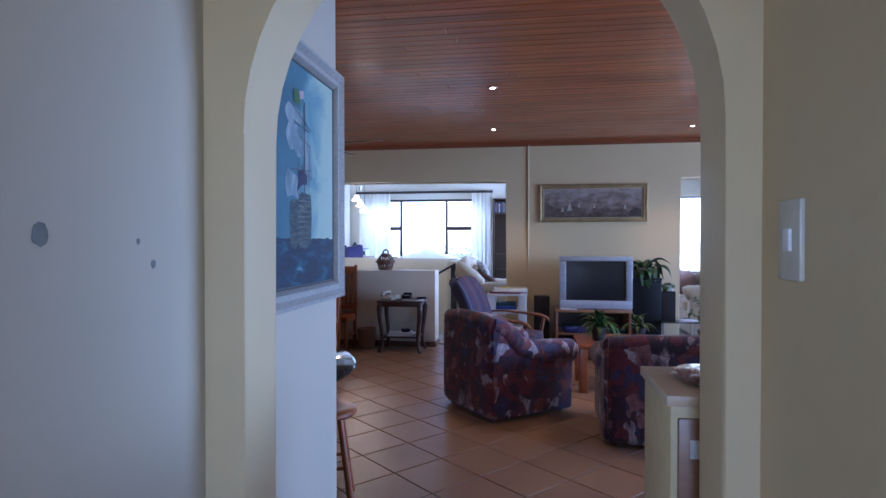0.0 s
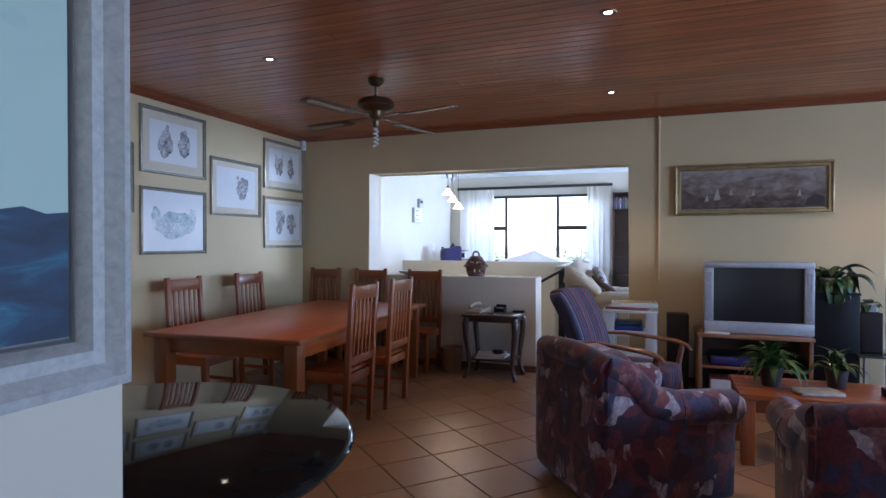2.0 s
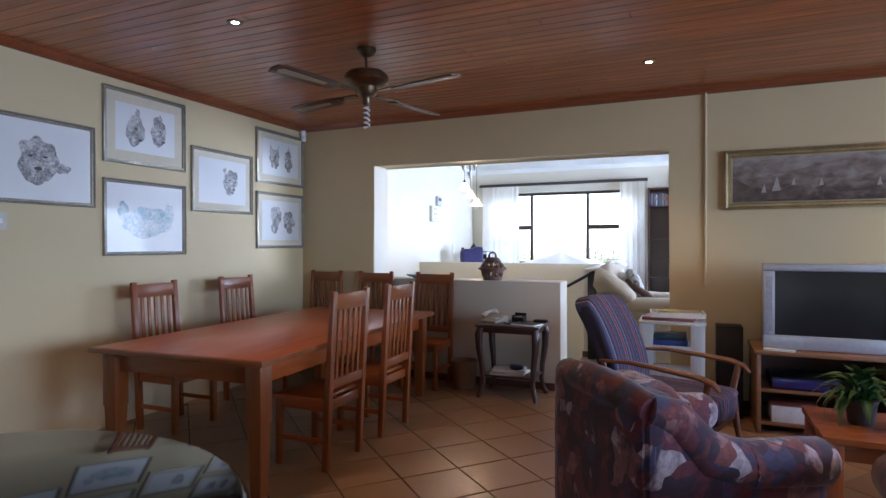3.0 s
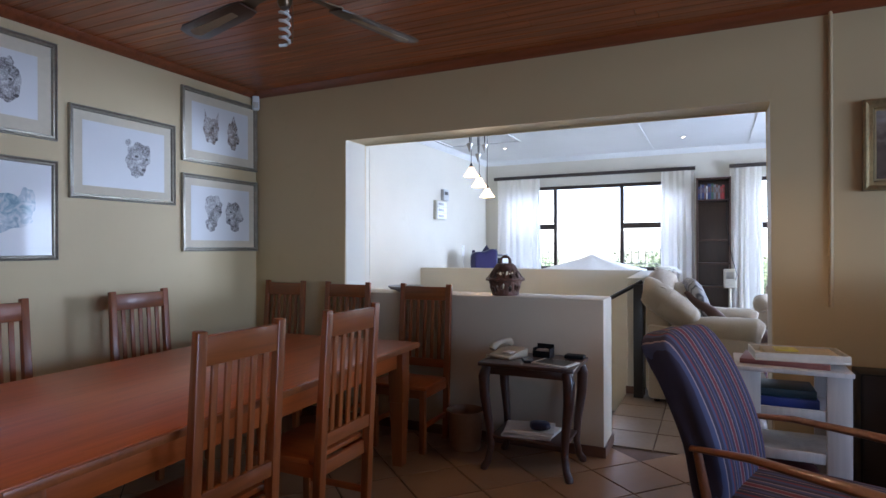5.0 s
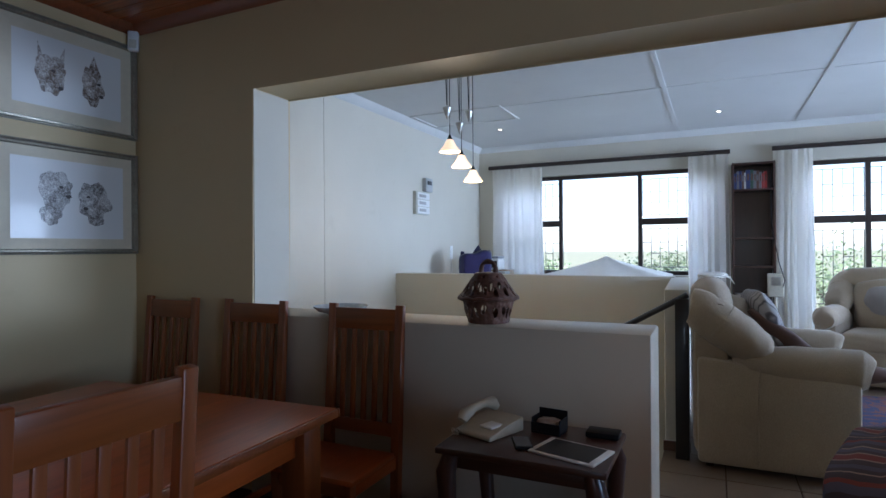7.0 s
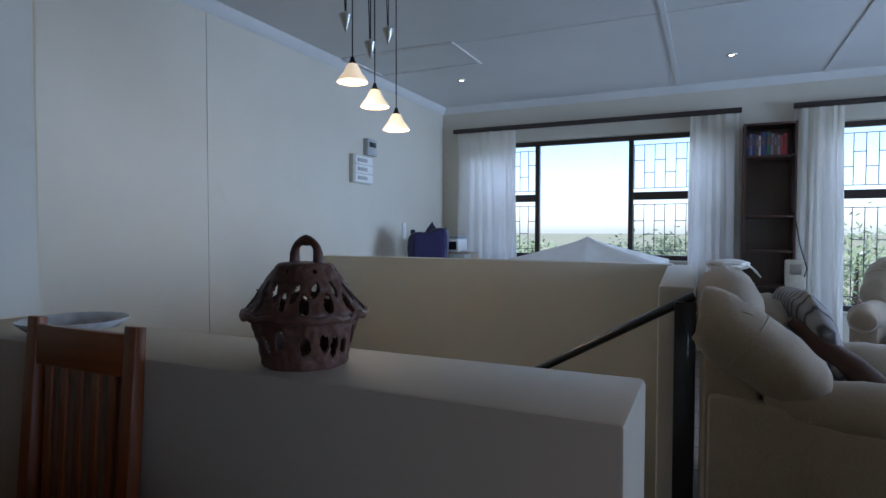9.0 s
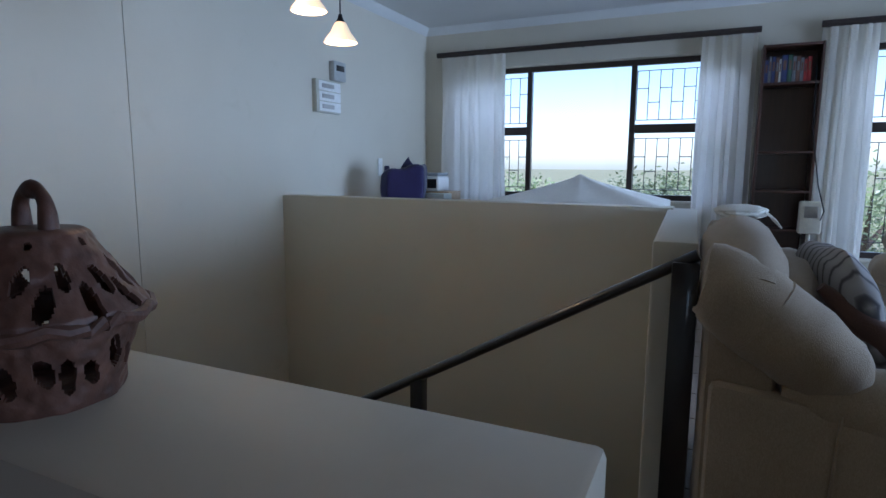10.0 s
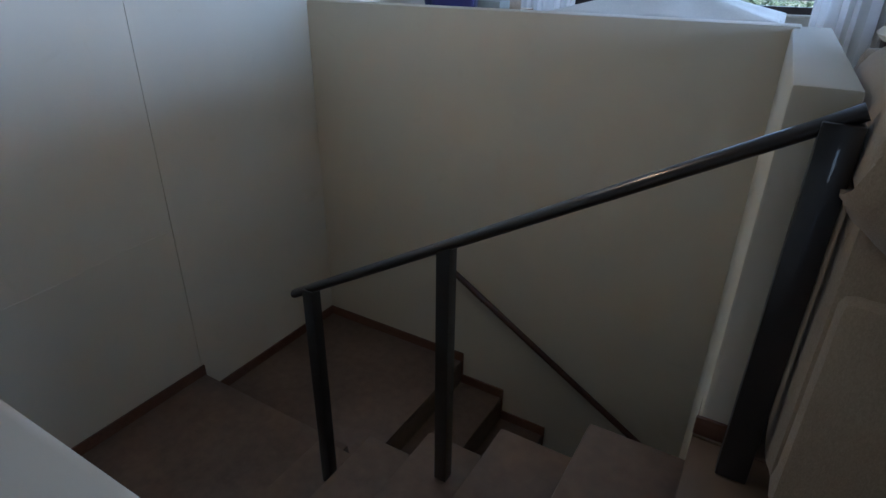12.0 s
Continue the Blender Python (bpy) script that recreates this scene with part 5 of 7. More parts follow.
clay_lantern()
t = thing("dish", pose(-2.80, 7.65, 1.019) @ Matrix.Diagonal((0.88, 0.88, 1, 1)), "shallow pale grey pottery dish", "dish")
glaze = plain("grey_glaze", (0.55, 0.56, 0.56), 0.2, scale=25, vary=0.3)
part("bowl", lathe(bm_new(), [(0.0, 0.002), (0.07, 0.0), (0.075, 0.006), (0.13, 0.030), (0.152, 0.046), (0.158, 0.047), (0.155, 0.041), (0.13, 0.022), (0.07, 0.010), (0.0, 0.009)], 40), glaze, t)


# ---- seating ----
def seam(bm, pts, r=0.006):
    return tube(bm, pts, r, 6)


def patch_seat(m, W, back_h, name, label, category, seats):
    """A low upholstered seat facing local +y, with rolled arms falling from the back."""
    t = thing(name, m, label, category, "patchwork lounge suite")
    D = 0.42
    w = W / 2
    bm = soft(bm_new(), (-w + 0.10, -D + 0.06, 0.03), (w - 0.10, D - 0.02, 0.36), 0.16, 8)
    part("base", bm, PATCH, t)
    for i in range(seats):
        a = -w + 0.15 + (W - 0.30) * i / seats
        b = -w + 0.15 + (W - 0.30) * (i + 1) / seats
        part("seat_cushion", soft(bm_new(), (a + 0.004, -D + 0.22, 0.30), (b - 0.004, D + 0.0, 0.46), 0.35, 9, 0.05, i), PATCH, t)
        part("back_cushion", soft(bm_new(), (a + 0.004, -D + 0.10, 0.40), (b - 0.004, -D + 0.32, back_h - 0.02), 0.45, 9, 0.06, i + 3), PATCH, t)
    bm = bm_new()
    soft(bm, (-w + 0.04, -D, 0.03), (w - 0.04, -D + 0.20, back_h - 0.02), 0.16, 10, 0.015, 5)
    part("backrest", bm, PATCH, t)
    bm = tube(bm_new(), [(-w + 0.05, -D + 0.075, back_h - 0.07), (-w + 0.25, -D + 0.07, back_h - 0.06), (0, -D + 0.07, back_h - 0.055), (w - 0.25, -D + 0.07, back_h - 0.06), (w - 0.05, -D + 0.075, back_h - 0.07)], [0.062, 0.078, 0.080, 0.078, 0.062], 16)
    part("back_roll", bm, PATCH, t)
    for s in (-1, 1):
        x = s * (w - 0.09)
        bm = bm_new()
        prism(bm, [(-D + 0.03, 0.03), (D - 0.03, 0.03), (D - 0.02, 0.47), (0.05, 0.49), (-0.12, 0.55), (-0.24, back_h - 0.12), (-D + 0.03, back_h - 0.08)], "x", x - 0.075, x + 0.075, 0.03)
        arm = part("arm", bm, PATCH, t)
        bm = tube(bm_new(), [(x + s * 0.01, -D + 0.06, back_h - 0.065), (x + s * 0.015, -0.26, back_h - 0.10), (x + s * 0.02, -0.12, 0.575), (x + s * 0.02, 0.05, 0.525), (x + s * 0.02, 0.25, 0.515), (x + s * 0.02, D - 0.02, 0.505), (x + s * 0.02, D + 0.015, 0.50)], [0.066, 0.082, 0.090, 0.094, 0.096, 0.096, 0.074], 18)
        part("arm_roll", bm, PATCH, arm)
        bm = seam(bm_new(), [(x + s * 0.02 + 0.094 * math.cos(a), 0.04, 0.525 + 0.094 * math.sin(a)) for a in [i * math.pi / 10 for i in range(-2, 13)]], 0.005)
        part("piping", bm, PATCH, arm)
    for sx in (-1, 1):
        for sy in (-1, 1):
            part("foot", cyl(bm_new(), (sx * (w - 0.12), sy * (D - 0.08), 0), (sx * (w - 0.12), sy * (D - 0.08), 0.05), 0.022, 0.026, 10), DARKWOOD, t)
    return t


patch_seat(pose(-0.235, 4.91, 0, 0, 0, -54), 0.84, 0.82, "patchwork_armchair", "armchair in maroon and navy patchwork print upholstery", "armchair", 1)
patch_seat(pose(1.33, 4.36, 0, 0, 0, -2), 1.74, 0.76, "patchwork_sofa", "low two-seat sofa in maroon patchwork print upholstery", "sofa", 2)


def easy_chair(m, label):
    """A striped easy chair with open wooden arms, facing local +y."""
    t = thing("striped_easy_chair", m, label, "armchair", "striped easy chairs")
    part("seat", soft(bm_new(), (-0.27, -0.30, 0.26), (0.27, 0.36, 0.44), 0.28, 9, 0.03), STRIPE, t)
    part("seat_frame", box(bm_new(), (-0.255, -0.28, 0.22), (0.255, 0.33, 0.29), 0.01), DARKWOOD_X, t)
    bm = bm_new()
    soft(bm, (-0.275, -0.075, 0.0), (0.275, 0.075, 0.68), 0.26, 12, 0.03, 2)
    for v in bm.verts:
        v.co.y -= 0.10 * (v.co.z / 0.68) ** 2 - 0.03 * math.sin(v.co.z / 0.68 * math.pi)
        v.co.z += 0.035 * (1 - (v.co.x / 0.275) ** 2) * max(0, v.co.z / 0.68 - 0.5)
    ob = part("backrest", bm, STRIPE, t)
    ob.matrix_basis = pose(0, -0.30, 0.345, 12, 0, 0)
    for s in (-1, 1):
        bm = tube(bm_new(), [(s * 0.30, -0.36, 0.60), (s * 0.315, -0.15, 0.615), (s * 0.33, 0.10, 0.60), (s * 0.335, 0.28, 0.585), (s * 0.335, 0.36, 0.56), (s * 0.335, 0.395, 0.52)], [0.018, 0.023, 0.028, 0.031, 0.027, 0.018], 12, 0.6)
        arm = part("armrest", bm, ARMWOOD, t)
        bm = tube(bm_new(), [(s * 0.325, 0.33, 0.57), (s * 0.31, 0.30, 0.40), (s * 0.305, 0.32, 0.20), (s * 0.31, 0.35, 0.0)], [0.020, 0.022, 0.022, 0.016], 10)
        part("front_leg", bm, ARMWOOD, t)
        bm = tube(bm_new(), [(s * 0.295, -0.34, 0.60), (s * 0.285, -0.30, 0.38), (s * 0.285, -0.34, 0.18), (s * 0.285, -0.40, 0.0)], [0.016, 0.020, 0.020, 0.016], 10)
        part("rear_leg", bm, ARMWOOD, t)
    return t


easy_chair(pose(-0.29, 6.27, 0, 0, 0, -108), "striped navy and wine easy chair with curved wooden arms")
easy_chair(pose(2.36, 6.05, 0, 0, 0, 150), "striped navy and wine easy chair beside the coffee table")


def stuffed_chair(m, W, label, cushions, pillow=None, category="armchair"):
    """A deep cream armchair or sofa facing local +y: rolled back and fat rolled arms."""
    t = thing("cream_armchair" if category == "armchair" else "cream_sofa", m, label, category, "cream lounge suite")
    w, D = W / 2, 0.45
    part("base", soft(bm_new(), (-w + 0.03, -D + 0.02, 0.03), (w - 0.03, D - 0.03, 0.40), 0.12, 9, 0.01), CREAM_FABRIC, t)
    n = cushions
    for i in range(n):
        a, b = -w + 0.22 + (W - 0.44) * i / n, -w + 0.22 + (W - 0.44) * (i + 1) / n
        part("seat_cushion", soft(bm_new(), (a, -D + 0.22, 0.34), (b, D - 0.0, 0.53), 0.35, 9, 0.04, i), CREAM_FABRIC, t)
        part("back_cushion", soft(bm_new(), (a, -D + 0.10, 0.48), (b, -D + 0.36, 1.02), 0.5, 10, 0.06, i + 7), CREAM_FABRIC, t)
    bm = soft(bm_new(), (-w + 0.06, -D, 0.05), (w - 0.06, -D + 0.22, 1.0), 0.2, 10, 0.02, 1)
    back = part("backrest", bm, CREAM_FABRIC, t)
    bm = tube(bm_new(), [(-w + 0.05, -D + 0.13, 0.93), (-w + 0.2, -D + 0.11, 1.0), (0, -D + 0.10, 1.02), (w - 0.2, -D + 0.11, 1.0), (w - 0.05, -D + 0.13, 0.93)], [0.09, 0.125, 0.13, 0.125, 0.09], 18)
    part("back_roll", bm, CREAM_FABRIC, back)
    for s in (-1, 1):
        x = s * (w - 0.11)
        bm = bm_new()
        prism(bm, [(-D + 0.03, 0.03), (D - 0.03, 0.03), (D - 0.03, 0.60), (-D + 0.03, 0.68)], "x", x - 0.095, x + 0.095, 0.03)
        arm = part("arm", bm, CREAM_FABRIC, t)
        rolls = (("wing_roll", [(-0.460, 0.985, 0.085), (-0.447, 0.984, 0.112), (-0.41, 0.965, 0.128), (-0.35, 0.922, 0.136), (-0.27, 0.866, 0.138), (-0.19, 0.812, 0.134), (-0.11, 0.766, 0.122), (-0.05, 0.738, 0.098), (-0.015, 0.725, 0.068), (0.0, 0.720, 0.03)]),
                 ("arm_roll", [(-0.22, 0.645, 0.07), (-0.12, 0.648, 0.104), (0.10, 0.650, 0.112), (0.30, 0.652, 0.116), (D - 0.03, 0.645, 0.115), (D + 0.02, 0.64, 0.09), (D + 0.035, 0.635, 0.04)]))
        for nm, spine in rolls:
            fine = []
            for (a0, b0, r0), (a1, b1, r1) in zip(spine, spine[1:]):
                fine += [(a0 + (a1 - a0) * q / 3, b0 + (b1 - b0) * q / 3, r0 + (r1 - r0) * q / 3) for q in range(3)]
            fine.append(spine[-1])
            bm = tube(bm_new(), [(x, a, b) for a, b, r in fine], [r for a, b, r in fine], 22)
            for v in bm.verts:
                v.co += Vector((1, 1, 1)) * (0.014 * noise.noise(v.co * 7) + 0.005 * noise.noise(v.co * 19))
            part(nm, bm, CREAM_FABRIC, arm)
        bm = seam(bm_new(), [(x + 0.136 * math.cos(q), -0.29 + 0.079 * math.sin(q), 0.880 + 0.108 * math.sin(q)) for q in [k * math.pi / 12 for k in range(-3, 16)]], 0.005)
        part("pad_piping", bm, CREAM_FABRIC, arm)
        bm = seam(bm_new(), [(x + s * 0.098, -D + 0.36, 0.05), (x + s * 0.099, -D + 0.36, 0.35), (x + s * 0.099, -D + 0.37, 0.64)], 0.005)
        part("piping", bm, CREAM_FABRIC, arm)
    for sx in (-1, 1):
        for sy in (-1, 1):
            part("foot", cyl(bm_new(), (sx * (w - 0.1), sy * (D - 0.1), 0), (sx * (w - 0.1), sy * (D - 0.1), 0.05), 0.025, 0.03, 10), DARKWOOD, t)
    return t


stuffed_chair(pose(-0.748, 9.63, 0, 0, 0, -90), 1.16, "deep cream armchair with rolled arms beside the stair wall", 1)
stuffed_chair(pose(0.50, 12.15, 0, 0, 0, 158), 1.16, "deep cream armchair with rolled arms near the windows", 1)
stuffed_chair(pose(2.72, 9.62, 0, 0, 0, 90), 1.62, "cream two-seat sofa in front of the lounge windows", 2, category="sofa")


def pillow(name, m, w, h, d, material, label):
    t = thing(name, m, label, "cushion")
    bm = bm_new()
    soft(bm, (-w / 2, -d / 2, -h / 2), (w / 2, d / 2, h / 2), 0.8, 10, 0.06)
    for v in bm.verts:
        k2 = 1 + 0.22 * (abs(v.co.x) / (w / 2)) * (abs(v.co.z) / (h / 2))
        v.co.x *= k2
        v.co.z *= k2
    part("cover", bm, material, t)
    return t


k = Mat("striped_grey_cushion", 0.9)
wv = k.node("ShaderNodeTexWave", Scale=9.0)
k.link(k.co, wv.inputs["Vector"])
k.color(k.ramp(wv.outputs["Fac"], [(0.0, (0.09, 0.085, 0.09)), (0.22, (0.34, 0.32, 0.31)), (1.0, (0.38, 0.36, 0.35))]))
pillow("scatter_cushion", pose(-0.775, 9.52, 0.85, 20, 0, -80), 0.47, 0.44, 0.17, k.m, "grey striped scatter cushion leaning in the cream armchair")
pillow("scatter_cushion", pose(0.52, 12.30, 0.75, -15, 0, 160), 0.42, 0.40, 0.16, CUSHION, "grey scatter cushion in the cream armchair")
pillow("scatter_cushion", pose(2.55, 10.15, 0.72, -14, 0, 20), 0.42, 0.40, 0.16, PINKCUSHION, "dusty pink scatter cushion on the cream sofa")
t = thing("brown_throw", pose(-0.68, 9.36, 0.52), "dark brown throw lying in the cream armchair", "blanket")
bm = tube(bm_new(), [(-0.19, -0.05, 0.44), (-0.10, -0.05, 0.36), (0.02, -0.04, 0.26), (0.14, -0.03, 0.15), (0.26, 0.0, 0.085), (0.42, 0.03, 0.07), (0.58, 0.06, 0.06)], [0.02, 0.045, 0.06, 0.06, 0.06, 0.06, 0.03], 12)
for v in bm.verts:
    v.co += Vector((1, 1, 1)) * 0.02 * noise.noise(v.co * 11)
part("folded_cloth", bm, BROWNCLOTH, t)
t = thing("white_shawl", pose(-1.09, 9.98, 1.04), "white fringed shawl draped over the chair back", "shawl")
bm = bm_new()
soft(bm, (-0.09, -0.2, 0.075), (0.11, 0.24, 0.125), 0.8, 10, 0.2, 8)
shawl = part("cloth", bm, SHEET, t)
bm = bm_new()
for i in range(26):
    yy = -0.24 + 0.02 * i
    tube(bm, [(0.09, yy * 0.85 + 0.02, 0.105), (0.125, yy * 0.85 + 0.02 + random.uniform(-0.01, 0.01), 0.085), (0.15, yy * 0.85 + 0.02 + random.uniform(-0.02, 0.02), 0.05)], 0.003, 4)
part("fringe", bm, SHEET, shawl)


# ---- television corner ----
def television():
    t = thing("television", pose(0.745, 7.0, 0.605), "silver picture-tube television, switched off", "television")
    w, h = 0.423, 0.625
    bm = bm_new()
    for lo, hi in (((-w, 0, 0.0), (w, 0.07, 0.10)), ((-w, 0, h - 0.055), (w, 0.07, h)), ((-w, 0, 0.10), (-w + 0.075, 0.07, h - 0.055)), ((w - 0.075, 0, 0.10), (w, 0.07, h - 0.055))):
        box(bm, lo, hi, 0.006, 2)
    part("bezel", bm, SILVER, t)
    bm = bm_new()
    n = 14
    grid = [[bm.verts.new((-w + 0.072 + (2 * w - 0.144) * i / n, 0.026 - 0.014 * (1 - (2 * i / n - 1) ** 2) * (1 - (2 * j / n - 1) ** 2), 0.098 + (h - 0.151) * j / n)) for i in range(n + 1)] for j in range(n + 1)]
    for j in range(n):
        for i in range(n):
            bm.faces.new((grid[j][i], grid[j][i + 1], grid[j + 1][i + 1], grid[j + 1][i]))
    part("screen", bm, SCREEN, t)
    bm = bm_new()
    a = [(-w + 0.01, 0.07, 0.01), (w - 0.01, 0.07, 0.01), (w - 0.01, 0.07, h - 0.01), (-w + 0.01, 0.07, h - 0.01)]
    b = [(-0.24, 0.44, 0.05), (0.24, 0.44, 0.05), (0.24, 0.44, 0.42), (-0.24, 0.44, 0.42)]
    va, vb = [bm.verts.new(q) for q in a], [bm.verts.new(q) for q in b]
    bm.faces.new(va)
    bm.faces.new(vb[::-1])
    for i in range(4):
        bm.faces.new((va[i], va[(i + 1) % 4], vb[(i + 1) % 4], vb[i]))
    part("housing", bm, BLACK, t)
    for s in (-1, 1):
        bm = bm_new()
        box(bm, (s * (w - 0.038) - 0.022, -0.002, 0.13), (s * (w - 0.038) + 0.022, 0.001, 0.53), 0.001, 1)
        part("speaker_grille", bm, plain("grey_grille", (0.30, 0.31, 0.33), 0.5, scale=300, vary=0.3, bump=0.3), t)


television()


def tv_cabinet():
    t = thing("tv_cabinet", pose(0.705, 7.17, 0), "open brown wooden television cabinet with shelves", "cabinet")
    w, d, h = 0.435, 0.26, 0.60
    for x in (-w, w - 0.03):
        part("side_panel", box(bm_new(), (x, -d, 0), (x + 0.03, d, h - 0.03), 0.003), CABWOOD, t)
    part("top", box(bm_new(), (-w - 0.012, -d - 0.012, h - 0.03), (w + 0.012, d, h), 0.005), CABWOOD, t)
    for z in (0.06, 0.30):
        part("shelf", box(bm_new(), (-w + 0.03, -d + 0.01, z), (w - 0.03, d - 0.01, z + 0.022), 0.002), CABWOOD, t)
    part("back_panel", box(bm_new(), (-w + 0.03, d - 0.008, 0.03), (w - 0.03, d, h - 0.03)), DARKWOOD_X, t)


tv_cabinet()
t = thing("video_recorder", pose(0.58, 7.08, 0.322), "dark video recorder with a purple-blue front in the cabinet", "video recorder")
part("case", box(bm_new(), (-0.21, -0.14, 0), (0.21, 0.16, 0.09), 0.004), BLACK, t)
part("fascia", box(bm_new(), (-0.205, -0.143, 0.012), (0.205, -0.139, 0.078), 0.002), plain("violet_fascia", (0.035, 0.025, 0.12), 0.25), t)
t = thing("letters", pose(0.43, 6.945, 0.600, 0, 0, -12), "loose white letters beside the television", "letters")
part("envelope", box(bm_new(), (-0.11, -0.03, 0), (0.09, 0.035, 0.012), 0.002, 1), PAPER, t)
t = thing("magazine_stack", pose(0.52, 7.05, 0.082), "stack of magazines on the bottom shelf of the cabinet", "magazines")
part("block", box(bm_new(), (-0.15, -0.11, 0), (0.15, 0.11, 0.12), 0.004), PAPER, t)
part("cover", box(bm_new(), (-0.152, -0.112, 0.12), (0.152, 0.112, 0.125), 0.001), plain("dull_red_cover", (0.25, 0.08, 0.06), 0.4), t)
t = thing("set_top_box", pose(1.02, 7.07, 0.322), "small black set-top box in the cabinet", "set-top box")
part("case", box(bm_new(), (-0.10, -0.1, 0), (0.08, 0.1, 0.05), 0.004), BLACK, t)


def loudspeaker(x, y, z, w, d, h):
    t = thing("loudspeaker", pose(x, y, z), "black wooden box loudspeaker with a cloth grille", "loudspeaker", "loudspeakers")
    part("case", box(bm_new(), (-w / 2, -d / 2 + 0.012, 0), (w / 2, d / 2, h), 0.006), BLACK, t)
    part("grille", box(bm_new(), (-w / 2 + 0.008, -d / 2, 0.008), (w / 2 - 0.008, -d / 2 + 0.012, h - 0.008), 0.008), plain("dark_grille_cloth", (0.028, 0.024, 0.024), 0.95, scale=200), t)


loudspeaker(0.115, 7.33, 0.0, 0.19, 0.22, 0.72)
loudspeaker(1.60, 7.22, 0.475, 0.17, 0.2, 0.335)


def black_cabinet():
    t = thing("black_cabinet", pose(1.335, 7.30, 0), "black hi-fi cabinet carrying a pot plant", "cabinet")
    part("case", box(bm_new(), (-0.185, -0.19, 0), (0.185, 0.2, 0.95), 0.006), BLACK, t)
    part("door", box(bm_new(), (-0.175, -0.198, 0.06), (0.175, -0.191, 0.90), 0.003), BLACK, t)
    part("top", box(bm_new(), (-0.19, -0.2, 0.951), (0.19, 0.205, 0.972), 0.004), BLACK, t)


black_cabinet()


def glass_table():
    t = thing("glass_side_table", pose(1.72, 7.18, 0), "small glass-topped side table with metal legs", "table")
    part("top", box(bm_new(), (-0.24, -0.24, 0.46), (0.24, 0.22, 0.474), 0.003), plain("smoked_glass", (0.05, 0.07, 0.07), 0.05, 0, 0.5, bump=0), t)
    for sx in (-1, 1):
        for sy in (-1, 1):
            part("leg", cyl(bm_new(), (sx * 0.21, sy * 0.2 - 0.01, 0), (sx * 0.21, sy * 0.2 - 0.01, 0.46), 0.012), GREYMETAL, t)


glass_table()


def white_shelf():
    t = thing("white_shelf_unit", pose(-0.305, 7.10, 0), "low whitewashed wooden shelf unit with a crate-like frame", "shelf unit")
    w, d, h = 0.235, 0.19, 0.775
    for x in (-w, w - 0.10):
        for y in (-d, d - 0.02):
            part("post", box(bm_new(), (x, y, 0), (x + 0.10, y + 0.02, h - 0.022), 0.003), WHITEWASH, t)
    for z in (0.12, 0.36, 0.56):
        part("shelf", box(bm_new(), (-w + 0.004, -d + 0.02, z), (w - 0.004, d - 0.02, z + 0.02), 0.003), WHITEWASH, t)
        part("rail", box(bm_new(), (-w + 0.10, -d + 0.004, z - 0.02), (w - 0.10, -d + 0.018, z + 0.03), 0.002), WHITEWASH, t)
    part("top", box(bm_new(), (-w - 0.008, -d - 0.008, h - 0.022), (w + 0.008, d + 0.005, h), 0.004), WHITEWASH, t)


white_shelf()
t = thing("blue_folder", pose(-0.33, 7.09, 0.58), "blue files piled on a shelf of the white unit", "folder")
part("cover", box(bm_new(), (-0.12, -0.13, 0), (0.14, 0.12, 0.045), 0.004), plain("blue_card", (0.03, 0.05, 0.22), 0.4), t)
part("lower_file", box(bm_new(), (-0.11, -0.12, 0.0455), (0.13, 0.11, 0.085), 0.004), plain("dark_teal_card", (0.02, 0.045, 0.06), 0.4), t)
t = thing("cloth_bundle", pose(-0.31, 7.08, 0.14), "dark red cloth bundle on the bottom shelf", "cloth")
part("cloth_body", soft(bm_new(), (-0.13, -0.12, 0), (0.13, 0.12, 0.17), 0.6, 8, 0.15), plain("dark_red_cloth", (0.09, 0.02, 0.02), 0.9), t)
t = thing("serving_tray", pose(-0.27, 7.10, 0.800, 0, 0, 4), "white tray with yellow papers on the shelf unit", "tray")
bm = bm_new()
for lo, hi in (((-0.20, -0.13, 0), (0.20, 0.13, 0.008)), ((-0.20, -0.13, 0.008), (0.20, -0.122, 0.04)), ((-0.20, 0.122, 0.008), (0.20, 0.13, 0.04)), ((-0.20, -0.122, 0.008), (-0.192, 0.122, 0.04)), ((0.192, -0.122, 0.008), (0.20, 0.122, 0.04))):
    box(bm, lo, hi, 0.002, 1)
part("tray_body", bm, CREAMPLASTIC, t)
part("paper_stack", box(bm_new(), (-0.15, -0.10, 0.009), (0.16, 0.10, 0.038), 0.003), plain("buff_paper", (0.40, 0.31, 0.17), 0.6), t)
part("leaflet", box(bm_new(), (-0.10, -0.06, 0.0385), (0.0, 0.05, 0.046), 0.003), plain("yellow_leaflet", (0.55, 0.45, 0.05), 0.5), t)
t = thing("book", pose(-0.30, 7.10, 0.775, 0, 0, -8), "dull red hardback book under the tray", "book")
part("cover", box(bm_new(), (-0.21, -0.14, 0), (0.17, 0.14, 0.024), 0.003), plain("brick_red_cover", (0.22, 0.08, 0.07), 0.4), t)


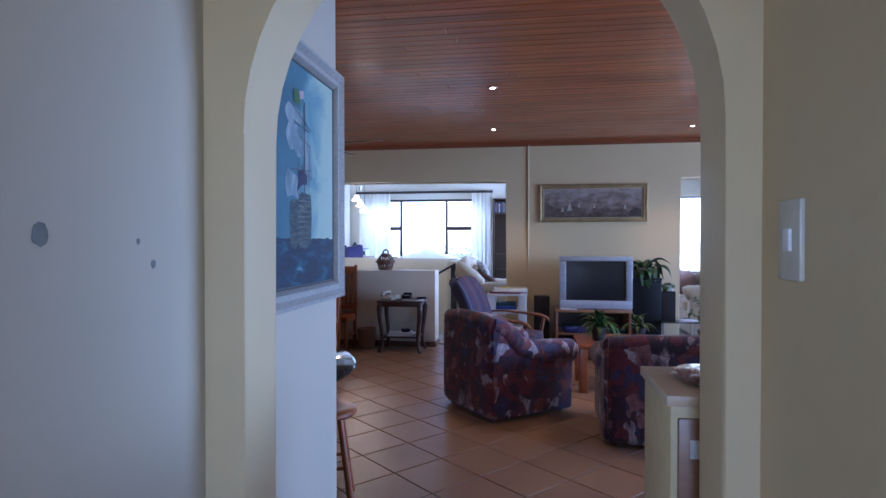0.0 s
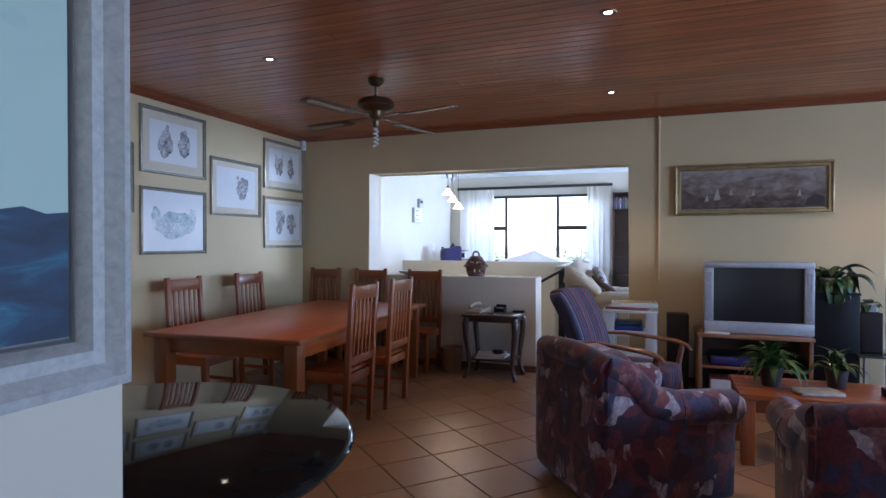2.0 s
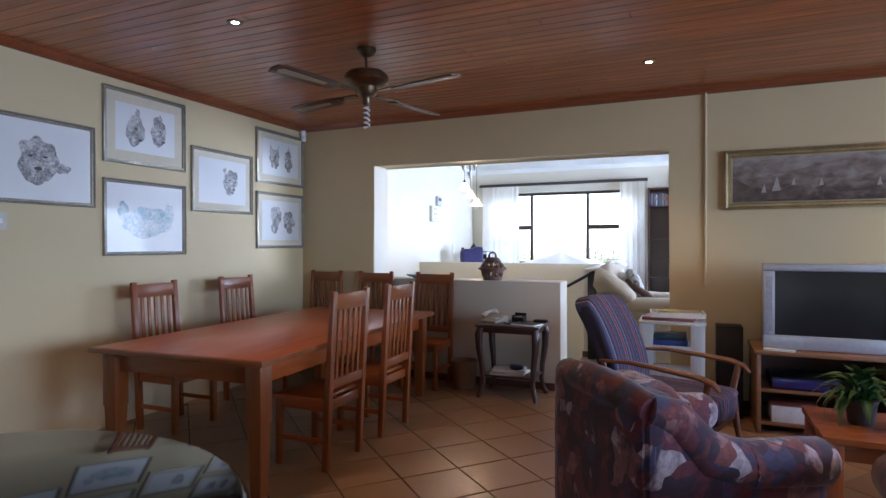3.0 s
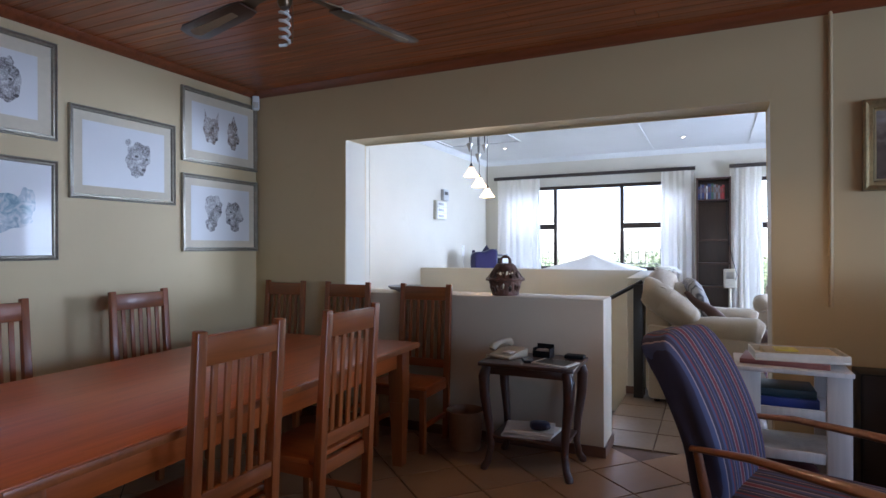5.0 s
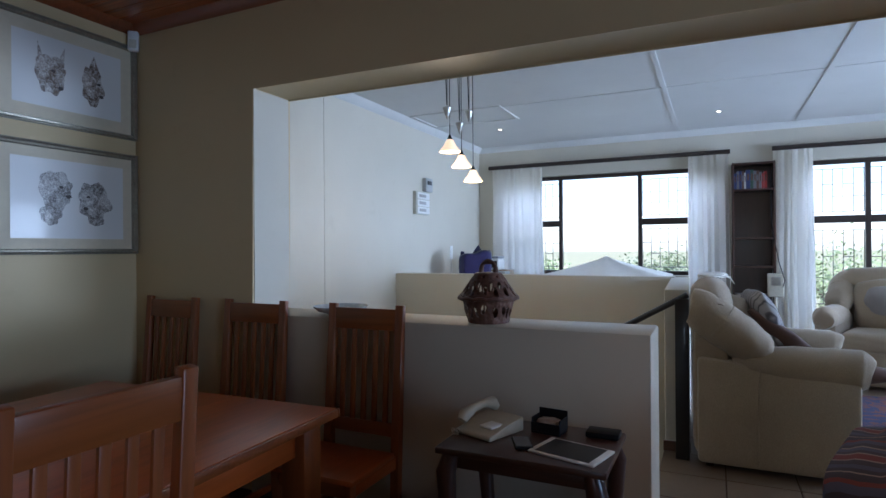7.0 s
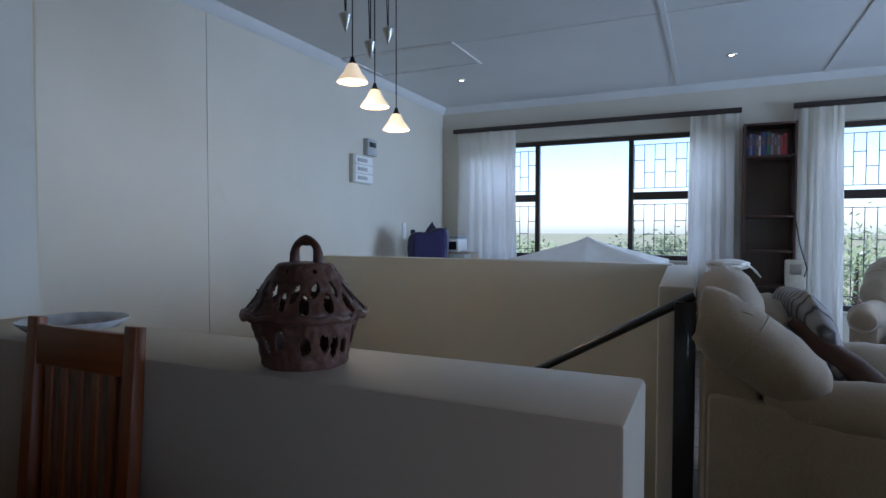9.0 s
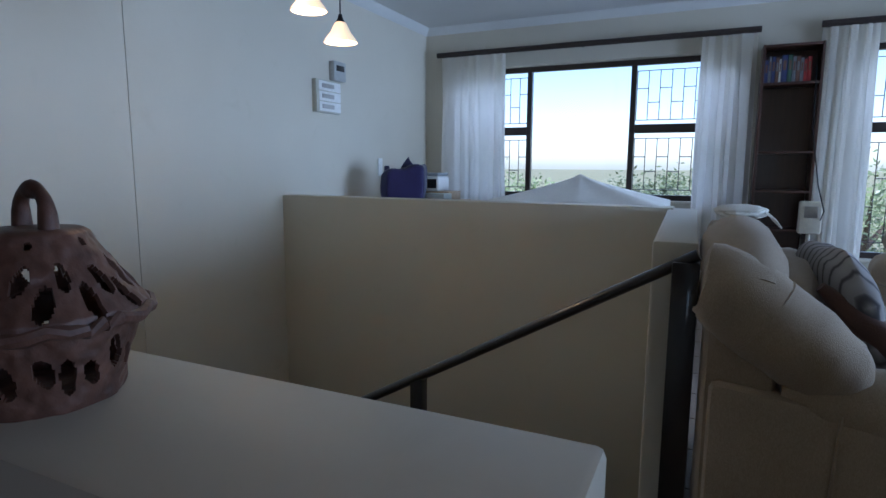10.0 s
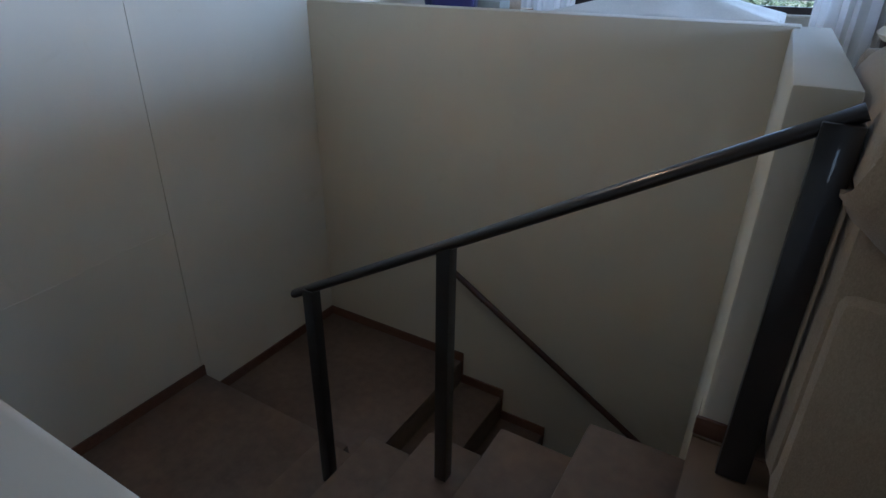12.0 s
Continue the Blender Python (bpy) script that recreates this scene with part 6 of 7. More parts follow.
# ---- plants ----
def leaf_mesh(name, length, width, droop, material, rise=0.9):
    """One arching leaf from the origin along +x, with a folded midrib."""
    bm = bm_new()
    n = 9
    rows = []
    for i in range(n + 1):
        s = i / n
        x = length * (s - 0.15 * droop * s * s)
        z = length * (rise * s - (rise + droop) * s * s * 0.75)
        w = width * (math.sin(math.pi * min(1, s * 0.9 + 0.1)) ** 0.8) * (1 - s ** 6)
        rows.append([bm.verts.new((x, -w / 2, z + w * 0.22)), bm.verts.new((x, 0, z)), bm.verts.new((x, w / 2, z + w * 0.22))])
    for a, b in zip(rows, rows[1:]):
        for i in range(2):
            bm.faces.new((a[i], a[i + 1], b[i + 1], b[i]))
    me = bpy.data.meshes.new(name)
    bm.to_mesh(me)
    bm.free()
    for p in me.polygons:
        p.use_smooth = True
    me.materials.append(material)
    return me


STRAPS = [leaf_mesh("leaf", 0.29, 0.050, 0.45, LEAF, 1.1), leaf_mesh("leaf", 0.33, 0.056, 0.6, LEAF, 1.2), leaf_mesh("leaf", 0.25, 0.046, 0.2, LEAF, 1.4)]
BROADS = [leaf_mesh("leaf", 0.24, 0.085, 0.7, LEAF2), leaf_mesh("leaf", 0.30, 0.10, 0.95, LEAF2), leaf_mesh("leaf", 0.22, 0.08, 0.4, LEAF2, 1.2)]
SMALLS = [leaf_mesh("leaf", 0.07, 0.045, 0.5, LEAF, 0.3), leaf_mesh("leaf", 0.085, 0.05, 0.6, LEAF, 0.5)]


def pot(t, r, h, material):
    part("pot", lathe(bm_new(), [(0.0, 0.0), (r * 0.72, 0.0), (r * 0.76, 0.008), (r * 0.96, h - 0.02), (r, h - 0.018), (r, h), (r * 0.92, h), (r * 0.88, h - 0.025), (0.0, h - 0.03)], 26), material, t)
    part("soil", lathe(bm_new(), [(0.0, h - 0.022), (r * 0.87, h - 0.024), (r * 0.86, h - 0.03)], 18), SOIL, t)


def pot_plant(x, y, z, r, h, meshes, count, spread, label, seed, material=POTBLACK, scale=1.0, tilt=(-20, 50)):
    rnd = random.Random(seed)
    t = thing("pot_plant", pose(x, y, z), label, "plant", "pot plants")
    pot(t, r, h, material)
    for i in range(count):
        a = i * 137.5 + rnd.uniform(-20, 20)
        m = pose(rnd.uniform(-1, 1) * r * 0.4, rnd.uniform(-1, 1) * r * 0.4, h - 0.02, 0, 0, a) @ pose(0, 0, 0, 0, -rnd.uniform(*tilt), 0) @ Matrix.Scale(scale * rnd.uniform(0.7, 1.1), 4)
        share("leaf", meshes[i % len(meshes)], t, m)
    return t


def bushy_plant(x, y, z, r, h, label, seed, tall=0.30):
    rnd = random.Random(seed)
    t = thing("pot_plant", pose(x, y, z), label, "plant", "pot plants")
    pot(t, r, h, POTBLACK)
    for i in range(9):
        a = rnd.random() * 6.28
        tip = Vector((math.cos(a) * rnd.uniform(0.04, 0.16), math.sin(a) * rnd.uniform(0.04, 0.16), h + tall * rnd.uniform(0.5, 1.0)))
        bm = tube(bm_new(), [(0, 0, h - 0.03), (tip.x * 0.4, tip.y * 0.4, h + (tip.z - h) * 0.6), tuple(tip)], [0.004, 0.003, 0.0015], 5)
        part("stem", bm, LEAF, t)
        for j in range(7):
            s = 0.35 + 0.65 * j / 6
            p = Vector((tip.x * s * s, tip.y * s * s, h + (tip.z - h) * s))
            share("leaf", SMALLS[j % 2], t, Matrix.Translation(p) @ pose(0, 0, 0, 0, rnd.uniform(-30, 20), rnd.uniform(0, 360)))


def coffee_table():
    t = thing("coffee_table", pose(1.12, 5.70, 0), "low pine coffee table crowded with pot plants", "table")
    W, D, H = 0.71, 0.29, 0.45
    bm = bm_new()
    for i in range(5):
        a, b = -D + 2 * D * i / 5, -D + 2 * D * (i + 1) / 5
        box(bm, (-W, a + 0.001, H - 0.035), (W, b - 0.001, H), 0.003, 1)
    part("tabletop", bm, PINE_X, t, smooth=False)
    for s in (-1, 1):
        part("apron", box(bm_new(), (-W + 0.09, s * (D - 0.05) - 0.01, H - 0.12), (W - 0.09, s * (D - 0.05) + 0.01, H - 0.035), 0.003), PINE_X, t)
        part("end_apron", box(bm_new(), (s * (W - 0.05) - 0.01, -D + 0.09, H - 0.12), (s * (W - 0.05) + 0.01, D - 0.09, H - 0.035), 0.003), PINE_Y, t)
    for sx in (-1, 1):
        for sy in (-1, 1):
            part("leg", box(bm_new(), (sx * (W - 0.05) - 0.038, sy * (D - 0.05) - 0.038, 0), (sx * (W - 0.05) + 0.038, sy * (D - 0.05) + 0.038, H - 0.036), 0.006), PINE, t)


coffee_table()
pot_plant(0.63, 5.72, 0.45, 0.075, 0.13, STRAPS, 84, 0.3, "strap-leaved green plant in a dark pot on the coffee table", 3, scale=0.78, tilt=(-30, 72))
pot_plant(1.02, 5.80, 0.45, 0.068, 0.12, STRAPS, 24, 0.3, "smaller strap-leaved plant in a dark pot on the coffee table", 5, scale=0.68, tilt=(-20, 70))
bushy_plant(1.62, 5.72, 0.45, 0.075, 0.12, "small-leaved bushy plant in a dark pot on the coffee table", 8)
pot_plant(1.36, 7.28, 0.972, 0.095, 0.12, BROADS, 30, 0.3, "broad-leaved trailing plant in a white pot on the black cabinet", 12, plain("white_glazed_pot", (0.60, 0.58, 0.52), 0.3), 1.4, (-80, 8))
pot_plant(1.62, 7.24, 0.812, 0.075, 0.075, SMALLS, 22, 0.2, "little plant in a pale pot on the loudspeaker", 15, plain("pale_pot", (0.55, 0.55, 0.52), 0.3), 1.2, (-30, 40))
t = thing("ash_tray", pose(1.34, 5.60, 0.45, 0, 0, 5), "square black ash tray on the coffee table", "ash tray")
bm = bm_new()
for lo, hi in (((-0.11, -0.09, 0), (0.11, 0.09, 0.012)), ((-0.11, -0.09, 0.012), (0.11, -0.075, 0.05)), ((-0.11, 0.075, 0.012), (0.11, 0.09, 0.05)), ((-0.11, -0.075, 0.012), (-0.095, 0.075, 0.05)), ((0.095, -0.075, 0.012), (0.11, 0.075, 0.05))):
    box(bm, lo, hi, 0.003, 1)
part("bowl", bm, BLACK, t)
t = thing("newspaper", pose(0.86, 5.58, 0.45, 0, 0, 12), "folded newspaper and plastic wrapping on the coffee table", "newspaper")
part("folded_sheet", soft(bm_new(), (-0.13, -0.09, 0), (0.13, 0.09, 0.022), 0.2, 8, 0.05), plain("newsprint", (0.26, 0.25, 0.23), 0.7, scale=18, vary=0.4), t)


t = thing("magazine", pose(1.80, 7.07, 0.474, 0, 0, 14), "magazine with a white and red cover on the glass side table", "magazine")
part("cover", box(bm_new(), (-0.10, -0.07, 0), (0.10, 0.07, 0.012), 0.002), plain("white_gloss_cover", (0.55, 0.54, 0.53), 0.25), t)
part("red_band", box(bm_new(), (-0.09, -0.06, 0.0122), (0.02, 0.0, 0.0145), 0.001), plain("red_print", (0.30, 0.03, 0.03), 0.3), t)


# ---- the cabinet behind the arch ----
def arch_cabinet():
    t = thing("hall_cabinet", pose(0.595, 1.500, 0) @ Matrix.Diagonal((1, 1, 1.06, 1)), "cream-sided cabinet with a brown front and tan top", "cabinet")
    part("body", box(bm_new(), (-0.31, -0.145, 0), (0.33, 0.155, 0.975), 0.004), YELLOW_PAINT, t)
    part("top", box(bm_new(), (-0.322, -0.16, 0.9755), (0.335, 0.16, 1.0), 0.004), TAN_TOP, t)
    for i, x in enumerate((-0.295, 0.015)):
        d = part("door", box(bm_new(), (x, -0.158, 0.06), (x + 0.30, -0.1455, 0.95), 0.003), CABWOOD, t)
        part("handle", box(bm_new(), (x + (0.26 if i == 0 else 0.02), -0.172, 0.55), (x + (0.28 if i == 0 else 0.04), -0.159, 0.67), 0.004), BRASS, d)
    part("note", box(bm_new(), (-0.27, -0.1605, 0.865), (-0.19, -0.1585, 0.905)), PAPER, t)


arch_cabinet()
k = Mat("clear_wrapping", 0.12)
k.color(k.ramp(k.noise(14, None, 5, 1.5), [(0.35, (0.10, 0.03, 0.025)), (0.5, (0.30, 0.16, 0.12)), (0.62, (0.36, 0.31, 0.28))]))
k.b.inputs["Coat Weight"].default_value = 1.0
k.b.inputs["Coat Roughness"].default_value = 0.05
k.bump(k.noise(22, None, 5, 2.0), 1.0, 0.02)
t = thing("wrapped_parcel", pose(0.51, 1.495, 1.06, 0, 0, 6), "shiny plastic-wrapped parcel with a brown and red pattern", "parcel")
part("wrapping", soft(bm_new(), (-0.17, -0.09, 0), (0.2, 0.1, 0.03), 0.5, 10, 0.12), k.m, t)


# ---- lounge ----
def stair_rail():
    t = thing("stair_railing", pose(0, 0, 0), "black painted steel stair railing with square posts", "railing")
    a, b = Vector((-1.222, 9.20, 1.050)), Vector((-2.985, 9.22, 0.045))
    bm = tube(bm_new(), [tuple(a), tuple(a.lerp(b, 0.5)), tuple(b)], 0.026, 14, 0.75)
    part("handrail", bm, BLACK_STEEL, t)
    for x, zb in ((-2.885, -1.0), (-2.237, -0.6)):
        s = (a.x - x) / (a.x - b.x)
        top = a.z + (b.z - a.z) * s
        part("post", box(bm_new(), (x - 0.027, 9.188, zb), (x + 0.027, 9.240, top), 0.003), BLACK_STEEL, t)
    part("newel_post", box(bm_new(), (-1.298, 9.165, 0), (-1.216, 9.237, 1.025), 0.004), BLACK_STEEL, t)
    return t


stair_rail()
t = thing("wall_handrail", pose(0, 0, 0), "dark wooden handrail on the stair wall", "handrail")
part("rail", tube(bm_new(), [(-3.16, 10.83, -0.605), (-2.3, 10.83, -1.135), (-1.55, 10.83, -1.595)], 0.022, 12), DARKWOOD_X, t)
for x, z in ((-2.9, -0.765), (-1.8, -1.44)):
    part("bracket", tube(bm_new(), [(x, 10.83, z - 0.02), (x, 10.86, z - 0.06), (x, 10.898, z - 0.06)], 0.007, 8), BLACK_STEEL, t)


def curtain(x0, x1, z0, z1, y, folds, seed, label):
    """A gathered cotton curtain hung on rings, as a folded sheet."""
    rnd = random.Random(seed)
    t = thing("curtain", pose(0, 0, 0), label, "curtain", "white curtains")
    n, rows = folds * 8, 14
    ph = [rnd.uniform(0, 6.28) for _ in range(3)]
    bm = bm_new()
    g = []
    for j in range(rows + 1):
        v = j / rows
        row = []
        for i in range(n + 1):
            u = i / n
            amp = (0.020 + 0.026 * v) * (0.75 + 0.9 * noise.noise(Vector((u * folds * 0.9, v * 0.8, seed))))
            a = 2 * math.pi * folds * u + 1.3 * math.sin(2 * math.pi * u * 2 + ph[0]) + 0.8 * noise.noise(Vector((u * 6, v * 1.6, seed * 3))) + 0.35 * math.sin(v * 3 + u * 5 + ph[1])
            xx = x0 + (x1 - x0) * u + 0.012 * math.sin(a * 2 + ph[2]) + (u - 0.5) * 0.06 * (v - 0.4)
            row.append(bm.verts.new((xx, y + amp * math.sin(a) + 0.008 * math.sin(v * 9 + u * 7), z1 + (z0 - z1) * v)))
        g.append(row)
    for j in range(rows):
        for i in range(n):
            bm.faces.new((g[j][i], g[j][i + 1], g[j + 1][i + 1], g[j + 1][i]))
    sheet = part("drape", bm, CURTAIN, t, angle=80)
    return t


def curtain_rod(x0, x1, z, y=NY - 0.11):
    t = thing("curtain_rod", pose(0, 0, 0), "thick dark wooden curtain pole above the window", "curtain rod", "curtain poles")
    part("pole", cyl(bm_new(), (x0, y, z), (x1, y, z), 0.029, n=18), BROWN_FRAME, t)
    for x in (x0 + 0.06, (x0 + x1) / 2, x1 - 0.06):
        part("bracket", box(bm_new(), (x - 0.012, y, z - 0.014), (x + 0.012, NY, z + 0.014), 0.003, 1), BROWN_FRAME, t)


curtain_rod(-4.16, -0.885, 2.575)
curtain_rod(-0.42, 1.72, 2.575)
curtain(-4.12, -3.33, 0.02, 2.545, NY - 0.11, 6, 1, "white cotton curtain drawn to the corner of the window")
curtain(-1.38, -0.89, 0.02, 2.545, NY - 0.11, 5, 2, "white cotton curtain gathered beside the bookcase")
curtain(-0.41, 0.03, 0.02, 2.545, NY - 0.11, 5, 3, "white cotton curtain gathered beside the bookcase")
curtain(1.25, 1.70, 0.02, 2.545, NY - 0.11, 5, 4, "white cotton curtain at the end of the pole")


def bookcase():
    t = thing("bookcase", pose(-0.635, 13.34, 0), "tall narrow dark bookcase, mostly empty", "bookcase")
    w, d, h = 0.235, 0.14, 2.40
    for x in (-w, w - 0.022):
        part("side_panel", box(bm_new(), (x, -d, 0), (x + 0.022, d, h), 0.002), DARKWOOD, t)
    part("back_panel", box(bm_new(), (-w + 0.022, d - 0.008, 0.02), (w - 0.022, d, h - 0.02)), DARKWOOD, t)
    for z in (0.06, 0.40, 0.75, 1.10, 1.45, 1.78, 2.05, 2.375):
        if z not in (1.78,):
            part("shelf", box(bm_new(), (-w + 0.022, -d + 0.004, z), (w - 0.022, d - 0.008, z + 0.022), 0.002), DARKWOOD_X, t)
    return t


bookcase()
COVERS = [plain("book_cover_%s" % n, c, 0.45) for n, c in (("red", (0.32, 0.03, 0.03)), ("navy", (0.03, 0.04, 0.12)), ("grey", (0.16, 0.16, 0.17)), ("green", (0.04, 0.09, 0.06)), ("white", (0.55, 0.54, 0.50)), ("brown", (0.12, 0.06, 0.04)))]
x = -0.845
rnd = random.Random(21)
for i, (tone, w) in enumerate(((1, 0.030), (2, 0.022), (1, 0.030), (5, 0.026), (4, 0.018), (1, 0.046), (3, 0.036), (2, 0.028), (5, 0.030), (2, 0.026), (0, 0.024), (0, 0.034))):
    hgt = rnd.uniform(0.19, 0.25)
    tone_name = {0: "red", 1: "navy", 2: "grey", 3: "green", 4: "white", 5: "brown"}[tone]
    t = thing("book", pose(x + w / 2, 13.33, 2.0725), tone_name + " book standing on the top shelf of the bookcase", "book", "books on the top shelf")
    part("cover", box(bm_new(), (-w / 2 + 0.0005, -0.085, 0), (w / 2 - 0.0005, 0.08, hgt), 0.003, 1), COVERS[tone], t)
    part("label", box(bm_new(), (-w * 0.25, -0.0862, hgt * 0.45), (w * 0.25, -0.0848, hgt * 0.8)), COVERS[5 if tone != 5 else 2], t)
    x += w + 0.001


def wall_boxes():
    t = thing("distribution_board", pose(LX + 0.0, 11.495, 1.922, 0, 0, 90), "white electrical distribution board on the wall", "distribution board")
    part("case", box(bm_new(), (-0.175, -0.05, -0.14), (0.175, 0, 0.14), 0.006), plain("beige_board_plastic", (0.50, 0.49, 0.41), 0.4), t)
    for z in (0.048, -0.040, -0.128):
        cover = part("cover", box(bm_new(), (-0.145, -0.058, z), (0.168, -0.0495, z + 0.080), 0.005), WHITEPLASTIC, t)
        part("breaker_row", box(bm_new(), (-0.11, -0.066, z + 0.022), (0.06, -0.0575, z + 0.058), 0.004), GREYMETAL, cover)
    t = thing("electricity_meter", pose(LX + 0.0, 11.66, 2.16, 0, 0, 90), "small grey electricity meter above the distribution board", "meter")
    part("case", box(bm_new(), (-0.09, -0.06, -0.085), (0.09, 0, 0.085), 0.008), plain("grey_meter_plastic", (0.40, 0.41, 0.40), 0.4), t)
    part("window", box(bm_new(), (-0.06, -0.064, 0.0), (0.06, -0.059, 0.05), 0.002), SCREEN, t)
    t = thing("wall_switch", pose(LX + 0.0, 12.42, 1.31, 0, 0, 90), "slim white wall switch with a cable below", "switch")
    part("plate", box(bm_new(), (-0.04, -0.012, -0.09), (0.04, 0, 0.09), 0.004), WHITEPLASTIC, t)
    part("rocker", box(bm_new(), (-0.014, -0.018, -0.03), (0.014, -0.0115, 0.03), 0.003), WHITEPLASTIC, t)
    part("cable", tube(bm_new(), [(0, -0.006, -0.088), (0.0, -0.012, -0.16), (0.006, -0.012, -0.32)], 0.004, 6), WHITEPLASTIC, t)


wall_boxes()


def desk():
    t = thing("desk", pose(-3.93, 12.2, 0), "pale wooden desk unit against the lounge wall", "desk")
    m = wood("pale_desk_wood", (0.45, 0.30, 0.16), 0.4, 0.1, "X")
    part("top", box(bm_new(), (-0.42, -0.62, 0.95), (0.44, 0.62, 0.98), 0.004), m, t)
    part("body", box(bm_new(), (-0.40, -0.58, 0.0), (0.40, 0.58, 0.949), 0.003), m, t)
    for i in range(2):
        d = part("drawer", box(bm_new(), (0.4005, -0.55 + 0.56 * i, 0.70), (0.418, -0.02 + 0.56 * i, 0.92), 0.003), m, t)
        part("knob", soft(bm_new(), (0.418, -0.30 + 0.56 * i, 0.80), (0.438, -0.27 + 0.56 * i, 0.83), 0.9, 4), BLACK, d)


desk()


def bag():
    t = thing("sports_bag", pose(-3.80, 11.93, 0.98, 0, 0, 22), "navy and purple nylon bag slouching on the desk", "bag")
    violet = plain("violet_nylon", (0.022, 0.018, 0.095), 0.6, scale=60)

    def slouch(bm):
        """The cloth leans in towards the top and sags at one shoulder."""
        for v in bm.verts:
            k = max(0.0, v.co.z / 0.33)
            v.co.x += 0.12 * math.sin(k * 2.6) * v.co.x
            v.co.y *= 1 - 0.30 * k * k
            v.co.z += k * (0.18 * v.co.x + 0.012 * math.sin(v.co.x * 31 + v.co.y * 17))
        return bm
    part("body", slouch(soft(bm_new(), (-0.185, -0.15, 0), (0.185, 0.15, 0.33), 0.16, 12, 0.03, 3)), NAVYCLOTH, t)
    part("front_pocket", slouch(soft(bm_new(), (-0.13, -0.160, 0.010), (0.172, -0.05, 0.315), 0.14, 10, 0.02)), violet, t)
    bm = prism(bm_new(), [(-0.03, 0.325), (0.10, 0.345), (0.055, 0.385), (0.045, 0.43), (0.02, 0.40), (-0.01, 0.36)], "y", -0.016, 0.016, 0.005)
    part("flap", bm, NAVYCLOTH, t)
    part("strap_stub", soft(bm_new(), (-0.185, -0.02, 0.26), (-0.135, 0.02, 0.345), 0.4, 6, 0.05), NAVYCLOTH, t)


bag()
t = thing("desk_riser", pose(-3.70, 12.42, 0.98), "low pale wooden riser on the desk", "riser")
m = wood("pale_riser_wood", (0.40, 0.27, 0.15), 0.4, 0.1, "X")
part("top", box(bm_new(), (-0.20, -0.15, 0.080), (0.20, 0.15, 0.098), 0.003), m, t)
for x in (-0.198, 0.180):
    part("side_panel", box(bm_new(), (x, -0.148, 0), (x + 0.018, 0.148, 0.0797), 0.002), m, t)
t = thing("printer", pose(-3.75, 12.42, 1.0782), "grey-white compact printer on a wooden riser", "printer")
part("body", box(bm_new(), (-0.13, -0.13, 0), (0.13, 0.13, 0.15), 0.02, 3), WHITEPLASTIC, t)
part("lid", box(bm_new(), (-0.125, -0.125, 0.1505), (0.125, 0.125, 0.180), 0.012, 2), plain("grey_printer_lid", (0.30, 0.32, 0.34), 0.4), t)
part("paper_slot", box(bm_new(), (0.01, -0.134, 0.03), (0.11, -0.1295, 0.12), 0.003), SCREEN, t)
t = thing("box_of_oddments", pose(-3.55, 12.10, 0.98), "small open box of oddments on the desk", "box")
part("box_body", box(bm_new(), (-0.12, -0.09, 0), (0.12, 0.09, 0.09), 0.006), plain("pale_green_box", (0.40, 0.42, 0.38), 0.5), t)


def dust_sheet():
    """Furniture under a white sheet that peaks at one point and falls in folds."""
    t = thing("covered_table", pose(-2.25, 12.3, 0), "table hidden under a peaked white dust sheet", "covered table")
    part("table_body", box(bm_new(), (-0.62, -0.40, 0), (0.62, 0.40, 0.95), 0.02), DARKWOOD_X, t)
    bm = bm_new()
    n, rings = 72, 16
    g = []
    for j in range(rings + 1):
        row = []
        for i in range(n):
            a = 2 * math.pi * i / n
            c, s = math.cos(a), math.sin(a)
            m = max(abs(c) / 0.72, abs(s) / 0.50)
            edge = 1 / m
            if j <= 9:
                r = edge * j / 9
                fall = (j / 9)
                z = 1.255 - 0.235 * fall ** 0.85 - 0.012 * math.sin(a * 6 + 1) * fall
                x, y = c * r, s * r
            else:
                v = (j - 9) / (rings - 9)
                r = edge + 0.05 * v + 0.028 * v * math.sin(a * 17 + math.sin(a * 3) * 2)
                z = 1.02 - 0.85 * v - 0.012 * math.sin(a * 6 + 1)
                x, y = c * r, s * r
            row.append(bm.verts.new((x, y, z)))
        g.append(row)
    bmesh.ops.remove_doubles(bm, verts=g[0], dist=0.001)
    for j in range(1, rings):
        for i in range(n):
            bm.faces.new((g[j][i], g[j][(i + 1) % n], g[j + 1][(i + 1) % n], g[j + 1][i]))
    top = bm.verts.new((0, 0, 1.262))
    for i in range(n):
        bm.faces.new((top, g[1][i], g[1][(i + 1) % n]))
    for v in [v for v in bm.verts if not v.link_faces]:
        bm.verts.remove(v)
    part("sheet", bm, SHEET, t, angle=70)


dust_sheet()


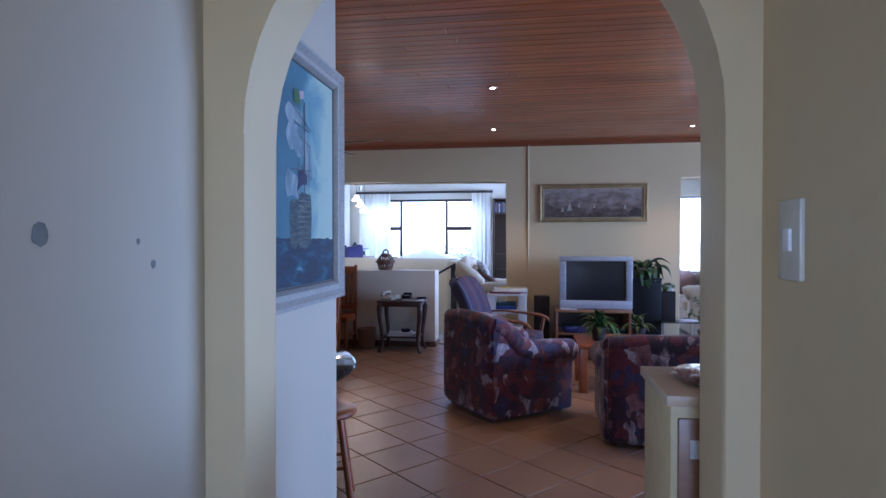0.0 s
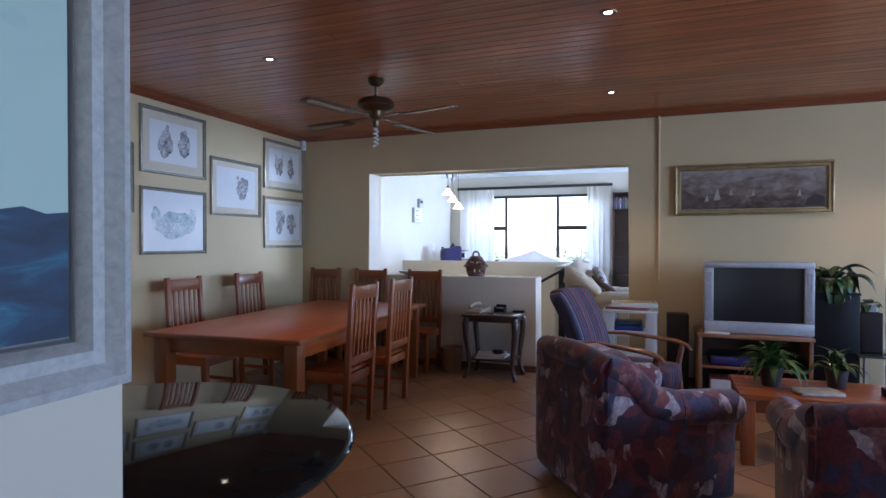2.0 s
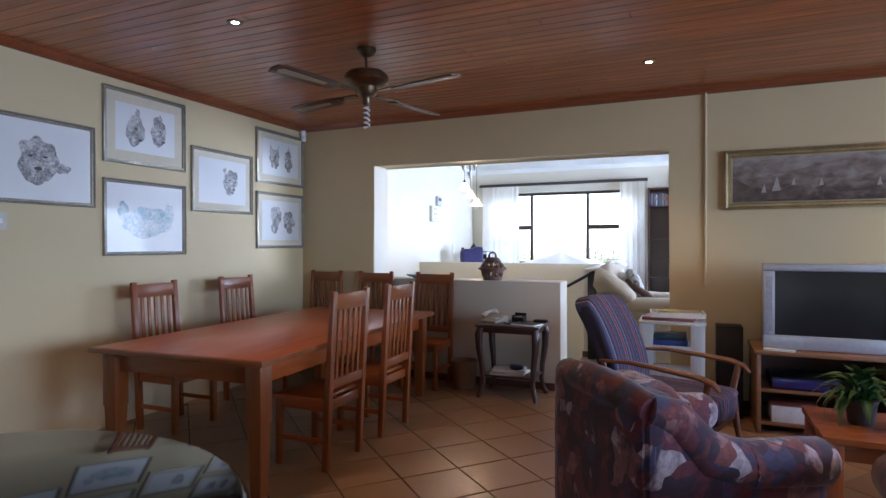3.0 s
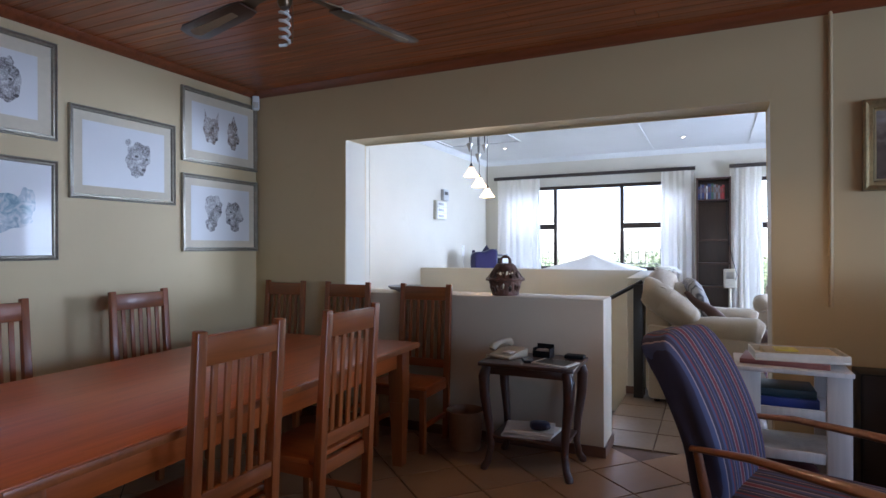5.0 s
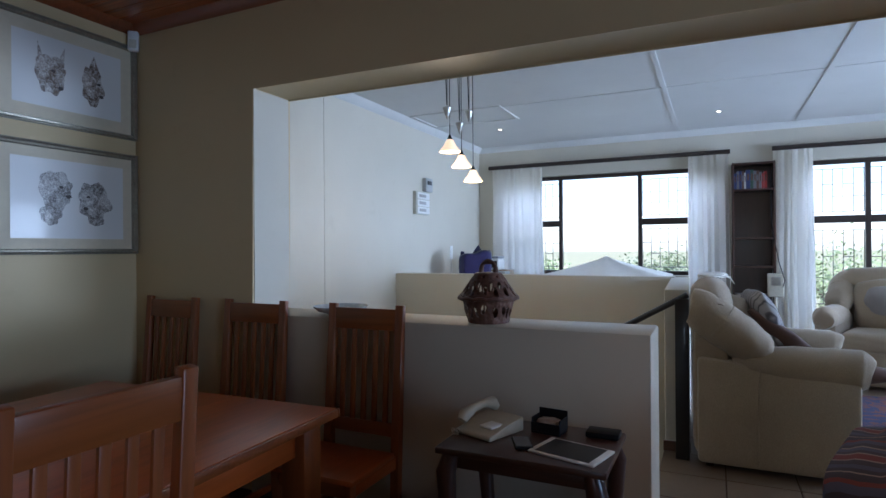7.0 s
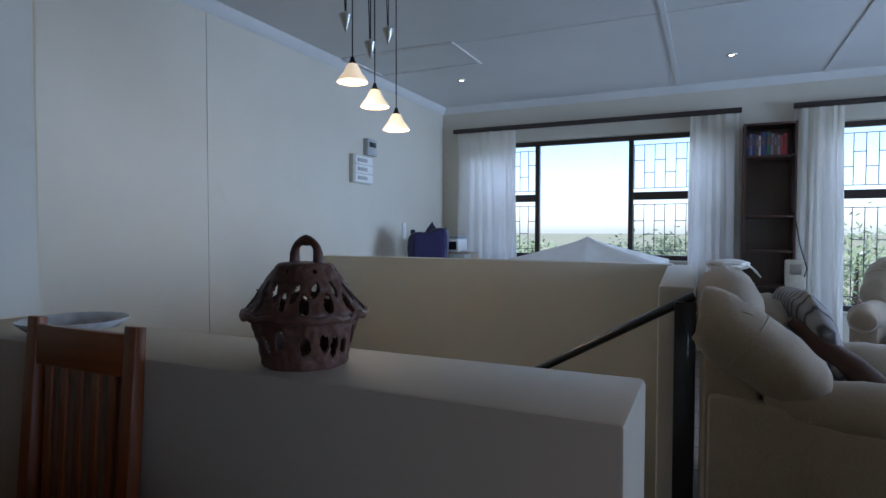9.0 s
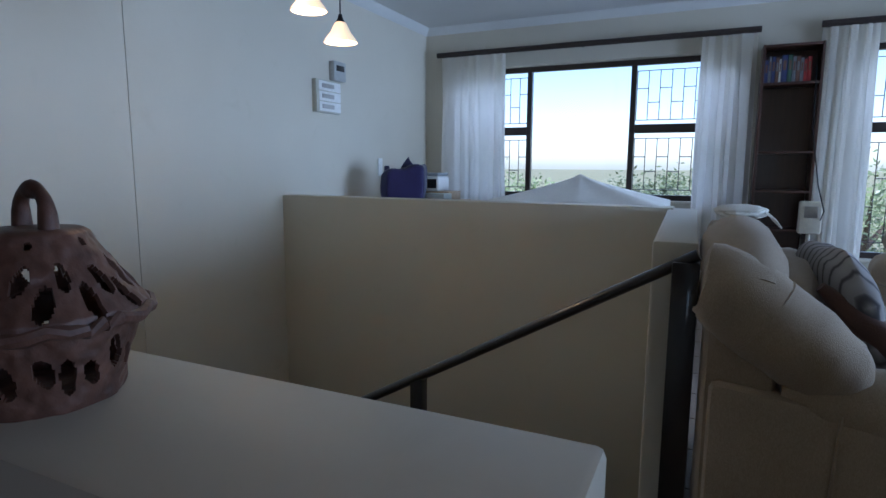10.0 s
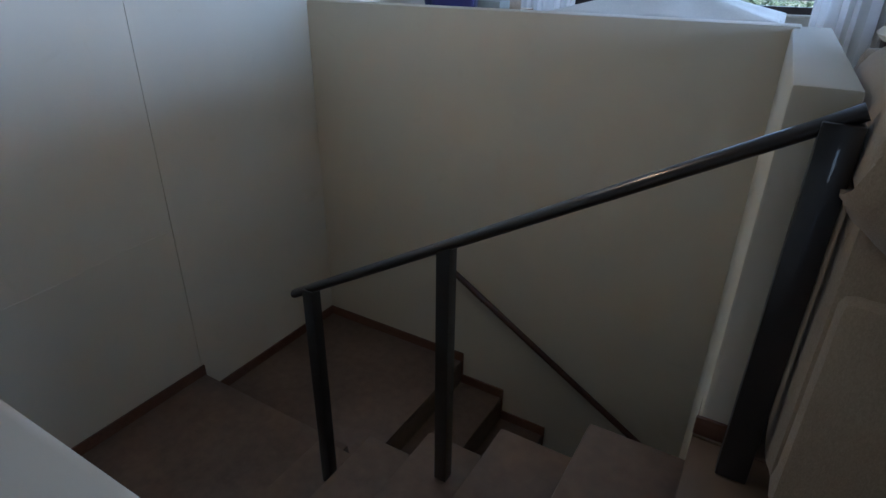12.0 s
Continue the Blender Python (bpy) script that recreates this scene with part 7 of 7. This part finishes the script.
def pendant():
    t = thing("pendant_lamp", pose(-2.87, 9.36, H2), "three-light rise-and-fall pendant with frosted glass shades, lit", "pendant lamp")
    part("canopy", box(bm_new(), (-0.035, -0.36, -0.035), (0.035, 0.36, 0.0), 0.012, 3), GREYMETAL, t)
    for i, (y, zb, zw, yw) in enumerate(PENDANTS):
        z = zb - H2
        bm = lathe(bm_new(), [(0.020, 0.100), (0.030, 0.088), (0.048, 0.050), (0.074, 0.016), (0.081, 0.004), (0.078, 0.002), (0.070, 0.016), (0.044, 0.050), (0.026, 0.086), (0.018, 0.096)], 32, (0, y, z))
        shade = part("shade", bm, FROSTED, t, "lit frosted glass shade")
        part("cap", lathe(bm_new(), [(0.0, 0.135), (0.008, 0.133), (0.014, 0.112), (0.024, 0.096), (0.0, 0.094)], 18, (0, y, z)), BLACK, t)
        part("lamp", lathe(bm_new(), [(0.0, 0.02), (0.018, 0.03), (0.024, 0.05), (0.014, 0.08), (0.0, 0.085)], 14, (0, y, z)), BULB, shade)
        part("cord", tube(bm_new(), [(0, y, z + 0.13), (0, y, -0.02)], 0.0035, 6), BLACK, t)
        wz = zw - H2
        part("weight", lathe(bm_new(), [(0.0, 0.0), (0.006, 0.012), (0.032, 0.085), (0.032, 0.092), (0.008, 0.098), (0.0, 0.115)], 18, (0.02, yw, wz)), GREYMETAL, t, "pointed metal counterweight")
        for o in (-0.004, 0.004):
            part("cord", tube(bm_new(), [(0.02, yw + o, wz + 0.11), (0.012, yw + 5 * o, -0.02)], 0.003, 5), BLACK, t)


PENDANTS = ((-0.20, 2.085, 2.31, -0.29), (0.02, 2.00, 2.24, -0.06), (0.26, 1.91, 2.37, 0.13))
pendant()
for y, z in ((9.16, 2.085), (9.38, 2.00), (9.62, 1.91)):
    ob = new("pendant_glow", bpy.data.lights.new("pendant_glow", "POINT"))
    ob.data.energy, ob.data.color, ob.data.shadow_soft_size = 1.2, (1.0, 0.76, 0.46), 0.03
    ob.location = (-2.87, y, z - 0.03)

bm = bm_new()
for lo, hi in (((-4.25, 11.06, H2 - 0.012), (-3.15, 11.09, H2)), ((-4.25, 11.72, H2 - 0.012), (-3.15, 11.75, H2)), ((-3.18, 11.09, H2 - 0.012), (-3.15, 11.72, H2)), ((-4.25, 11.09, H2 - 0.012), (-4.22, 11.72, H2))):
    box(bm, lo, hi)
setting(part("trim_ceiling_hatch", bm, WHITE))

# heater control on its stand, with the cable that runs up behind
t = thing("weather_station", pose(-0.42, 13.05, 0.88), "pale wall heater control unit on a stand beside the curtain", "heater unit")
part("case", box(bm_new(), (-0.085, -0.05, -0.12), (0.085, 0.05, 0.16), 0.015, 3), CREAMPLASTIC, t)
part("dial_panel", box(bm_new(), (-0.05, -0.056, 0.02), (0.05, -0.049, 0.12), 0.004), GREYMETAL, t)
part("stand", lathe(bm_new(), [(0.0, -0.88), (0.12, -0.88), (0.12, -0.865), (0.02, -0.84), (0.018, -0.12), (0.0, -0.12)], 20), CREAMPLASTIC, t)
part("cable", tube(bm_new(), [(0.07, -0.055, 0.0), (0.09, -0.07, 0.08), (0.03, -0.06, 0.30), (-0.04, -0.03, 0.75), (-0.04, 0.10, 1.3)], 0.005, 6), BLACK, t)

k = Mat("patterned_rug", 0.95)
w1 = k.ramp(k.noise(9, None, 5, 1.2), [(0.35, (0.03, 0.035, 0.10)), (0.5, (0.16, 0.05, 0.04)), (0.62, (0.06, 0.05, 0.10)), (0.75, (0.26, 0.2, 0.16))], "CONSTANT")
k.color(w1)
k.bump(k.noise(200, None, 2), 0.5, 0.004)
t = thing("rug", pose(0.85, 10.2, 0.0), "dark blue and red patterned rug on the lounge floor", "rug")
part("rug_body", box(bm_new(), (-1.0, -1.3, 0.0), (1.0, 1.3, 0.012), 0.004), k.m, t)

# ---- floor tiles ----
PITCH, JOINT = 0.372, 0.0045
bm = box(bm_new(), (-PITCH / 2 + JOINT, -PITCH / 2 + JOINT, -0.0095), (PITCH / 2 - JOINT, PITCH / 2 - JOINT, 0.0), 0.0025, 1)
first = part("tile", bm, TILE, floor_ob, smooth=False)
tile_mesh = first.data
turn45 = pose(0, 0, 0, 0, 0, 48)
ax, ay = turn45 @ Vector((1, 0, 0)), turn45 @ Vector((0, 1, 0))
origin = Vector((-0.85, 3.37, 0)) + (ax + ay) * PITCH / 2
near, rest, lounge_near, lounge_rest = [], [], [], []
for i in range(-30, 31):
    for j in range(-30, 31):
        c = origin + ax * PITCH * i + ay * PITCH * j
        if -4.4 < c.x < 5.6 and 0.9 < c.y < NB + 0.22:
            m = Matrix.Translation(c) @ turn45
            (near if -3.2 < c.x < 0.7 and 2.3 < c.y else rest).append(m)
for i in range(15):
    for j in range(17):
        c = Vector((-1.385 + PITCH * (i + 0.5), FB + PITCH * (j + 0.5) - 0.04, 0))
        (lounge_near if i < 3 and j < 9 else lounge_rest).append(Matrix.Translation(c))
near.sort(key=lambda m: (m.translation - Vector((-0.8, 5.5, 0))).length)
rest += near[290:]
first.matrix_basis = near[0]
for m in near[1:290]:
    share("tile", tile_mesh, floor_ob, m)
lounge_mesh = tile_mesh.copy()
lounge_mesh.materials[0] = tile_mat("brown_mottled_tile", (0.175, 0.125, 0.085), 2.0)
for m in lounge_near:
    share("tile", lounge_mesh, floor_ob, m)


def joined_tiles(places, me):
    vts, fcs = [], []
    for m in places:
        k0 = len(vts)
        vts += [tuple(m @ v.co) for v in me.vertices]
        fcs += [tuple(k0 + q for q in p.vertices) for p in me.polygons]
    out = bpy.data.meshes.new("outlying_tiles")
    out.from_pydata(vts, [], fcs)
    out.materials.append(me.materials[0])
    ob = new("outlying_tiles", out)
    ob.parent = floor_ob
    ob["kind"] = "stuff"


joined_tiles(rest, tile_mesh)
joined_tiles(lounge_rest, lounge_mesh)
